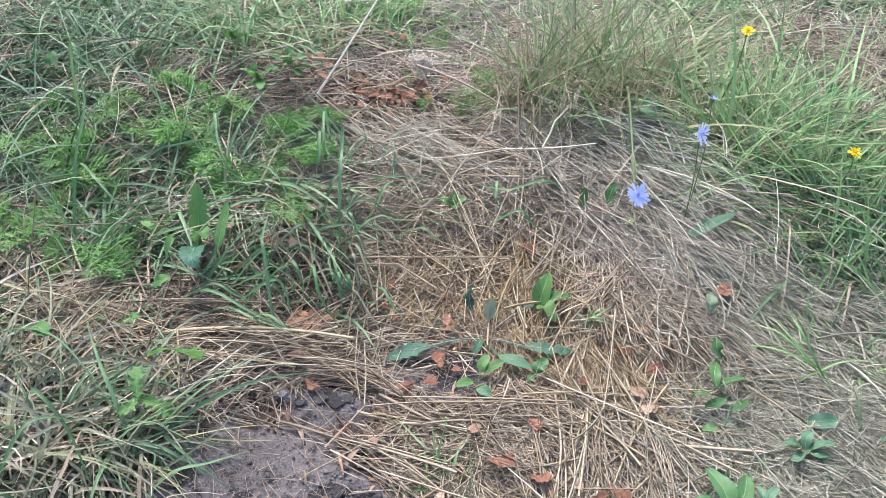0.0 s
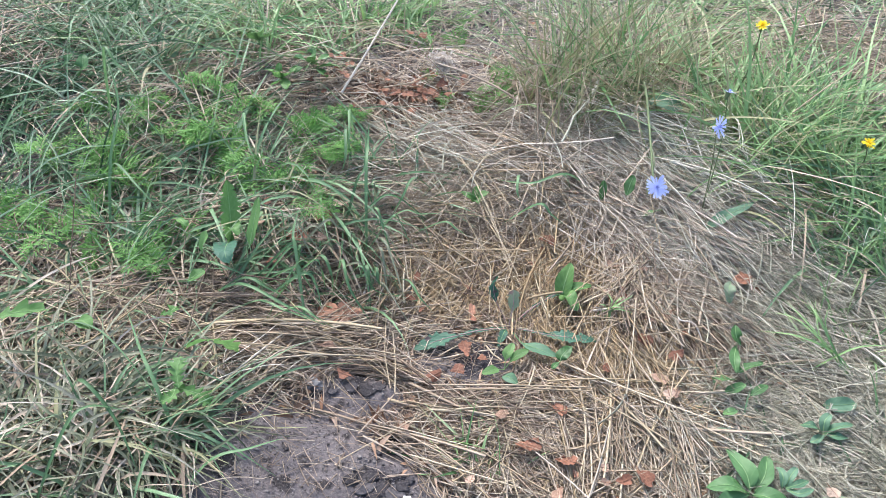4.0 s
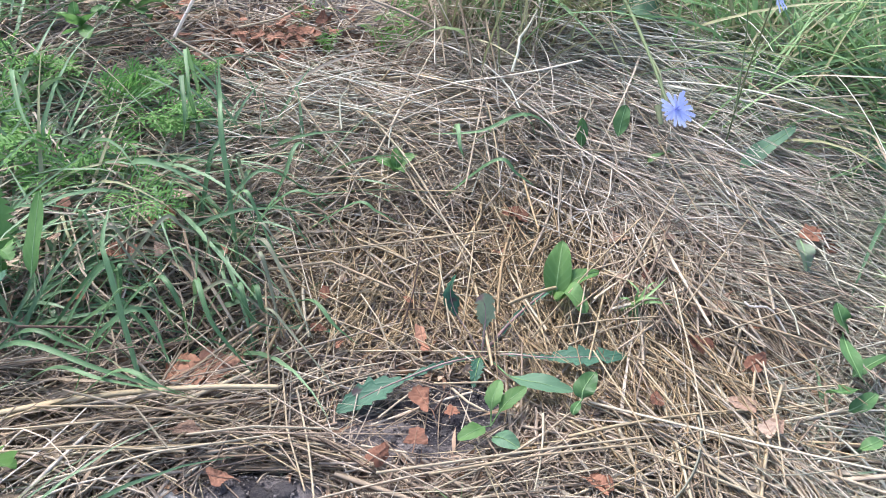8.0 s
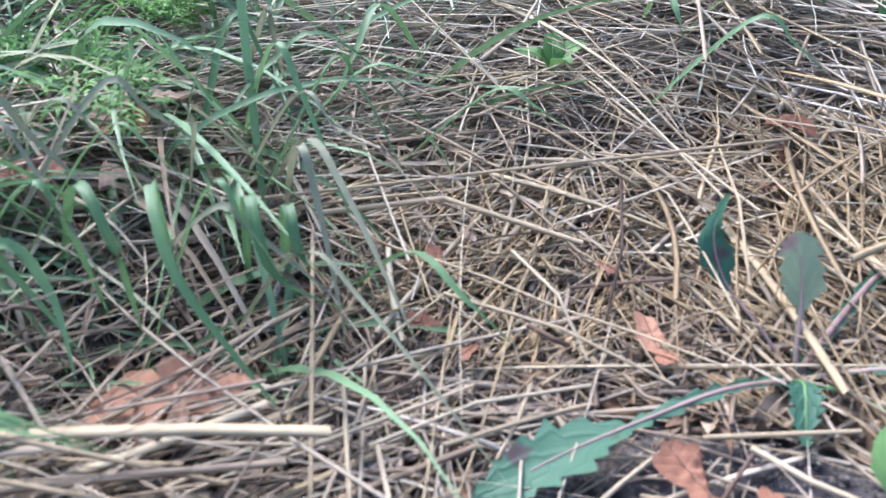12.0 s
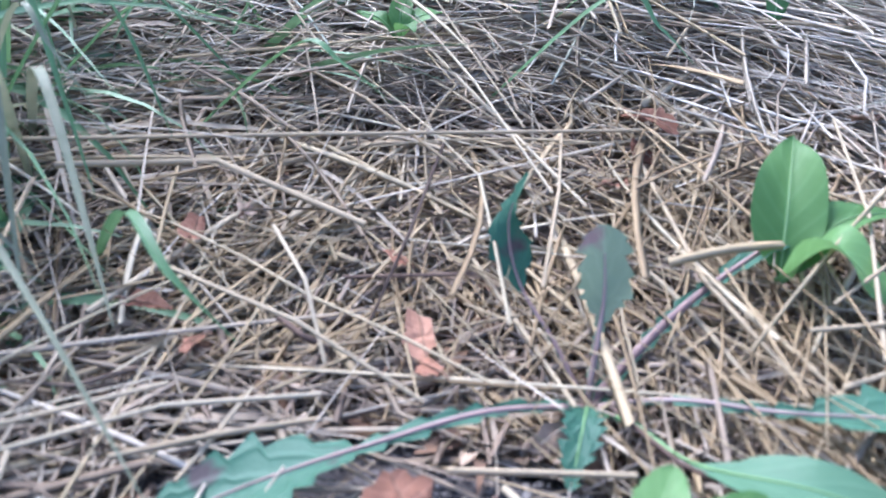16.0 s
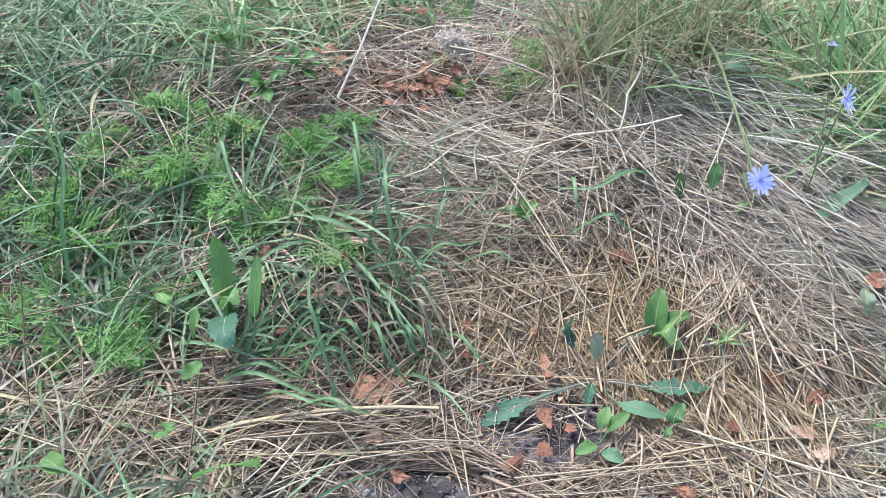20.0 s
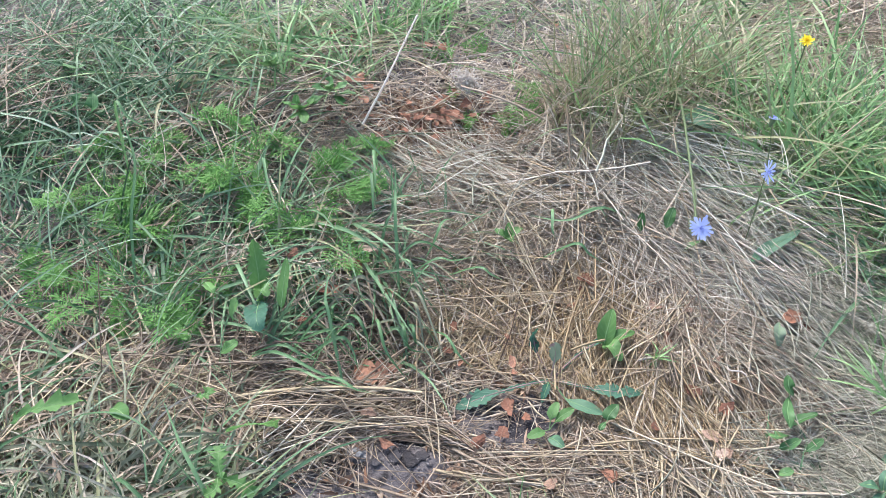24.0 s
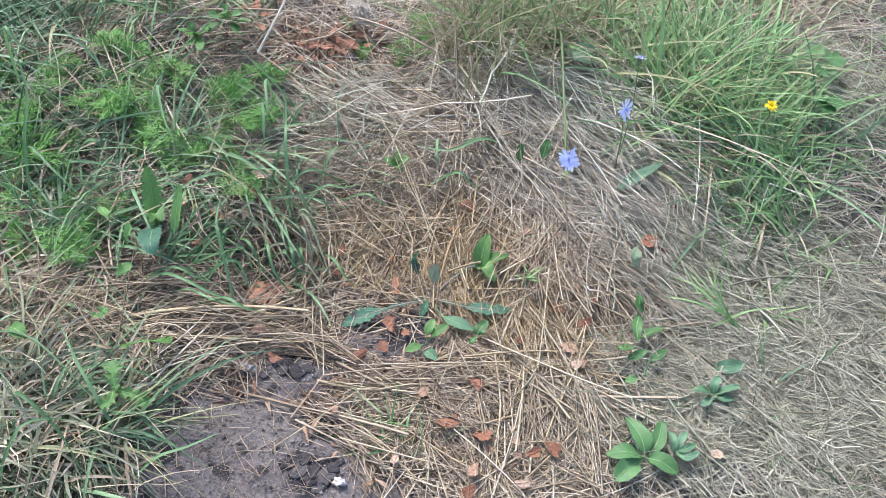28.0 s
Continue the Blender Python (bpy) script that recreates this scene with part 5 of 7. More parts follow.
jagged(rosette, np.array(root), M_PALELEAF, 0.0185, 21, 0.42, 0.22, 0.4, 8.0, 0.0013, "grey-green upright leaf with a blunt tip", root, (0.153, -0.107, 0.008), (0.1542, -0.098, 0.022), (0.152, -0.089, 0.0415), roll=-8, fold=0.1)
jagged(rosette, np.array(root), M_DARKLEAF, 0.0165, 27, 0.5, 0.42, 0.3, 2.6, 0.0022, "narrow dark leaf with a broad pale rib", root, (0.176, -0.094, 0.006), (0.2, -0.07, 0.013), (0.23, -0.05, 0.024), (0.254, -0.047, 0.031))
jagged(rosette, np.array(root), M_DARKLEAF, 0.014, 33, 0.3, 0.15, 0.6, 3.0, 0.0007, "small deeply lobed leaf", root, (0.1475, -0.138, 0.002), (0.1425, -0.162, -0.005))
jagged(rosette, np.array(root), M_BLUELEAF, 0.0185, 39, 0.46, 0.12, 0.1, 5.0, 0.0008, "pale glossy spoon-shaped leaf", root, (0.162, -0.138, 0.0), (0.176, -0.158, 0.005), (0.2, -0.173, 0.014), (0.227, -0.18, 0.012))
plant("plantain", "small plantain with three egg-shaped bright leaves", "plant", M_WEED, [
    ("egg", 0.0265, (0.222, -0.066, 0.010), (0.224, -0.051, 0.031), (0.230, -0.022, 0.050)),
    ("egg", 0.0195, (0.222, -0.066, 0.010), (0.240, -0.058, 0.032), (0.264, -0.046, 0.032)),
    ("egg", 0.0240, (0.222, -0.066, 0.010), (0.232, -0.077, 0.032), (0.247, -0.093, 0.021)),
], rib=M_VEIN)
sprout_root = (0.157, -0.205, -0.004)
seedling = thing("seedling", *sprout_root, "bright green broad-leaved seedling beside dark soil", "plant")
for width, seed, tip in ((0.0145, 81, ((0.169, -0.195, 0.013), (0.187, -0.181, 0.018))), (0.014, 87, ((0.158, -0.192, 0.013), (0.165, -0.175, 0.02))), (0.015, 93, ((0.146, -0.22, 0.011), (0.129, -0.2305, 0.01)))):
    jagged(seedling, np.array(sprout_root), M_WEED, width, seed, 0.3, 0.1, 0.13, 3.4, 0.0005, "", sprout_root, *tip)
plant("seedling", "dull blue-green low leaf under the straw", "plant", M_BLUELEAF, [
    ("egg", 0.0155, (0.158, -0.220, 0.000), (0.166, -0.228, 0.009), (0.179, -0.238, 0.009)),
], rib=M_VEIN)
plant("seedling", "small round bite-marked green leaf on straw", "plant", M_LEAF, [
    ("egg", 0.0185, (0.232, -0.195, 0.019), (0.234, -0.188, 0.025), (0.245, -0.172, 0.028)),
    ("egg", 0.0079, (0.232, -0.195, 0.019), (0.225, -0.206, 0.021), (0.223, -0.211, 0.019)),
], rib=M_VEIN)
plant("seedling", "small bright green sprout in dry straw", "plant", M_WEED, [
    ("oval", 0.0145, (0.060, 0.110, 0.040), (0.068, 0.117, 0.050), (0.082, 0.126, 0.052)),
    ("oval", 0.0120, (0.060, 0.110, 0.040), (0.050, 0.112, 0.050), (0.036, 0.120, 0.051)),
    ("oval", 0.0125, (0.061, 0.110, 0.040), (0.060, 0.118, 0.052), (0.062, 0.134, 0.057)),
    ("oval", 0.0100, (0.061, 0.110, 0.040), (0.064, 0.102, 0.050), (0.070, 0.094, 0.049)),
], rib=M_VEIN)
plant("seedling", "pair of upright oval green leaves in straw", "plant", M_LEAF, [
    ("oval", 0.018, (0.304, 0.138, 0.070), (0.307, 0.146, 0.086), (0.311, 0.154, 0.100)),
    ("oval", 0.013, (0.266, 0.145, 0.050), (0.266, 0.151, 0.066), (0.265, 0.157, 0.082)),
    ("egg", 0.0145, (0.335, 0.120, 0.043), (0.344, 0.124, 0.050), (0.368, 0.139, 0.052)),
], rib=M_VEIN)
plant("single_leaf", "dull blue-green lance leaf lying on matted grass", "plant", M_BLUELEAF, [
    ("lance", 0.0208, (0.431, 0.098, 0.054), (0.457, 0.122, 0.062), (0.505, 0.159, 0.071)),
], rib=M_VEIN)
plant("single_leaf", "curled pale grey-green withered leaf", "plant", M_PALELEAF, [
    ("oval", 0.0173, (0.466, -0.005, 0.040), (0.461, -0.031, 0.045), (0.464, -0.041, 0.030)),
], rib=M_VEIN)
plant("bindweed", "trailing stem with oval green leaves", "plant", M_LEAF, [
    ("egg", 0.0154, (0.476, -0.121, 0.026), (0.467, -0.120, 0.040), (0.464, -0.106, 0.050)),
    ("egg", 0.0154, (0.471, -0.120, 0.026), (0.463, -0.155, 0.034), (0.466, -0.177, 0.029)),
    ("oval", 0.0168, (0.436, -0.185, 0.020), (0.446, -0.191, 0.027), (0.466, -0.183, 0.022)),
    ("oval", 0.0146, (0.471, -0.159, 0.010), (0.486, -0.150, 0.015), (0.507, -0.139, 0.017)),
    ("oval", 0.0135, (0.453, -0.198, 0.012), (0.464, -0.195, 0.017), (0.481, -0.182, 0.016)),
    ("oval", 0.0123, (0.486, -0.198, 0.012), (0.498, -0.188, 0.015), (0.511, -0.175, 0.013)),
    ("oval", 0.0123, (0.449, -0.236, 0.011), (0.456, -0.236, 0.017), (0.467, -0.229, 0.014)),
], rib=M_VEIN)
plant("plantain", "large plantain rosette with broad ribbed leaves", "plant", M_BROAD, [
    ("egg", 0.0251, (0.477, -0.346, 0.005), (0.470, -0.324, 0.015), (0.450, -0.294, 0.013)),
    ("egg", 0.0251, (0.476, -0.348, 0.005), (0.451, -0.348, 0.015), (0.423, -0.352, 0.008)),
    ("egg", 0.0264, (0.479, -0.349, 0.005), (0.496, -0.355, 0.013), (0.520, -0.366, 0.006)),
    ("egg", 0.0277, (0.474, -0.351, 0.005), (0.451, -0.371, 0.011), (0.436, -0.386, 0.005)),
    ("egg", 0.0211, (0.482, -0.344, 0.005), (0.494, -0.323, 0.011), (0.501, -0.290, 0.008)),
], rib=M_VEIN)
plant("clover", "small cluster of dull green leaflets", "plant", M_BLUELEAF, [
    ("oval", 0.0114, (0.517, -0.336, 0.011), (0.522, -0.324, 0.021), (0.532, -0.308, 0.017)),
    ("oval", 0.0104, (0.517, -0.336, 0.011), (0.529, -0.335, 0.020), (0.544, -0.323, 0.016)),
    ("oval", 0.0104, (0.517, -0.336, 0.011), (0.529, -0.347, 0.019), (0.549, -0.334, 0.016)),
    ("oval", 0.0104, (0.513, -0.337, 0.010), (0.513, -0.325, 0.020), (0.509, -0.309, 0.014)),
], rib=M_VEIN)
plant("clover", "low cluster of dark green oval leaflets", "plant", M_BLUELEAF, [
    ("oval", 0.0135, (0.576, -0.237, 0.004), (0.559, -0.239, 0.019), (0.545, -0.235, 0.012)),
    ("oval", 0.0135, (0.576, -0.237, 0.004), (0.576, -0.226, 0.017), (0.585, -0.213, 0.016)),
    ("oval", 0.0135, (0.576, -0.237, 0.004), (0.591, -0.233, 0.017), (0.612, -0.222, 0.013)),
    ("oval", 0.0125, (0.576, -0.237, 0.004), (0.588, -0.245, 0.013), (0.605, -0.240, 0.008)),
    ("oval", 0.0114, (0.576, -0.237, 0.004), (0.564, -0.254, 0.011), (0.556, -0.259, 0.009)),
], rib=M_VEIN)
plant("single_leaf", "blue-grey withered leaf on dry grass", "plant", M_BLUELEAF, [
    ("oval", 0.0216, (0.581, -0.191, 0.007), (0.600, -0.191, 0.012), (0.623, -0.184, 0.013)),
], rib=M_VEIN)
plant("thistle_weed", "tall green lobed weed leaves on the bank", "plant", M_WEED, [
    ("egg", 0.0172, (-0.237, -0.124, 0.084), (-0.237, -0.101, 0.106), (-0.238, -0.064, 0.134)),
    ("oval", 0.0187, (-0.299, -0.153, 0.085), (-0.295, -0.146, 0.106), (-0.292, -0.135, 0.117)),
    ("oval", 0.0173, (-0.297, -0.207, 0.083), (-0.284, -0.201, 0.091), (-0.278, -0.189, 0.091)),
    ("oval", 0.0158, (-0.356, -0.101, 0.102), (-0.336, -0.124, 0.118), (-0.327, -0.131, 0.116)),
], rib=M_VEIN)
thistle = thing("thistle_weed", -0.285, -0.09, 0.06, "pale jagged weed leaf twisted upright in grass", "plant")
o = np.array((-0.285, -0.09, 0.06))
jagged(thistle, o, M_WEED, 0.034, 61, 0.1, 0.3, 0.45, 2.2, 0.0006, "", o, (-0.288, -0.07, 0.09), (-0.294, -0.052, 0.115), (-0.298, -0.04, 0.138), roll=20, fold=0.5)
jagged(thistle, o, M_WEED, 0.026, 67, 0.1, 0.4, 0.4, 2.4, 0.0006, "", o, (-0.277, -0.09, 0.088), (-0.264, -0.1, 0.085), roll=-15, fold=0.4)
jagged(thistle, o, M_DARKLEAF, 0.034, 71, 0.15, 0.4, 0.25, 2.6, 0.0006, "broad dark leaf", o, (-0.272, -0.125, 0.085), (-0.26, -0.155, 0.098), (-0.25, -0.17, 0.092), fold=0.3)
plant("dandelion", "dandelion with jagged bright green leaves", "plant", M_WEED, [
    ("lobed", 0.0399, (-0.243, -0.328, 0.084), (-0.209, -0.318, 0.096), (-0.196, -0.285, 0.042)),
    ("lobed", 0.0342, (-0.229, -0.385, 0.076), (-0.237, -0.369, 0.085), (-0.240, -0.347, 0.090)),
    ("lobed", 0.0285, (-0.235, -0.383, 0.072), (-0.230, -0.402, 0.078), (-0.240, -0.413, 0.079)),
    ("lobed", 0.0323, (-0.232, -0.382, 0.071), (-0.203, -0.387, 0.072), (-0.187, -0.392, 0.063)),
], rib=M_VEIN)
plant("dandelion", "dandelion with yellow-green jagged leaves in straw", "plant", M_WEED, [
    ("lobed", 0.038, (-0.516, -0.364, 0.097), (-0.475, -0.349, 0.118), (-0.422, -0.332, 0.121)),
    ("oval", 0.0216, (-0.397, -0.325, 0.099), (-0.377, -0.333, 0.110), (-0.361, -0.344, 0.110)),
    ("lobed", 0.0285, (-0.293, -0.289, 0.096), (-0.279, -0.289, 0.105), (-0.275, -0.278, 0.105)),
], rib=M_VEIN)
plant("cinquefoil", "bright five-fingered leaf at the litter edge", "plant", M_WEED, [
    ("lance", 0.0176, (-0.333, 0.297, 0.123), (-0.340, 0.282, 0.141), (-0.357, 0.287, 0.147)),
    ("lance", 0.0176, (-0.333, 0.297, 0.123), (-0.333, 0.292, 0.142), (-0.335, 0.301, 0.153)),
    ("lance", 0.0176, (-0.333, 0.297, 0.123), (-0.312, 0.290, 0.140), (-0.305, 0.306, 0.146)),
    ("lance", 0.0176, (-0.333, 0.297, 0.123), (-0.332, 0.269, 0.129), (-0.343, 0.263, 0.128)),
    ("lance", 0.0176, (-0.333, 0.297, 0.123), (-0.315, 0.271, 0.128), (-0.310, 0.258, 0.125)),
], rib=M_VEIN)
plant("cinquefoil", "mid-green bushy leaf cluster on the bank", "plant", M_LEAF, [
    ("lance", 0.0192, (-0.293, 0.352, 0.127), (-0.297, 0.324, 0.152), (-0.309, 0.311, 0.163)),
    ("lance", 0.0192, (-0.293, 0.352, 0.127), (-0.286, 0.339, 0.154), (-0.282, 0.346, 0.165)),
    ("lance", 0.0192, (-0.293, 0.352, 0.127), (-0.269, 0.334, 0.150), (-0.251, 0.337, 0.159)),
    ("lance", 0.0192, (-0.281, 0.347, 0.125), (-0.254, 0.333, 0.139), (-0.239, 0.339, 0.137)),
    ("lance", 0.0192, (-0.296, 0.343, 0.126), (-0.300, 0.309, 0.141), (-0.305, 0.294, 0.139)),
    ("lance", 0.0192, (-0.281, 0.347, 0.125), (-0.259, 0.311, 0.136), (-0.251, 0.315, 0.126)),
    ("lance", 0.0176, (-0.416, 0.404, 0.138), (-0.415, 0.371, 0.165), (-0.423, 0.363, 0.173)),
    ("lance", 0.0176, (-0.416, 0.404, 0.138), (-0.403, 0.382, 0.167), (-0.399, 0.390, 0.178)),
    ("lance", 0.0176, (-0.416, 0.404, 0.138), (-0.383, 0.374, 0.165), (-0.369, 0.369, 0.174)),
], rib=M_VEIN)
plant("dock", "broad dull green dock leaves among grass", "plant", M_BROAD, [
    ("oval", 0.024, (-0.762, 0.255, 0.113), (-0.739, 0.255, 0.133), (-0.730, 0.269, 0.146)),
    ("oval", 0.024, (-0.713, 0.247, 0.112), (-0.701, 0.248, 0.133), (-0.708, 0.270, 0.146)),
    ("oval", 0.02, (-0.835, 0.373, 0.133), (-0.776, 0.335, 0.151), (-0.759, 0.350, 0.152)),
], rib=M_VEIN)
plant("single_leaf", "folded blue-green leaf in long grass", "plant", M_BLUELEAF, [
    ("lance", 0.04, (0.331, 0.381, 0.111), (0.359, 0.361, 0.120), (0.390, 0.370, 0.109)),
], rib=M_VEIN)

# ---- round-leaved mallow ----
mallow = thing("mallow", 0.802, 0.404, gz(0.802, 0.404), "patch of round lobed mallow leaves on short grass", "plant")
for x, y, tilt in ((0.776, 0.440, -10), (0.808, 0.421, 7), (0.787, 0.385, -6), (0.769, 0.313, 11), (0.793, 0.311, -2), (0.687, 0.505, 15), (0.725, 0.488, 2), (0.715, 0.399, 19), (0.780, 0.301, 6), (0.665, 0.392, -7)):
    top = Vector((x, y, gz(x, y) + 0.045)) - mallow.location
    lf = part("leaf", ROUND[int(rng.integers(0, 3))], mallow, at=Matrix.Translation(top) @ pose(0, 0, 0, -tilt - 8, tilt, 40 * tilt))
    foot = top * 0.75 - Vector((0, 0, top.z * 0.75 + 0.005))
    part("leaf_stalk", rod(bent([foot, top * 0.9 + Vector((0, 0, -0.004)), top], 8), 0.0008, 0.0006, M_STEM, "leaf_stalk", 4), mallow)

# ---- wild carrot clumps ----
for x, y, count, size, reach in CARROTS:
    carrot(x, y, count, size, reach)

# ---- flowers ----
chicory = thing("chicory", 0.31, 0.5, gz(0.31, 0.5), "leaning chicory with pale blue ray flowers", "flower", "chicory plants")
o = chicory.location
part("stem", rod(bent([Vector(p) - o for p in ((0.31, 0.5, gz(0.31, 0.5) - 0.01), (0.315, 0.39, 0.14), (0.319, 0.286, 0.166), (0.328, 0.16, 0.158), (0.336, 0.075, 0.14))], 16), 0.0028, 0.0016, M_STEM, "stem", 6), chicory)
part("side_stem", rod(bent([Vector(p) - o for p in ((0.328, 0.16, 0.158), (0.335, 0.12, 0.15), (0.331, 0.085, 0.128))], 8), 0.0012, 0.001, M_STEM, "side_stem", 5), chicory)
part("bud", rod(bent([Vector(p) - o for p in ((0.329, 0.092, 0.134), (0.33, 0.084, 0.128), (0.331, 0.076, 0.122))], 6), 0.004, 0.002, M_STEM, "bud", 7), chicory)
flower_head(chicory, Vector((0.339, 0.064, 0.146)) - o, (0.3, -0.65, 0.6), 0.0195, 21, M_BLUE, M_BLUECORE, "pale blue chicory flower")
chicory = thing("chicory", 0.43, 0.16, gz(0.43, 0.16), "upright chicory with two blue flowers in grass", "flower", "chicory plants")
o = chicory.location
part("stem", rod(bent([(0, 0, -0.01), Vector((0.42, 0.12, 0.15)) - o, Vector((0.402, 0.053, 0.258)) - o], 12), 0.001, 0.0007, M_STEM, "stem", 6), chicory)
part("side_stem", rod(bent([Vector((0.428, 0.145, 0.09)) - o, Vector((0.437, 0.19, 0.16)) - o, Vector((0.435, 0.224, 0.222)) - o], 12), 0.0009, 0.0006, M_STEM, "side_stem", 6), chicory)
flower_head(chicory, Vector((0.402, 0.05, 0.267)) - o, (0.75, -0.5, 0.5), 0.018, 16, M_BLUE, M_BLUECORE, "blue chicory flower seen from the side")
flower_head(chicory, Vector((0.435, 0.225, 0.226)) - o, (0.3, 0.5, 0.9), 0.012, 13, M_BLUE, M_BLUECORE, "small half-closed blue flower")
for fx, fy, fz, bx, by in ((0.654, 0.204, 0.175, 0.66, 0.26), (0.484, 0.359, 0.279, 0.47, 0.42)):
    hawkbit = thing("hawkbit", bx, by, gz(bx, by), "yellow hawkbit flower on a thin grey-green stem", "flower", "yellow flowers")
    o = hawkbit.location
    part("stem", rod(bent([(0, 0, -0.01), (Vector((fx, fy, fz)) - o) * 0.5 + Vector((0.01, 0, 0.01)), Vector((fx, fy, fz - 0.006)) - o], 10), 0.0012, 0.0009, M_STEM, "stem", 5), hawkbit)
    flower_head(hawkbit, Vector((fx, fy, fz)) - o, (0, -0.35, 0.9), 0.0115, 16, M_YELLOW, M_YELLOW, "double yellow flower", layers=2)

# ---- bleached seed head ----
seed_head = thing("seed_head", -0.05, 0.47, gz(-0.05, 0.47), "bleached fluffy dry seed head on a bent stalk", "dry plant")
o = seed_head.location
tip = Vector((-0.064, 0.435, 0.136)) - o
part("stalk", rod(bent([(0, 0, -0.01), tip * 0.6 + Vector((0, 0.01, 0.02)), tip], 8), 0.0016, 0.0012, M_STALK, "stalk", 5), seed_head)
n = 560
down = rng.uniform(0, 1, n)
vv, ff = blades(rng.normal(0, 0.010, n), rng.normal(0, 0.008, n), rng.uniform(0, 6.28, n), rng.uniform(0.006, 0.017, n), rng.uniform(0.0018, 0.0042, n), rng.normal(0.2, 0.9, n), rng.normal(2.6, 1.6, n), rng.normal(0, 1.4, n), np.full(n, 0.5), 4, False)
vv = vv - np.array([0, 0, gz(0, 0) + 0.5]) + np.array(tip) + np.repeat(np.stack([0.008 * down, -0.01 * down, 0.012 - 0.024 * down], 1), 15, 0)
part("fluff", mesh_of("fluff", vv, ff, M_FLUFF), seed_head, "tangled pale fluff")

# ---- clods and a stone ----
lump("stone", -0.097, -0.281, 0.017, 0.011, 0.009, M_STONE, "small pale lichened stone by bare soil", "stone", 6)
lump("stone", 0.074, -0.437, 0.008, 0.006, 0.006, M_STONE, "tiny white pebble on soil", "stone", 7)
for cx, cy, rx, ry, count, seed in ((0.09, -0.19, 0.06, 0.03, 9, 40), (0.05, -0.47, 0.05, 0.03, 5, 70), (-0.03, -0.275, 0.045, 0.018, 4, 95)):
    for i in range(count):
        u, w = rng.normal(0, 0.6, 2)
        s = rng.uniform(0.002, 0.006)
        lump("soil_clod", cx + u * rx, cy + w * ry, s, s * rng.uniform(0.5, 1.0), s * rng.uniform(0.1, 0.22), M_CLOD, "dark damp soil clod on bare ground", "soil clod", seed + i, rng.uniform(0, 180), "soil clods", 2)
lump("soil_clod", -0.002, -0.423, 0.01, 0.008, 0.0010, M_CLOD, "dark damp lumpy soil clod on bare ground", "soil clod", 200, 0, "soil clods", 3)
lump("soil_clod", 0.018, -0.428, 0.013, 0.0104, 0.0013, M_CLOD, "dark damp lumpy soil clod on bare ground", "soil clod", 201, 37, "soil clods", 3)
lump("soil_clod", 0.036, -0.430, 0.016, 0.0128, 0.0016, M_CLOD, "dark damp lumpy soil clod on bare ground", "soil clod", 202, 74, "soil clods", 3)
lump("soil_clod", 0.053, -0.430, 0.015, 0.012, 0.0015, M_CLOD, "dark damp lumpy soil clod on bare ground", "soil clod", 203, 111, "soil clods", 3)
lump("soil_clod", 0.062, -0.418, 0.01, 0.008, 0.0010, M_CLOD, "dark damp lumpy soil clod on bare ground", "soil clod", 204, 148, "soil clods", 3)
lump("soil_clod", 0.046, -0.447, 0.01, 0.008, 0.0010, M_CLOD, "dark damp lumpy soil clod on bare ground", "soil clod", 205, 5, "soil clods", 3)
lump("soil_clod", 0.023, -0.414, 0.008, 0.0064, 0.0008, M_CLOD, "dark damp lumpy soil clod on bare ground", "soil clod", 206, 42, "soil clods", 3)
lump("soil_clod", 0.068, -0.407, 0.007, 0.0056, 0.0007, M_CLOD, "dark damp lumpy soil clod on bare ground", "soil clod", 207, 79, "soil clods", 3)
lump("soil_clod", -0.042, -0.281, 0.01, 0.008, 0.0010, M_CLOD, "dark damp lumpy soil clod on bare ground", "soil clod", 208, 116, "soil clods", 3)
lump("soil_clod", -0.020, -0.283, 0.012, 0.0096, 0.0012, M_CLOD, "dark damp lumpy soil clod on bare ground", "soil clod", 209, 153, "soil clods", 3)
lump("soil_clod", -0.006, -0.274, 0.009, 0.0072, 0.0009, M_CLOD, "dark damp lumpy soil clod on bare ground", "soil clod", 210, 10, "soil clods", 3)
lump("soil_clod", -0.064, -0.292, 0.008, 0.0064, 0.0008, M_CLOD, "dark damp lumpy soil clod on bare ground", "soil clod", 211, 47, "soil clods", 3)

# ---- long straws and twigs ----
stalk(0.004, (-0.059, -0.040, 0.025), (0.003, -0.028, 0.026), (0.069, -0.060, 0.019))
stalk(0.0025, (-0.093, -0.044, 0.035), (0.033, -0.014, 0.034), (0.180, 0.021, 0.032))
stalk(0.0025, (0.061, 0.134, 0.042), (0.110, 0.045, 0.030), (0.153, -0.034, 0.020))
stalk(0.0032, (0.066, -0.264, 0.011), (0.169, -0.252, 0.021), (0.282, -0.234, 0.022))
stalk(0.0032, (0.107, -0.266, 0.013), (0.190, -0.254, 0.022), (0.280, -0.239, 0.020))
stalk(0.003, (0.051, -0.233, 0.004), (0.089, -0.243, 0.009))
stalk(0.0035, (0.308, -0.070, 0.031), (0.386, -0.113, 0.032), (0.466, -0.138, 0.021))
stalk(0.003, (0.219, 0.140, 0.052), (0.265, 0.132, 0.056), (0.314, 0.129, 0.056))
stalk(0.003, (0.219, 0.138, 0.051), (0.202, 0.103, 0.041))
stalk(0.003, (0.265, -0.048, 0.032), (0.293, -0.065, 0.035))
stalk(0.0028, (-0.010, -0.175, 0.005), (0.010, -0.240, 0.012), (0.021, -0.288, 0.012))
stalk(0.0025, (-0.027, -0.147, 0.010), (-0.010, -0.223, 0.011), (0.013, -0.281, 0.011))
stalk(0.0028, (-0.054, -0.065, 0.031), (-0.041, -0.131, 0.022), (-0.026, -0.210, 0.010))
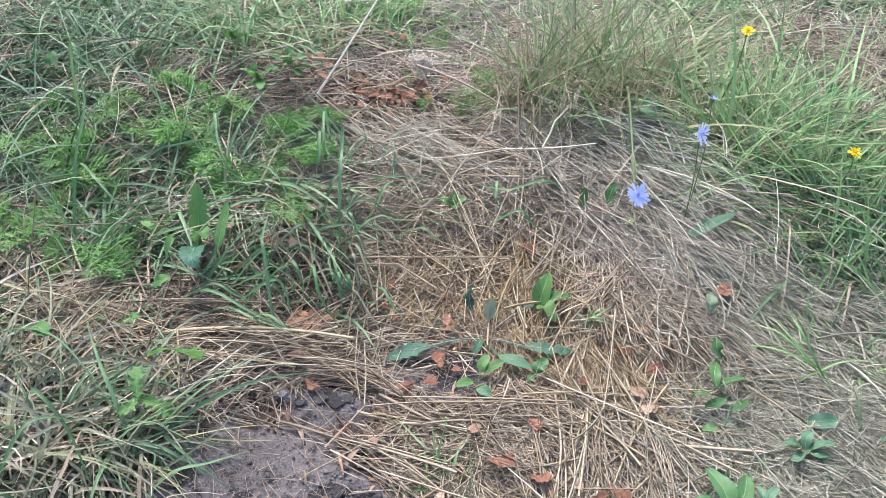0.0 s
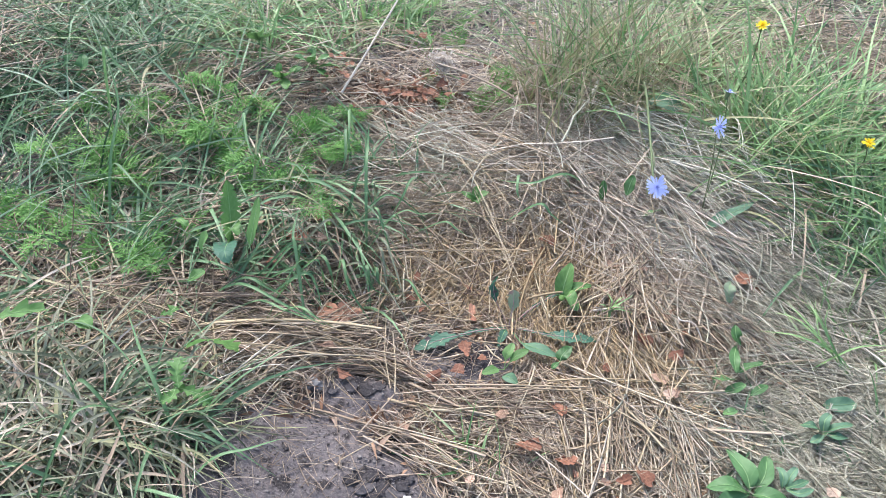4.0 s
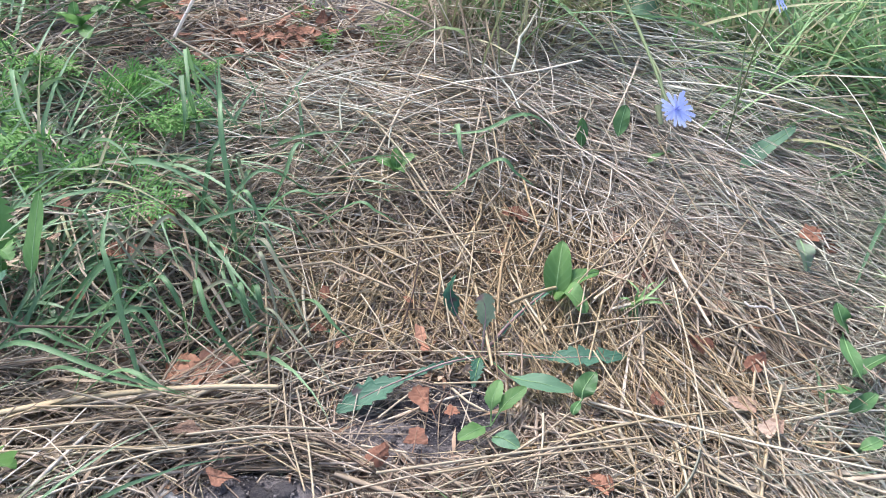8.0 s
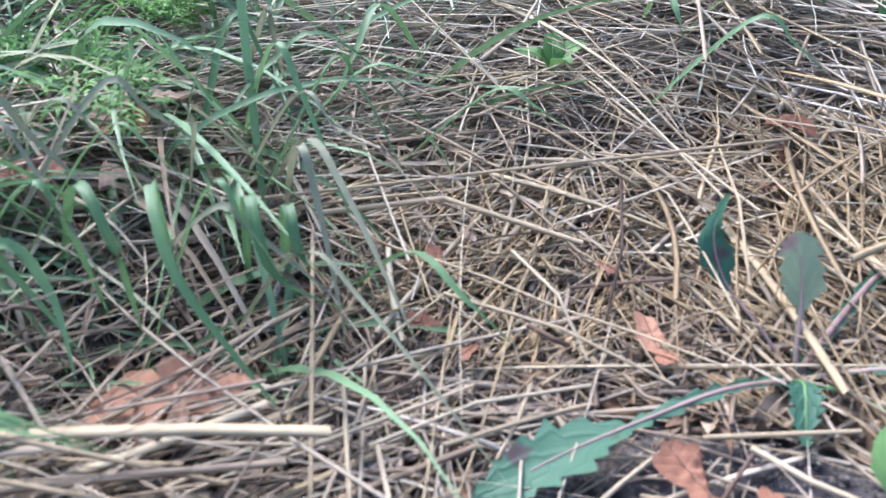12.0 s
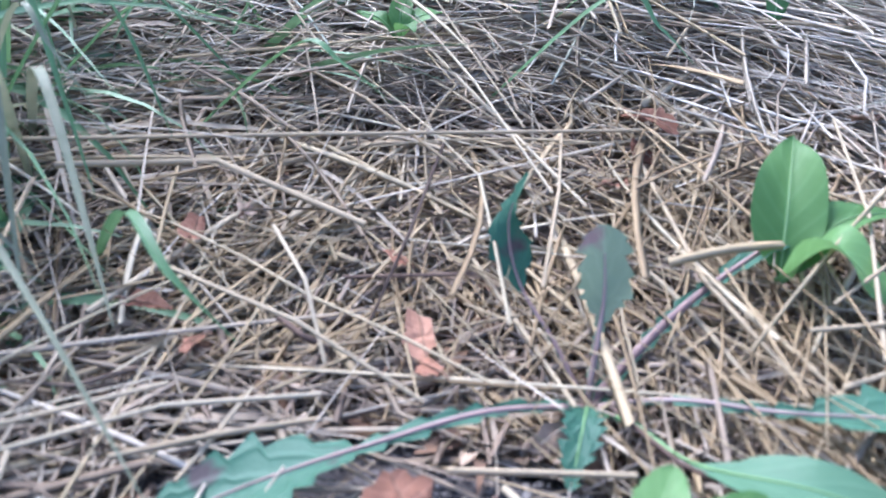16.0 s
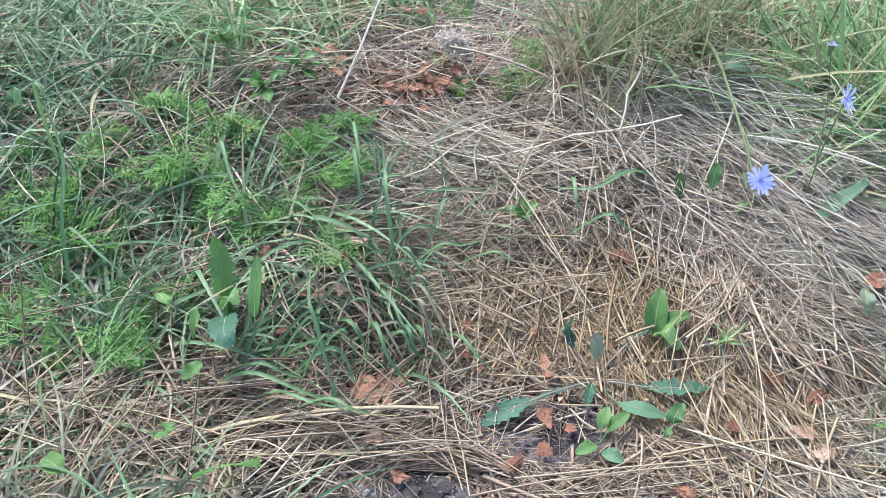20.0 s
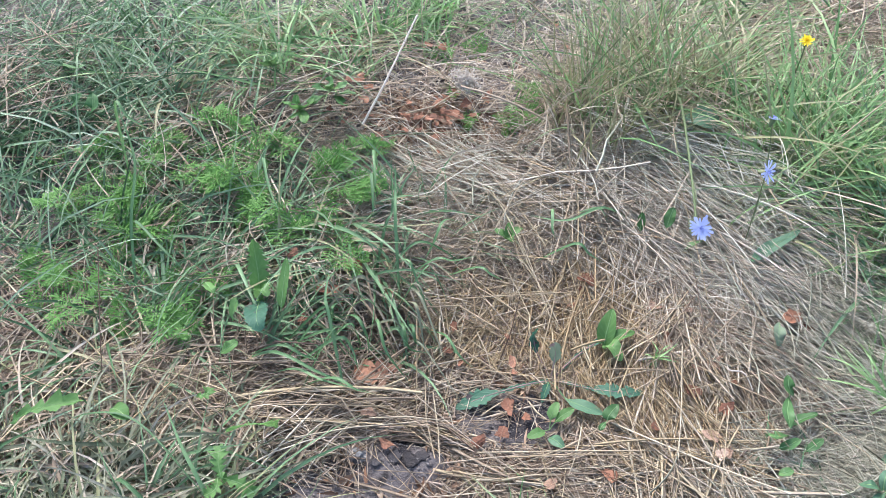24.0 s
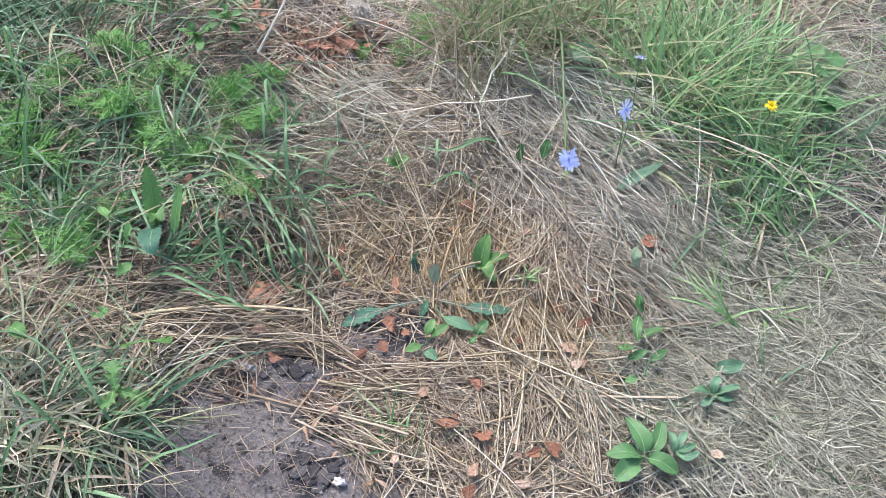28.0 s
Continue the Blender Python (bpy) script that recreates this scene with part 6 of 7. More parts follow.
stalk(0.0025, (-0.092, -0.184, 0.014), (-0.031, -0.180, 0.010), (0.023, -0.144, 0.007))
stalk(0.0025, (-0.013, -0.175, 0.005), (0.024, -0.153, 0.006), (0.068, -0.140, 0.004))
stalk(0.003, (0.013, -0.167, -0.002), (0.039, -0.156, -0.001), (0.067, -0.140, -0.006))
stalk(0.003, (0.061, -0.193, -0.010), (0.076, -0.178, -0.008), (0.093, -0.163, -0.006))
stalk(0.003, (0.108, -0.157, -0.006), (0.133, -0.161, -0.000), (0.160, -0.162, 0.003))
stalk(0.0035, (0.124, -0.162, -0.006), (0.138, -0.182, -0.001), (0.152, -0.192, -0.000))
stalk(0.003, (0.181, 0.010, 0.019), (0.192, -0.075, 0.015), (0.212, -0.120, 0.009))
stalk(0.0025, (0.032, -0.168, -0.008), (0.039, -0.155, -0.003), (0.045, -0.134, -0.001))
stalk(0.002, (0.083, -0.178, -0.014), (0.095, -0.186, -0.008), (0.107, -0.188, -0.011))
stalk(0.0062, (-0.212, 0.272, 0.122), (-0.183, 0.325, 0.168), (-0.150, 0.470, 0.222), mat=M_FLUFF)
stalk(0.0045, (-0.214, 0.280, 0.116), (-0.183, 0.267, 0.105), (-0.146, 0.255, 0.085))
stalk(0.0035, (-0.151, 0.334, 0.106), (-0.104, 0.360, 0.107), (-0.067, 0.404, 0.114))
stalk(0.0015, (-0.043, 0.369, 0.130), (0.019, 0.225, 0.117), (0.064, 0.142, 0.073), (0.128, 0.017, 0.031))
stalk(0.002, (-0.020, -0.405, 0.012), (0.027, -0.358, 0.014), (0.079, -0.302, 0.015))
stalk(0.0028, (0.090, -0.360, 0.013), (0.117, -0.377, 0.013), (0.147, -0.395, 0.011))
stalk(0.0028, (0.057, -0.352, 0.011), (0.100, -0.372, 0.015), (0.134, -0.386, 0.009))
stalk(0.003, (0.018, 0.073, 0.061), (0.041, 0.100, 0.071), (0.109, 0.296, 0.121))
stalk(0.002, (-0.112, 0.290, 0.112), (-0.050, 0.181, 0.085), (0.032, 0.052, 0.049))
stalk(0.002, (0.492, -0.111, 0.034), (0.503, -0.138, 0.037), (0.523, -0.147, 0.021))
stalk(0.002, (0.510, -0.155, 0.019), (0.557, -0.194, 0.022), (0.574, -0.219, 0.017))
stalk(0.003, (0.539, 0.233, 0.198), (0.579, 0.264, 0.224), (0.649, 0.328, 0.251))
stalk(0.003, (0.091, 0.358, 0.133), (0.105, 0.315, 0.115), (0.112, 0.261, 0.092))
stalk(0.0035, (0.161, 0.320, 0.125), (0.167, 0.286, 0.107), (0.176, 0.256, 0.079))
stalk(0.003, (0.217, 0.321, 0.191), (0.268, 0.311, 0.161), (0.323, 0.287, 0.117))
stalk(0.0025, (0.288, 0.332, 0.265), (0.282, 0.315, 0.223), (0.275, 0.313, 0.182))
stalk(0.0028, (-0.206, -0.255, 0.048), (-0.146, -0.244, 0.045), (-0.061, -0.215, 0.018))
stalk(0.0028, (-0.203, -0.232, 0.047), (-0.120, -0.229, 0.045), (-0.050, -0.220, 0.017))
stalk(0.0028, (-0.081, -0.249, 0.036), (-0.031, -0.236, 0.031), (0.032, -0.221, 0.010))
stalk(0.0028, (-0.169, -0.298, 0.044), (-0.096, -0.269, 0.041), (-0.021, -0.232, 0.015))
stalk(0.0028, (-0.161, -0.176, 0.038), (-0.121, -0.211, 0.043), (-0.054, -0.204, 0.016))
stalk(0.0028, (-0.209, -0.278, 0.050), (-0.150, -0.269, 0.047), (-0.081, -0.257, 0.025))
stalk(0.0028, (-0.188, -0.213, 0.045), (-0.124, -0.230, 0.045), (-0.093, -0.258, 0.027))
stalk(0.0022, (0.057, 0.156, 0.051), (0.103, 0.060, 0.037), (0.140, -0.024, 0.020))
stalk(0.0022, (0.134, -0.098, 0.021), (0.141, -0.040, 0.029), (0.146, 0.034, 0.024))
stalk(0.0022, (0.227, -0.100, 0.024), (0.278, -0.062, 0.042), (0.334, -0.006, 0.043))
stalk(0.0022, (0.185, 0.159, 0.050), (0.248, 0.118, 0.050), (0.304, 0.085, 0.040))
stalk(0.0022, (0.019, 0.153, 0.052), (0.099, 0.122, 0.046), (0.171, 0.093, 0.033))
stalk(0.0022, (0.234, -0.127, 0.022), (0.251, -0.055, 0.035), (0.268, 0.038, 0.037))
stalk(0.0022, (0.295, -0.047, 0.041), (0.325, 0.002, 0.054), (0.362, 0.078, 0.045))
stalk(0.0022, (0.327, -0.108, 0.033), (0.373, -0.049, 0.046), (0.429, 0.035, 0.041))
stalk(0.0022, (0.341, -0.135, 0.032), (0.416, -0.103, 0.032), (0.495, -0.067, 0.025))
stalk(0.0022, (0.395, 0.100, 0.053), (0.429, 0.026, 0.051), (0.463, -0.027, 0.033))
stalk(0.0022, (0.283, -0.162, 0.030), (0.303, -0.220, 0.037), (0.323, -0.262, 0.026))
stalk(0.0022, (0.247, -0.145, 0.026), (0.267, -0.220, 0.037), (0.287, -0.272, 0.025))
stalk(0.0022, (0.329, -0.068, 0.038), (0.327, -0.162, 0.035), (0.323, -0.241, 0.026))
stalk(0.0022, (0.389, -0.160, 0.030), (0.379, -0.229, 0.036), (0.375, -0.278, 0.021))
stalk(0.0022, (0.216, -0.113, 0.022), (0.267, -0.112, 0.032), (0.318, -0.103, 0.028))
stalk(0.0022, (0.008, -0.098, 0.018), (0.057, -0.123, 0.018), (0.099, -0.141, 0.005))
stalk(0.0022, (-0.001, 0.085, 0.037), (0.054, 0.032, 0.035), (0.100, -0.009, 0.021))
stalk(0.0022, (0.027, 0.214, 0.069), (0.111, 0.166, 0.056), (0.184, 0.123, 0.036))
stalk(0.0022, (0.093, 0.248, 0.073), (0.163, 0.221, 0.069), (0.226, 0.197, 0.057))
stalk(0.0022, (0.037, -0.071, 0.022), (0.056, -0.105, 0.022), (0.067, -0.129, 0.007))
stalk(0.0022, (0.093, 0.017, 0.023), (0.086, -0.066, 0.020), (0.076, -0.101, 0.002), mat=M_TWIG, name="dead_stem", label="thin dark dead stem lying in straw")
stalk(0.002, (0.062, -0.071, 0.002), (0.112, -0.081, 0.014), mat=M_TWIG, name="dead_stem", label="thin dark dead stem lying in straw")
stalk(0.0022, (-0.504, -0.105, 0.157), (-0.459, -0.218, 0.116), (-0.443, -0.267, 0.084), mat=M_TWIG, name="dead_stem", label="thin dark dead stem lying in straw")
stalk(0.003, (-0.234, -0.170, 0.073), (-0.186, -0.156, 0.059), (-0.150, -0.130, 0.032), mat=M_TWIG, name="dead_stem", label="grey dead stem crossing the grass")
stalk(0.0035, (0.044, -0.097, -0.000), (0.055, -0.108, 0.001), (0.063, -0.106, -0.005), mat=M_TWIG, name="dead_stem", label="short grey stick on soil")
stalk(0.0025, (0.109, -0.185, -0.009), (0.115, -0.179, -0.003), (0.122, -0.169, -0.002), mat=M_TWIG, name="dead_stem", label="thin dark dead stem lying in straw")
stalk(0.0022, (0.155, -0.135, 0.004), (0.171, -0.160, 0.007), (0.194, -0.171, 0.005), mat=M_TWIG, name="dead_stem", label="thin dark dead stem lying in straw")
stalk(0.003, (0.389, -0.094, 0.038), (0.392, -0.102, 0.040), (0.412, -0.099, 0.034), (0.425, -0.115, 0.019), mat=M_FLUFF, name="dead_stem", label="curled bleached white dead stem")

# ---- broad grass blades ----
blade(0.005, (-0.228, -0.186, 0.070), (-0.155, -0.206, 0.061), (-0.090, -0.199, 0.019))
blade(0.0045, (-0.226, -0.175, 0.072), (-0.189, -0.182, 0.065), (-0.160, -0.174, 0.038))
blade(0.0048, (-0.129, -0.116, 0.081), (-0.110, -0.135, 0.064), (-0.114, -0.126, 0.016))
blade(0.0048, (-0.095, -0.122, 0.084), (-0.074, -0.162, 0.068), (-0.044, -0.170, 0.014))
blade(0.0048, (-0.061, -0.117, 0.076), (-0.048, -0.141, 0.055), (-0.024, -0.120, 0.023))
blade(0.0048, (-0.005, -0.098, 0.038), (0.020, -0.127, 0.034), (0.040, -0.129, 0.012))
blade(0.0048, (-0.135, -0.219, 0.074), (-0.099, -0.232, 0.072), (-0.084, -0.205, 0.028))
blade(0.0048, (-0.049, -0.111, 0.068), (-0.040, -0.131, 0.056), (-0.031, -0.118, 0.038))
blade(0.0048, (-0.149, -0.154, 0.075), (-0.129, -0.152, 0.058), (-0.116, -0.173, 0.031))
blade(0.0048, (-0.136, -0.143, 0.090), (-0.123, -0.140, 0.076), (-0.124, -0.129, 0.027))
blade(0.0048, (-0.151, -0.170, 0.099), (-0.134, -0.151, 0.099), (-0.126, -0.129, 0.087))
blade(0.0048, (-0.050, -0.025, 0.089), (-0.036, -0.016, 0.081), (-0.014, -0.029, 0.036))
blade(0.0048, (-0.101, 0.035, 0.124), (-0.109, 0.079, 0.149), (-0.114, 0.112, 0.175))
blade(0.0048, (-0.056, 0.039, 0.086), (-0.089, 0.018, 0.080), (-0.103, -0.015, 0.067))
blade(0.0048, (-0.037, 0.089, 0.089), (-0.048, 0.048, 0.077), (-0.060, 0.029, 0.055))
blade(0.0048, (0.127, 0.139, 0.083), (0.130, 0.104, 0.077), (0.136, 0.102, 0.057))
blade(0.0048, (0.206, 0.152, 0.088), (0.151, 0.113, 0.090), (0.093, 0.135, 0.073))
blade(0.0048, (0.165, 0.077, 0.076), (0.189, 0.070, 0.065), (0.211, 0.073, 0.046))
blade(0.0048, (0.187, 0.149, 0.086), (0.206, 0.141, 0.085), (0.213, 0.143, 0.066))
blade(0.0048, (0.023, 0.023, 0.059), (0.047, 0.014, 0.056), (0.068, 0.021, 0.037))
blade(0.0048, (-0.044, 0.014, 0.074), (-0.011, 0.020, 0.072), (0.019, 0.053, 0.054))
blade(0.0048, (-0.155, -0.147, 0.107), (-0.166, -0.122, 0.124), (-0.170, -0.080, 0.134))
blade(0.0048, (-0.152, 0.106, 0.157), (-0.135, 0.043, 0.147), (-0.146, 0.049, 0.112))
blade(0.0048, (-0.161, 0.160, 0.160), (-0.143, 0.093, 0.152), (-0.151, 0.089, 0.115))
blade(0.0048, (-0.493, -0.033, 0.136), (-0.501, 0.040, 0.200), (-0.550, 0.112, 0.252))
blade(0.0048, (-0.548, 0.107, 0.250), (-0.511, 0.080, 0.245), (-0.468, 0.094, 0.204))
blade(0.0048, (-0.505, -0.009, 0.118), (-0.444, -0.053, 0.116), (-0.398, -0.076, 0.088))
blade(0.0048, (-0.506, 0.053, 0.172), (-0.477, 0.064, 0.160), (-0.443, 0.054, 0.118))
blade(0.0048, (-0.424, 0.014, 0.116), (-0.399, 0.010, 0.127), (-0.395, 0.014, 0.098))
blade(0.0048, (-0.129, 0.069, 0.081), (-0.124, 0.102, 0.092), (-0.141, 0.183, 0.135))
blade(0.0048, (-0.336, 0.127, 0.152), (-0.307, 0.066, 0.141), (-0.284, 0.037, 0.122))
blade(0.0048, (-0.196, -0.201, 0.057), (-0.149, -0.216, 0.060), (-0.100, -0.205, 0.033))
blade(0.0048, (-0.432, -0.339, 0.095), (-0.345, -0.347, 0.113), (-0.231, -0.419, 0.080))
blade(0.0048, (-0.250, -0.398, 0.091), (-0.279, -0.368, 0.110), (-0.317, -0.321, 0.132))
blade(0.0048, (-0.156, -0.463, 0.054), (-0.118, -0.440, 0.055), (-0.087, -0.411, 0.046))
blade(0.0048, (-0.327, -0.426, 0.114), (-0.274, -0.455, 0.093), (-0.235, -0.494, 0.053))
blade(0.0048, (-0.313, -0.496, 0.105), (-0.298, -0.461, 0.114), (-0.266, -0.437, 0.083))
blade(0.0036, (0.597, -0.109, 0.026), (0.549, -0.082, 0.053), (0.518, -0.054, 0.035), mat=M_FRESH, label="fresh green blade of a small tuft")
blade(0.0036, (0.601, -0.108, 0.026), (0.559, -0.100, 0.063), (0.537, -0.062, 0.063), mat=M_FRESH, label="fresh green blade of a small tuft")
blade(0.0036, (0.604, -0.113, 0.027), (0.571, -0.097, 0.073), (0.560, -0.065, 0.072), mat=M_FRESH, label="fresh green blade of a small tuft")
blade(0.0036, (0.604, -0.113, 0.027), (0.549, -0.105, 0.044), (0.503, -0.085, 0.024), mat=M_FRESH, label="fresh green blade of a small tuft")
blade(0.0036, (0.608, -0.112, 0.026), (0.635, -0.107, 0.044), (0.684, -0.090, 0.037), mat=M_FRESH, label="fresh green blade of a small tuft")
blade(0.0036, (0.604, -0.113, 0.027), (0.581, -0.096, 0.063), (0.586, -0.069, 0.081), mat=M_FRESH, label="fresh green blade of a small tuft")
blade(0.0042, (-0.142, -0.059, 0.097), (-0.123, -0.052, 0.084), (-0.095, -0.017, 0.032), mat=M_HAY, label="half-dry grey-green grass blade arching to the ground")
blade(0.0039, (-0.052, -0.076, 0.076), (-0.041, -0.096, 0.065), (-0.029, -0.126, 0.013), mat=M_HAY, label="half-dry grey-green grass blade arching to the ground")
blade(0.0031, (-0.215, -0.049, 0.102), (-0.206, -0.062, 0.092), (-0.199, -0.082, 0.050))
blade(0.0042, (-0.097, 0.054, 0.097), (-0.093, 0.049, 0.088), (-0.097, 0.071, 0.041), mat=M_HAY, label="half-dry grey-green grass blade arching to the ground")
blade(0.0042, (-0.177, -0.121, 0.096), (-0.163, -0.118, 0.084), (-0.153, -0.094, 0.030))
blade(0.0028, (-0.059, -0.048, 0.087), (-0.038, -0.062, 0.078), (-0.013, -0.053, 0.019), mat=M_HAY, label="half-dry grey-green grass blade arching to the ground")
blade(0.0037, (-0.136, -0.012, 0.106), (-0.141, -0.021, 0.099), (-0.169, -0.010, 0.057))
blade(0.0032, (-0.160, -0.075, 0.096), (-0.136, -0.073, 0.082), (-0.101, -0.052, 0.026), mat=M_HAY, label="half-dry grey-green grass blade arching to the ground")
blade(0.0041, (-0.172, -0.136, 0.101), (-0.156, -0.128, 0.087), (-0.143, -0.088, 0.029))
blade(0.0044, (-0.166, -0.137, 0.070), (-0.152, -0.139, 0.058), (-0.132, -0.140, 0.014))
blade(0.0034, (-0.152, 0.016, 0.098), (-0.127, 0.006, 0.080), (-0.078, -0.027, 0.026))
blade(0.0029, (-0.070, -0.136, 0.086), (-0.053, -0.144, 0.077), (-0.036, -0.127, 0.013))
blade(0.0036, (-0.087, -0.097, 0.058), (-0.067, -0.102, 0.050), (-0.034, -0.104, 0.016), mat=M_HAY, label="half-dry grey-green grass blade arching to the ground")
blade(0.003, (-0.161, -0.130, 0.098), (-0.159, -0.131, 0.088), (-0.178, -0.107, 0.036))
blade(0.0044, (-0.059, -0.041, 0.064), (-0.036, -0.072, 0.056), (0.000, -0.127, 0.012), mat=M_HAY, label="half-dry grey-green grass blade arching to the ground")
blade(0.0033, (-0.096, -0.063, 0.088), (-0.098, -0.068, 0.080), (-0.119, -0.047, 0.031), mat=M_HAY, label="half-dry grey-green grass blade arching to the ground")
blade(0.0037, (-0.076, -0.013, 0.099), (-0.059, -0.032, 0.084), (-0.035, -0.058, 0.021))
blade(0.0032, (-0.179, -0.099, 0.081), (-0.174, -0.105, 0.072), (-0.174, -0.110, 0.035), mat=M_HAY, label="half-dry grey-green grass blade arching to the ground")
blade(0.0026, (-0.125, -0.096, 0.093), (-0.100, -0.097, 0.080), (-0.064, -0.080, 0.019))
blade(0.0028, (-0.204, -0.067, 0.103), (-0.192, -0.071, 0.092), (-0.180, -0.065, 0.047), mat=M_HAY, label="half-dry grey-green grass blade arching to the ground")
blade(0.0028, (-0.189, -0.070, 0.090), (-0.166, -0.083, 0.072), (-0.123, -0.118, 0.014), mat=M_HAY, label="half-dry grey-green grass blade arching to the ground")
blade(0.0027, (-0.115, 0.056, 0.095), (-0.098, 0.038, 0.081), (-0.069, -0.000, 0.032))
blade(0.0032, (-0.043, -0.128, 0.056), (-0.013, -0.150, 0.047), (0.037, -0.193, 0.006), mat=M_HAY, label="half-dry grey-green grass blade arching to the ground")
blade(0.0041, (-0.164, -0.105, 0.086), (-0.163, -0.118, 0.076), (-0.173, -0.135, 0.030))
blade(0.0036, (-0.189, -0.070, 0.096), (-0.170, -0.071, 0.082), (-0.139, -0.070, 0.033), mat=M_HAY, label="half-dry grey-green grass blade arching to the ground")
blade(0.0035, (0.292, -0.081, 0.022), (0.305, -0.083, 0.036), (0.326, -0.060, 0.038), mat=M_FRESH, label="small fresh green grass sprig in straw")
blade(0.0035, (0.291, -0.082, 0.022), (0.300, -0.087, 0.035), (0.317, -0.086, 0.033), mat=M_FRESH, label="small fresh green grass sprig in straw")
blade(0.0035, (0.295, -0.081, 0.022), (0.295, -0.078, 0.036), (0.287, -0.063, 0.037), mat=M_FRESH, label="small fresh green grass sprig in straw")
blade(0.0035, (0.297, -0.082, 0.022), (0.307, -0.091, 0.034), (0.325, -0.093, 0.033), mat=M_FRESH, label="small fresh green grass sprig in straw")
blade(0.0035, (0.293, -0.082, 0.022), (0.284, -0.088, 0.035), (0.277, -0.084, 0.032), mat=M_FRESH, label="small fresh green grass sprig in straw")
blade(0.0035, (0.296, -0.081, 0.022), (0.304, -0.075, 0.037), (0.314, -0.065, 0.036), mat=M_FRESH, label="small fresh green grass sprig in straw")

# ---- fallen leaves ----
fallen_leaf(0.188, 0.059, 0.035, -51, 0.017, "oak")
fallen_leaf(0.172, 0.012, 0.016, 42, 0.010, "oak")
fallen_leaf(0.291, 0.055, 0.026, -142, 0.013, "tan")
fallen_leaf(0.288, 0.012, 0.025, 173, 0.010, "tan")
fallen_leaf(0.095, -0.102, 0.019, 104, 0.010, "oak")
fallen_leaf(0.099, -0.178, 0.028, 123, 0.017, "oak")
fallen_leaf(0.095, -0.229, 0.027, 86, 0.017, "oak")
fallen_leaf(0.066, -0.245, 0.022, 48, 0.017, "oak")
fallen_leaf(-0.108, -0.153, 0.060, 114, 0.025, "oak")
fallen_leaf(-0.085, -0.147, 0.043, 62, 0.023, "oak")
fallen_leaf(-0.127, -0.148, 0.035, 147, 0.017, "oak")
fallen_leaf(-0.091, -0.171, 0.034, 164, 0.017, "tan")
fallen_leaf(-0.168, 0.006, 0.032, -27, 0.017, "oak")
fallen_leaf(-0.198, -0.043, 0.032, -164, 0.017, "oak")
fallen_leaf(-0.154, 0.040, 0.030, -6, 0.017, "tan")
fallen_leaf(0.390, -0.147, 0.022, 31, 0.013, "oak")
fallen_leaf(0.375, -0.077, 0.020, -143, 0.010, "tan")
fallen_leaf(0.296, -0.188, 0.017, -59, 0.010, "oak")
fallen_leaf(0.237, -0.271, 0.021, -34, 0.013, "oak")
fallen_leaf(-0.058, -0.268, 0.021, 179, 0.010, "oak")
fallen_leaf(0.490, 0.018, 0.038, -121, 0.017, "oak")
fallen_leaf(0.513, 0.015, 0.025, 41, 0.010, "oak")
fallen_leaf(0.342, 0.004, 0.019, -61, 0.013, "tan")
fallen_leaf(-0.003, -0.097, 0.016, -7, 0.010, "oak")
fallen_leaf(-0.260, 0.001, 0.025, 121, 0.017, "oak")
fallen_leaf(-0.220, -0.100, 0.024, 107, 0.017, "oak")
fallen_leaf(-0.088, -0.231, 0.021, 4, 0.017, "tan")
fallen_leaf(0.312, -0.046, 0.019, -65, 0.010, "oak")
fallen_leaf(0.124, -0.192, 0.017, 83, 0.013, "oak")
fallen_leaf(0.402, -0.100, 0.016, 4, 0.010, "oak")
fallen_leaf(0.244, -0.268, 0.026, 0, 0.010, "oak")
fallen_leaf(0.250, -0.404, 0.031, -83, 0.017, "tan")
fallen_leaf(0.204, -0.335, 0.034, -6, 0.017, "oak")
fallen_leaf(0.166, -0.294, 0.020, 70, 0.013, "tan")
fallen_leaf(0.314, -0.410, 0.024, 25, 0.010, "tan")
fallen_leaf(0.256, -0.349, 0.030, 147, 0.017, "oak")
fallen_leaf(0.352, -0.355, 0.024, -48, 0.010, "oak")
fallen_leaf(0.144, -0.401, 0.017, -99, 0.013, "tan")
fallen_leaf(0.245, -0.432, 0.024, -89, 0.010, "oak")
fallen_leaf(0.369, -0.192, 0.024, 163, 0.010, "tan")
fallen_leaf(0.326, -0.368, 0.020, -146, 0.013, "oak")
fallen_leaf(0.356, -0.084, 0.023, 29, 0.010, "tan")
fallen_leaf(0.185, 0.041, 0.018, 90, 0.010, "oak")
fallen_leaf(0.098, -0.118, 0.015, 132, 0.013, "oak")
fallen_leaf(0.081, -0.059, 0.011, 151, 0.010, "oak")
fallen_leaf(0.015, -0.032, 0.011, 85, 0.010, "tan")
fallen_leaf(0.000, -0.054, 0.017, 92, 0.013, "oak")
fallen_leaf(0.018, -0.115, 0.011, -129, 0.010, "oak")
fallen_leaf(-0.104, 0.365, 0.015, 120, 0.008, "oak")
fallen_leaf(-0.057, 0.367, 0.021, -57, 0.017, "oak")
fallen_leaf(-0.109, 0.393, 0.017, -54, 0.010, "oak")
fallen_leaf(-0.092, 0.354, 0.013, 97, 0.019, "oak")
fallen_leaf(-0.077, 0.441, 0.020, -179, 0.009, "oak")
fallen_leaf(-0.122, 0.320, 0.019, -32, 0.018, "oak")
fallen_leaf(-0.093, 0.380, 0.017, 117, 0.015, "oak")
fallen_leaf(-0.140, 0.366, 0.016, -100, 0.007, "oak")
fallen_leaf(-0.022, 0.429, 0.017, -45, 0.010, "oak")
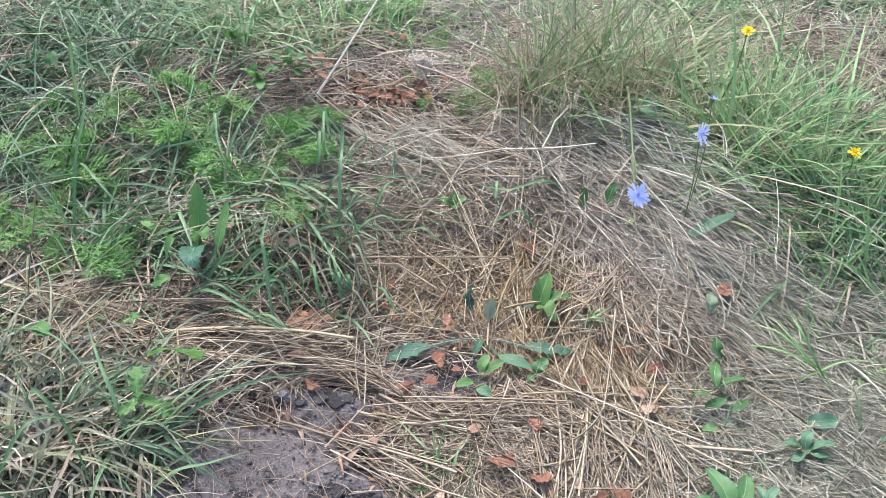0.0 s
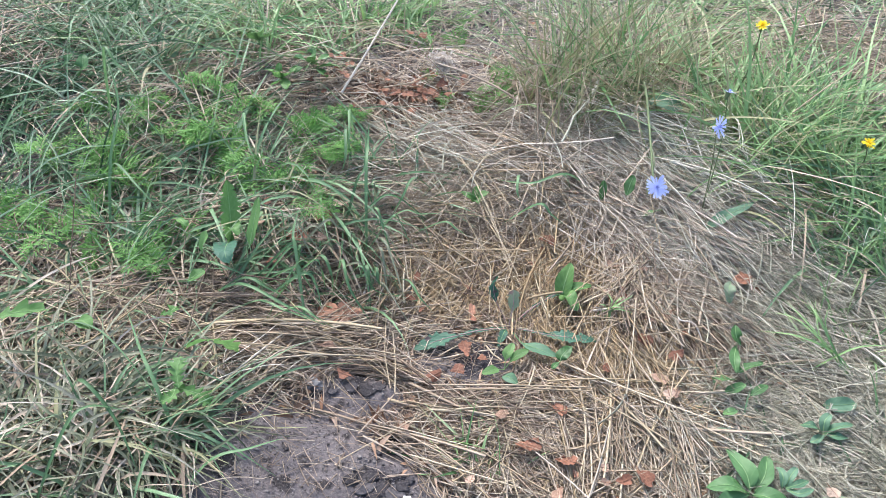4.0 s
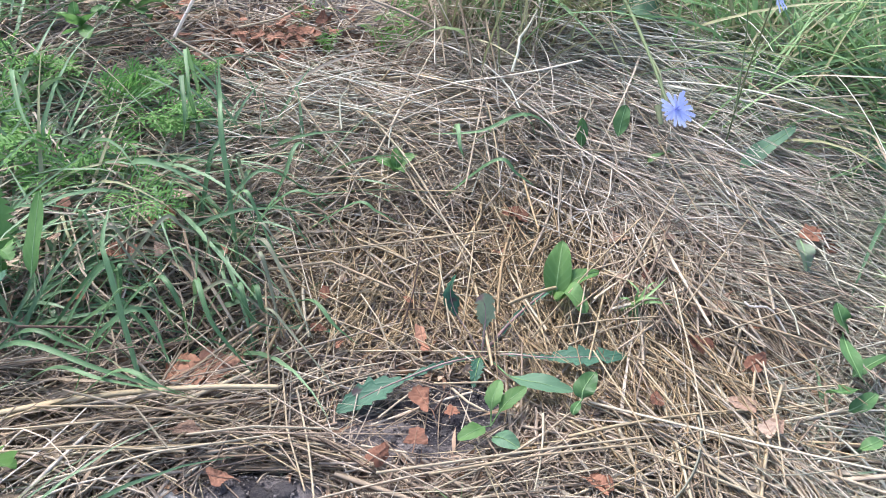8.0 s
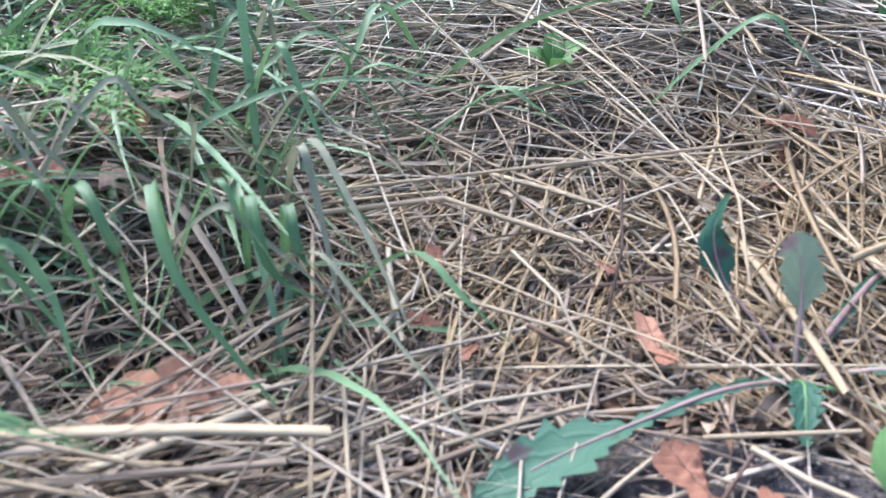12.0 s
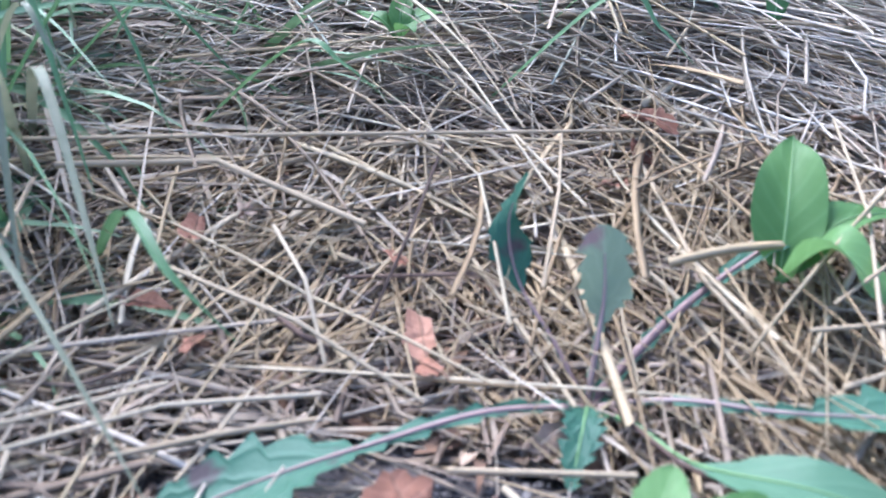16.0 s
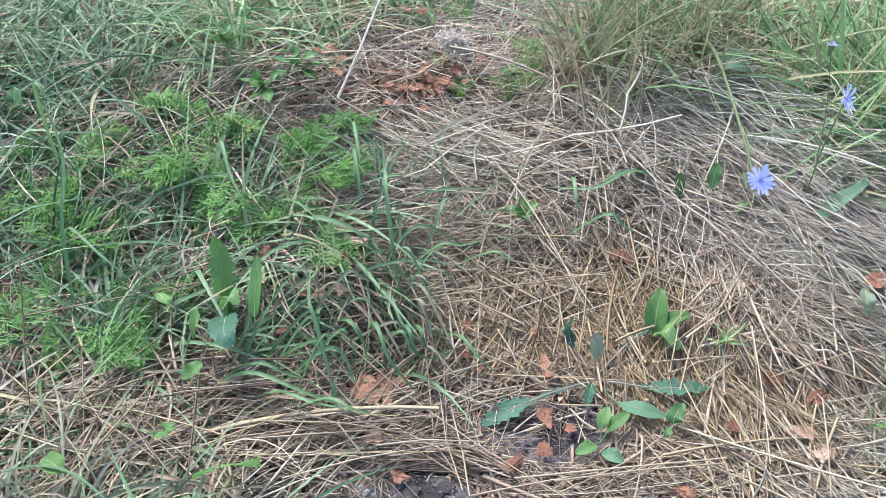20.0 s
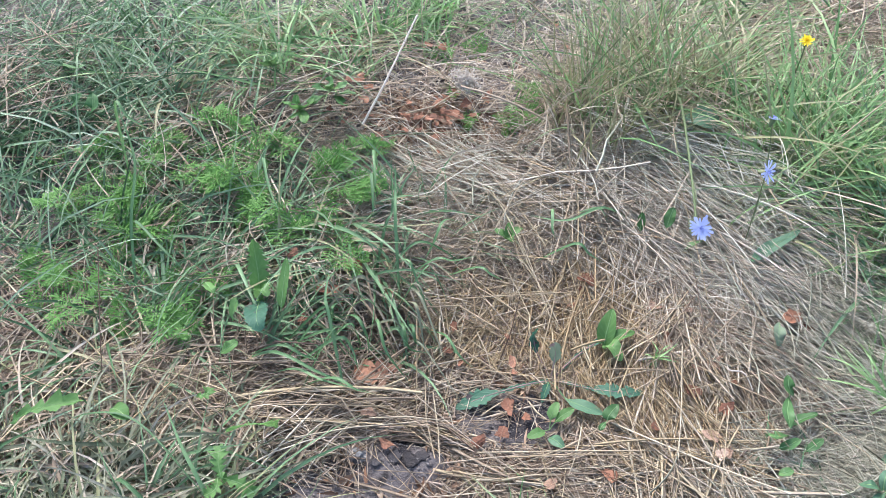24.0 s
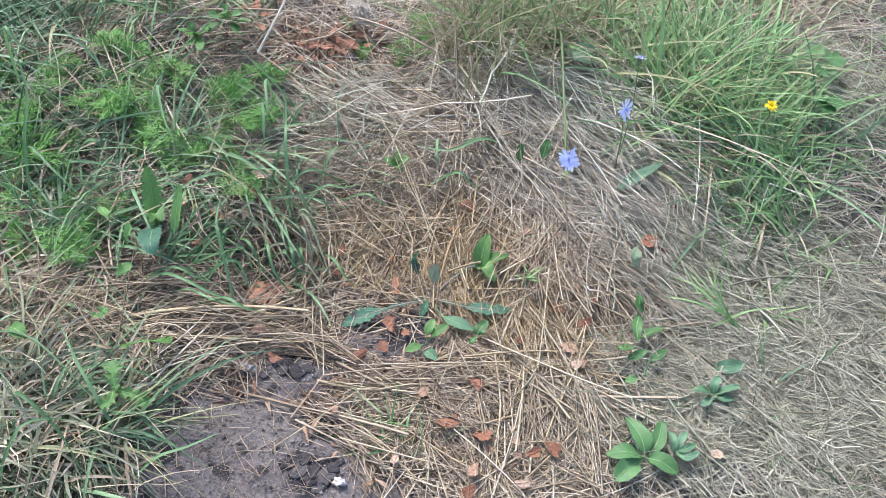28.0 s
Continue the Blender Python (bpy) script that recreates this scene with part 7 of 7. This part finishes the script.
fallen_leaf(-0.055, 0.399, 0.021, 76, 0.018, "oak")
fallen_leaf(-0.158, 0.352, 0.017, -142, 0.012, "oak")
fallen_leaf(-0.082, 0.366, 0.020, -131, 0.007, "oak")
fallen_leaf(-0.037, 0.376, 0.014, 4, 0.013, "oak")
fallen_leaf(-0.151, 0.353, 0.022, 123, 0.009, "oak")
fallen_leaf(-0.134, 0.354, 0.018, 64, 0.010, "oak")
fallen_leaf(-0.148, 0.316, 0.014, 114, 0.014, "oak")
fallen_leaf(-0.092, 0.389, 0.011, -90, 0.009, "oak")
fallen_leaf(-0.111, 0.414, 0.014, -59, 0.011, "oak")
fallen_leaf(-0.076, 0.347, 0.011, -39, 0.016, "oak")
fallen_leaf(-0.017, 0.441, 0.020, 97, 0.019, "oak")
fallen_leaf(-0.065, 0.375, 0.022, 76, 0.017, "oak")
fallen_leaf(-0.194, 0.294, 0.017, 72, 0.017, "oak")
fallen_leaf(-0.114, 0.357, 0.015, 114, 0.008, "oak")
fallen_leaf(-0.188, 0.300, 0.014, 66, 0.006, "oak")
fallen_leaf(-0.078, 0.378, 0.020, -3, 0.011, "oak")
fallen_leaf(-0.111, 0.358, 0.022, -153, 0.012, "oak")
fallen_leaf(-0.102, 0.369, 0.011, -153, 0.008, "oak")
fallen_leaf(-0.123, 0.378, 0.011, 116, 0.013, "oak")
fallen_leaf(-0.084, 0.279, 0.011, -69, 0.013, "oak")
fallen_leaf(-0.106, 0.400, 0.022, 77, 0.013, "oak")
fallen_leaf(-0.098, 0.345, 0.011, -95, 0.012, "oak")
fallen_leaf(-0.093, 0.316, 0.020, 44, 0.013, "oak")
fallen_leaf(-0.070, 0.384, 0.014, -65, 0.009, "oak")
fallen_leaf(-0.085, 0.329, 0.012, 68, 0.007, "oak")
fallen_leaf(-0.053, 0.405, 0.022, -137, 0.012, "oak")
fallen_leaf(-0.052, 0.407, 0.020, -155, 0.016, "oak")
fallen_leaf(-0.127, 0.355, 0.013, -111, 0.018, "oak")
fallen_leaf(-0.024, 0.440, 0.015, -110, 0.015, "oak")
fallen_leaf(-0.095, 0.417, 0.020, 149, 0.013, "oak")
fallen_leaf(-0.155, 0.378, 0.014, -62, 0.019, "oak")
fallen_leaf(-0.105, -0.023, 0.020, -60, 0.028, "oak")
fallen_leaf(-0.160, -0.035, 0.026, -137, 0.022, "tan")
fallen_leaf(-0.255, -0.044, 0.021, 69, 0.026, "tan")
fallen_leaf(-0.174, 0.007, 0.029, 81, 0.021, "tan")
fallen_leaf(-0.190, -0.048, 0.031, 180, 0.023, "oak")
fallen_leaf(-0.254, 0.304, 0.022, -93, 0.023, "oak")
fallen_leaf(-0.269, 0.393, 0.017, -45, 0.028, "oak")
fallen_leaf(-0.287, 0.321, 0.017, 92, 0.027, "oak")
fallen_leaf(-0.257, 0.433, 0.019, 91, 0.013, "oak")
fallen_leaf(-0.256, 0.413, 0.020, 16, 0.013, "oak")
fallen_leaf(-0.234, 0.370, 0.021, -52, 0.014, "oak")
fallen_leaf(-0.234, 0.400, 0.019, 11, 0.017, "oak")
fallen_leaf(-0.252, 0.364, 0.018, 123, 0.029, "oak")
fallen_leaf(-0.218, 0.329, 0.017, 14, 0.016, "oak")
fallen_leaf(-0.237, 0.360, 0.022, -22, 0.027, "oak")
fallen_leaf(0.346, -0.127, 0.024, 2, 0.012, "oak")
fallen_leaf(0.430, -0.460, 0.016, 9, 0.012, "oak")
fallen_leaf(0.289, -0.052, 0.018, 104, 0.012, "tan")
fallen_leaf(0.047, -0.340, 0.017, -73, 0.012, "tan")
fallen_leaf(0.218, -0.456, 0.013, 124, 0.012, "tan")
fallen_leaf(0.303, -0.372, 0.013, 178, 0.012, "tan")
fallen_leaf(0.304, -0.351, 0.017, 7, 0.012, "tan")
fallen_leaf(0.380, -0.223, 0.020, -74, 0.012, "tan")
fallen_leaf(0.267, -0.364, 0.011, 115, 0.012, "oak")
fallen_leaf(0.389, -0.216, 0.018, -102, 0.012, "tan")
fallen_leaf(0.195, -0.339, 0.011, -56, 0.012, "tan")
fallen_leaf(0.571, -0.332, 0.019, -58, 0.012, "tan")
fallen_leaf(-0.342, 0.553, 0.015, 76, 0.020, "oak")
fallen_leaf(-0.152, 0.555, 0.022, -67, 0.020, "oak")
fallen_leaf(0.225, 0.814, 0.017, 75, 0.020, "oak")
fallen_leaf(-0.125, 0.560, 0.022, 137, 0.020, "oak")
fallen_leaf(0.114, 0.610, 0.020, -63, 0.020, "oak")
fallen_leaf(-0.808, 0.438, 0.017, 150, 0.020, "oak")
fallen_leaf(-0.303, 0.535, 0.015, 105, 0.020, "oak")
fallen_leaf(0.086, 0.689, 0.016, 101, 0.020, "oak")
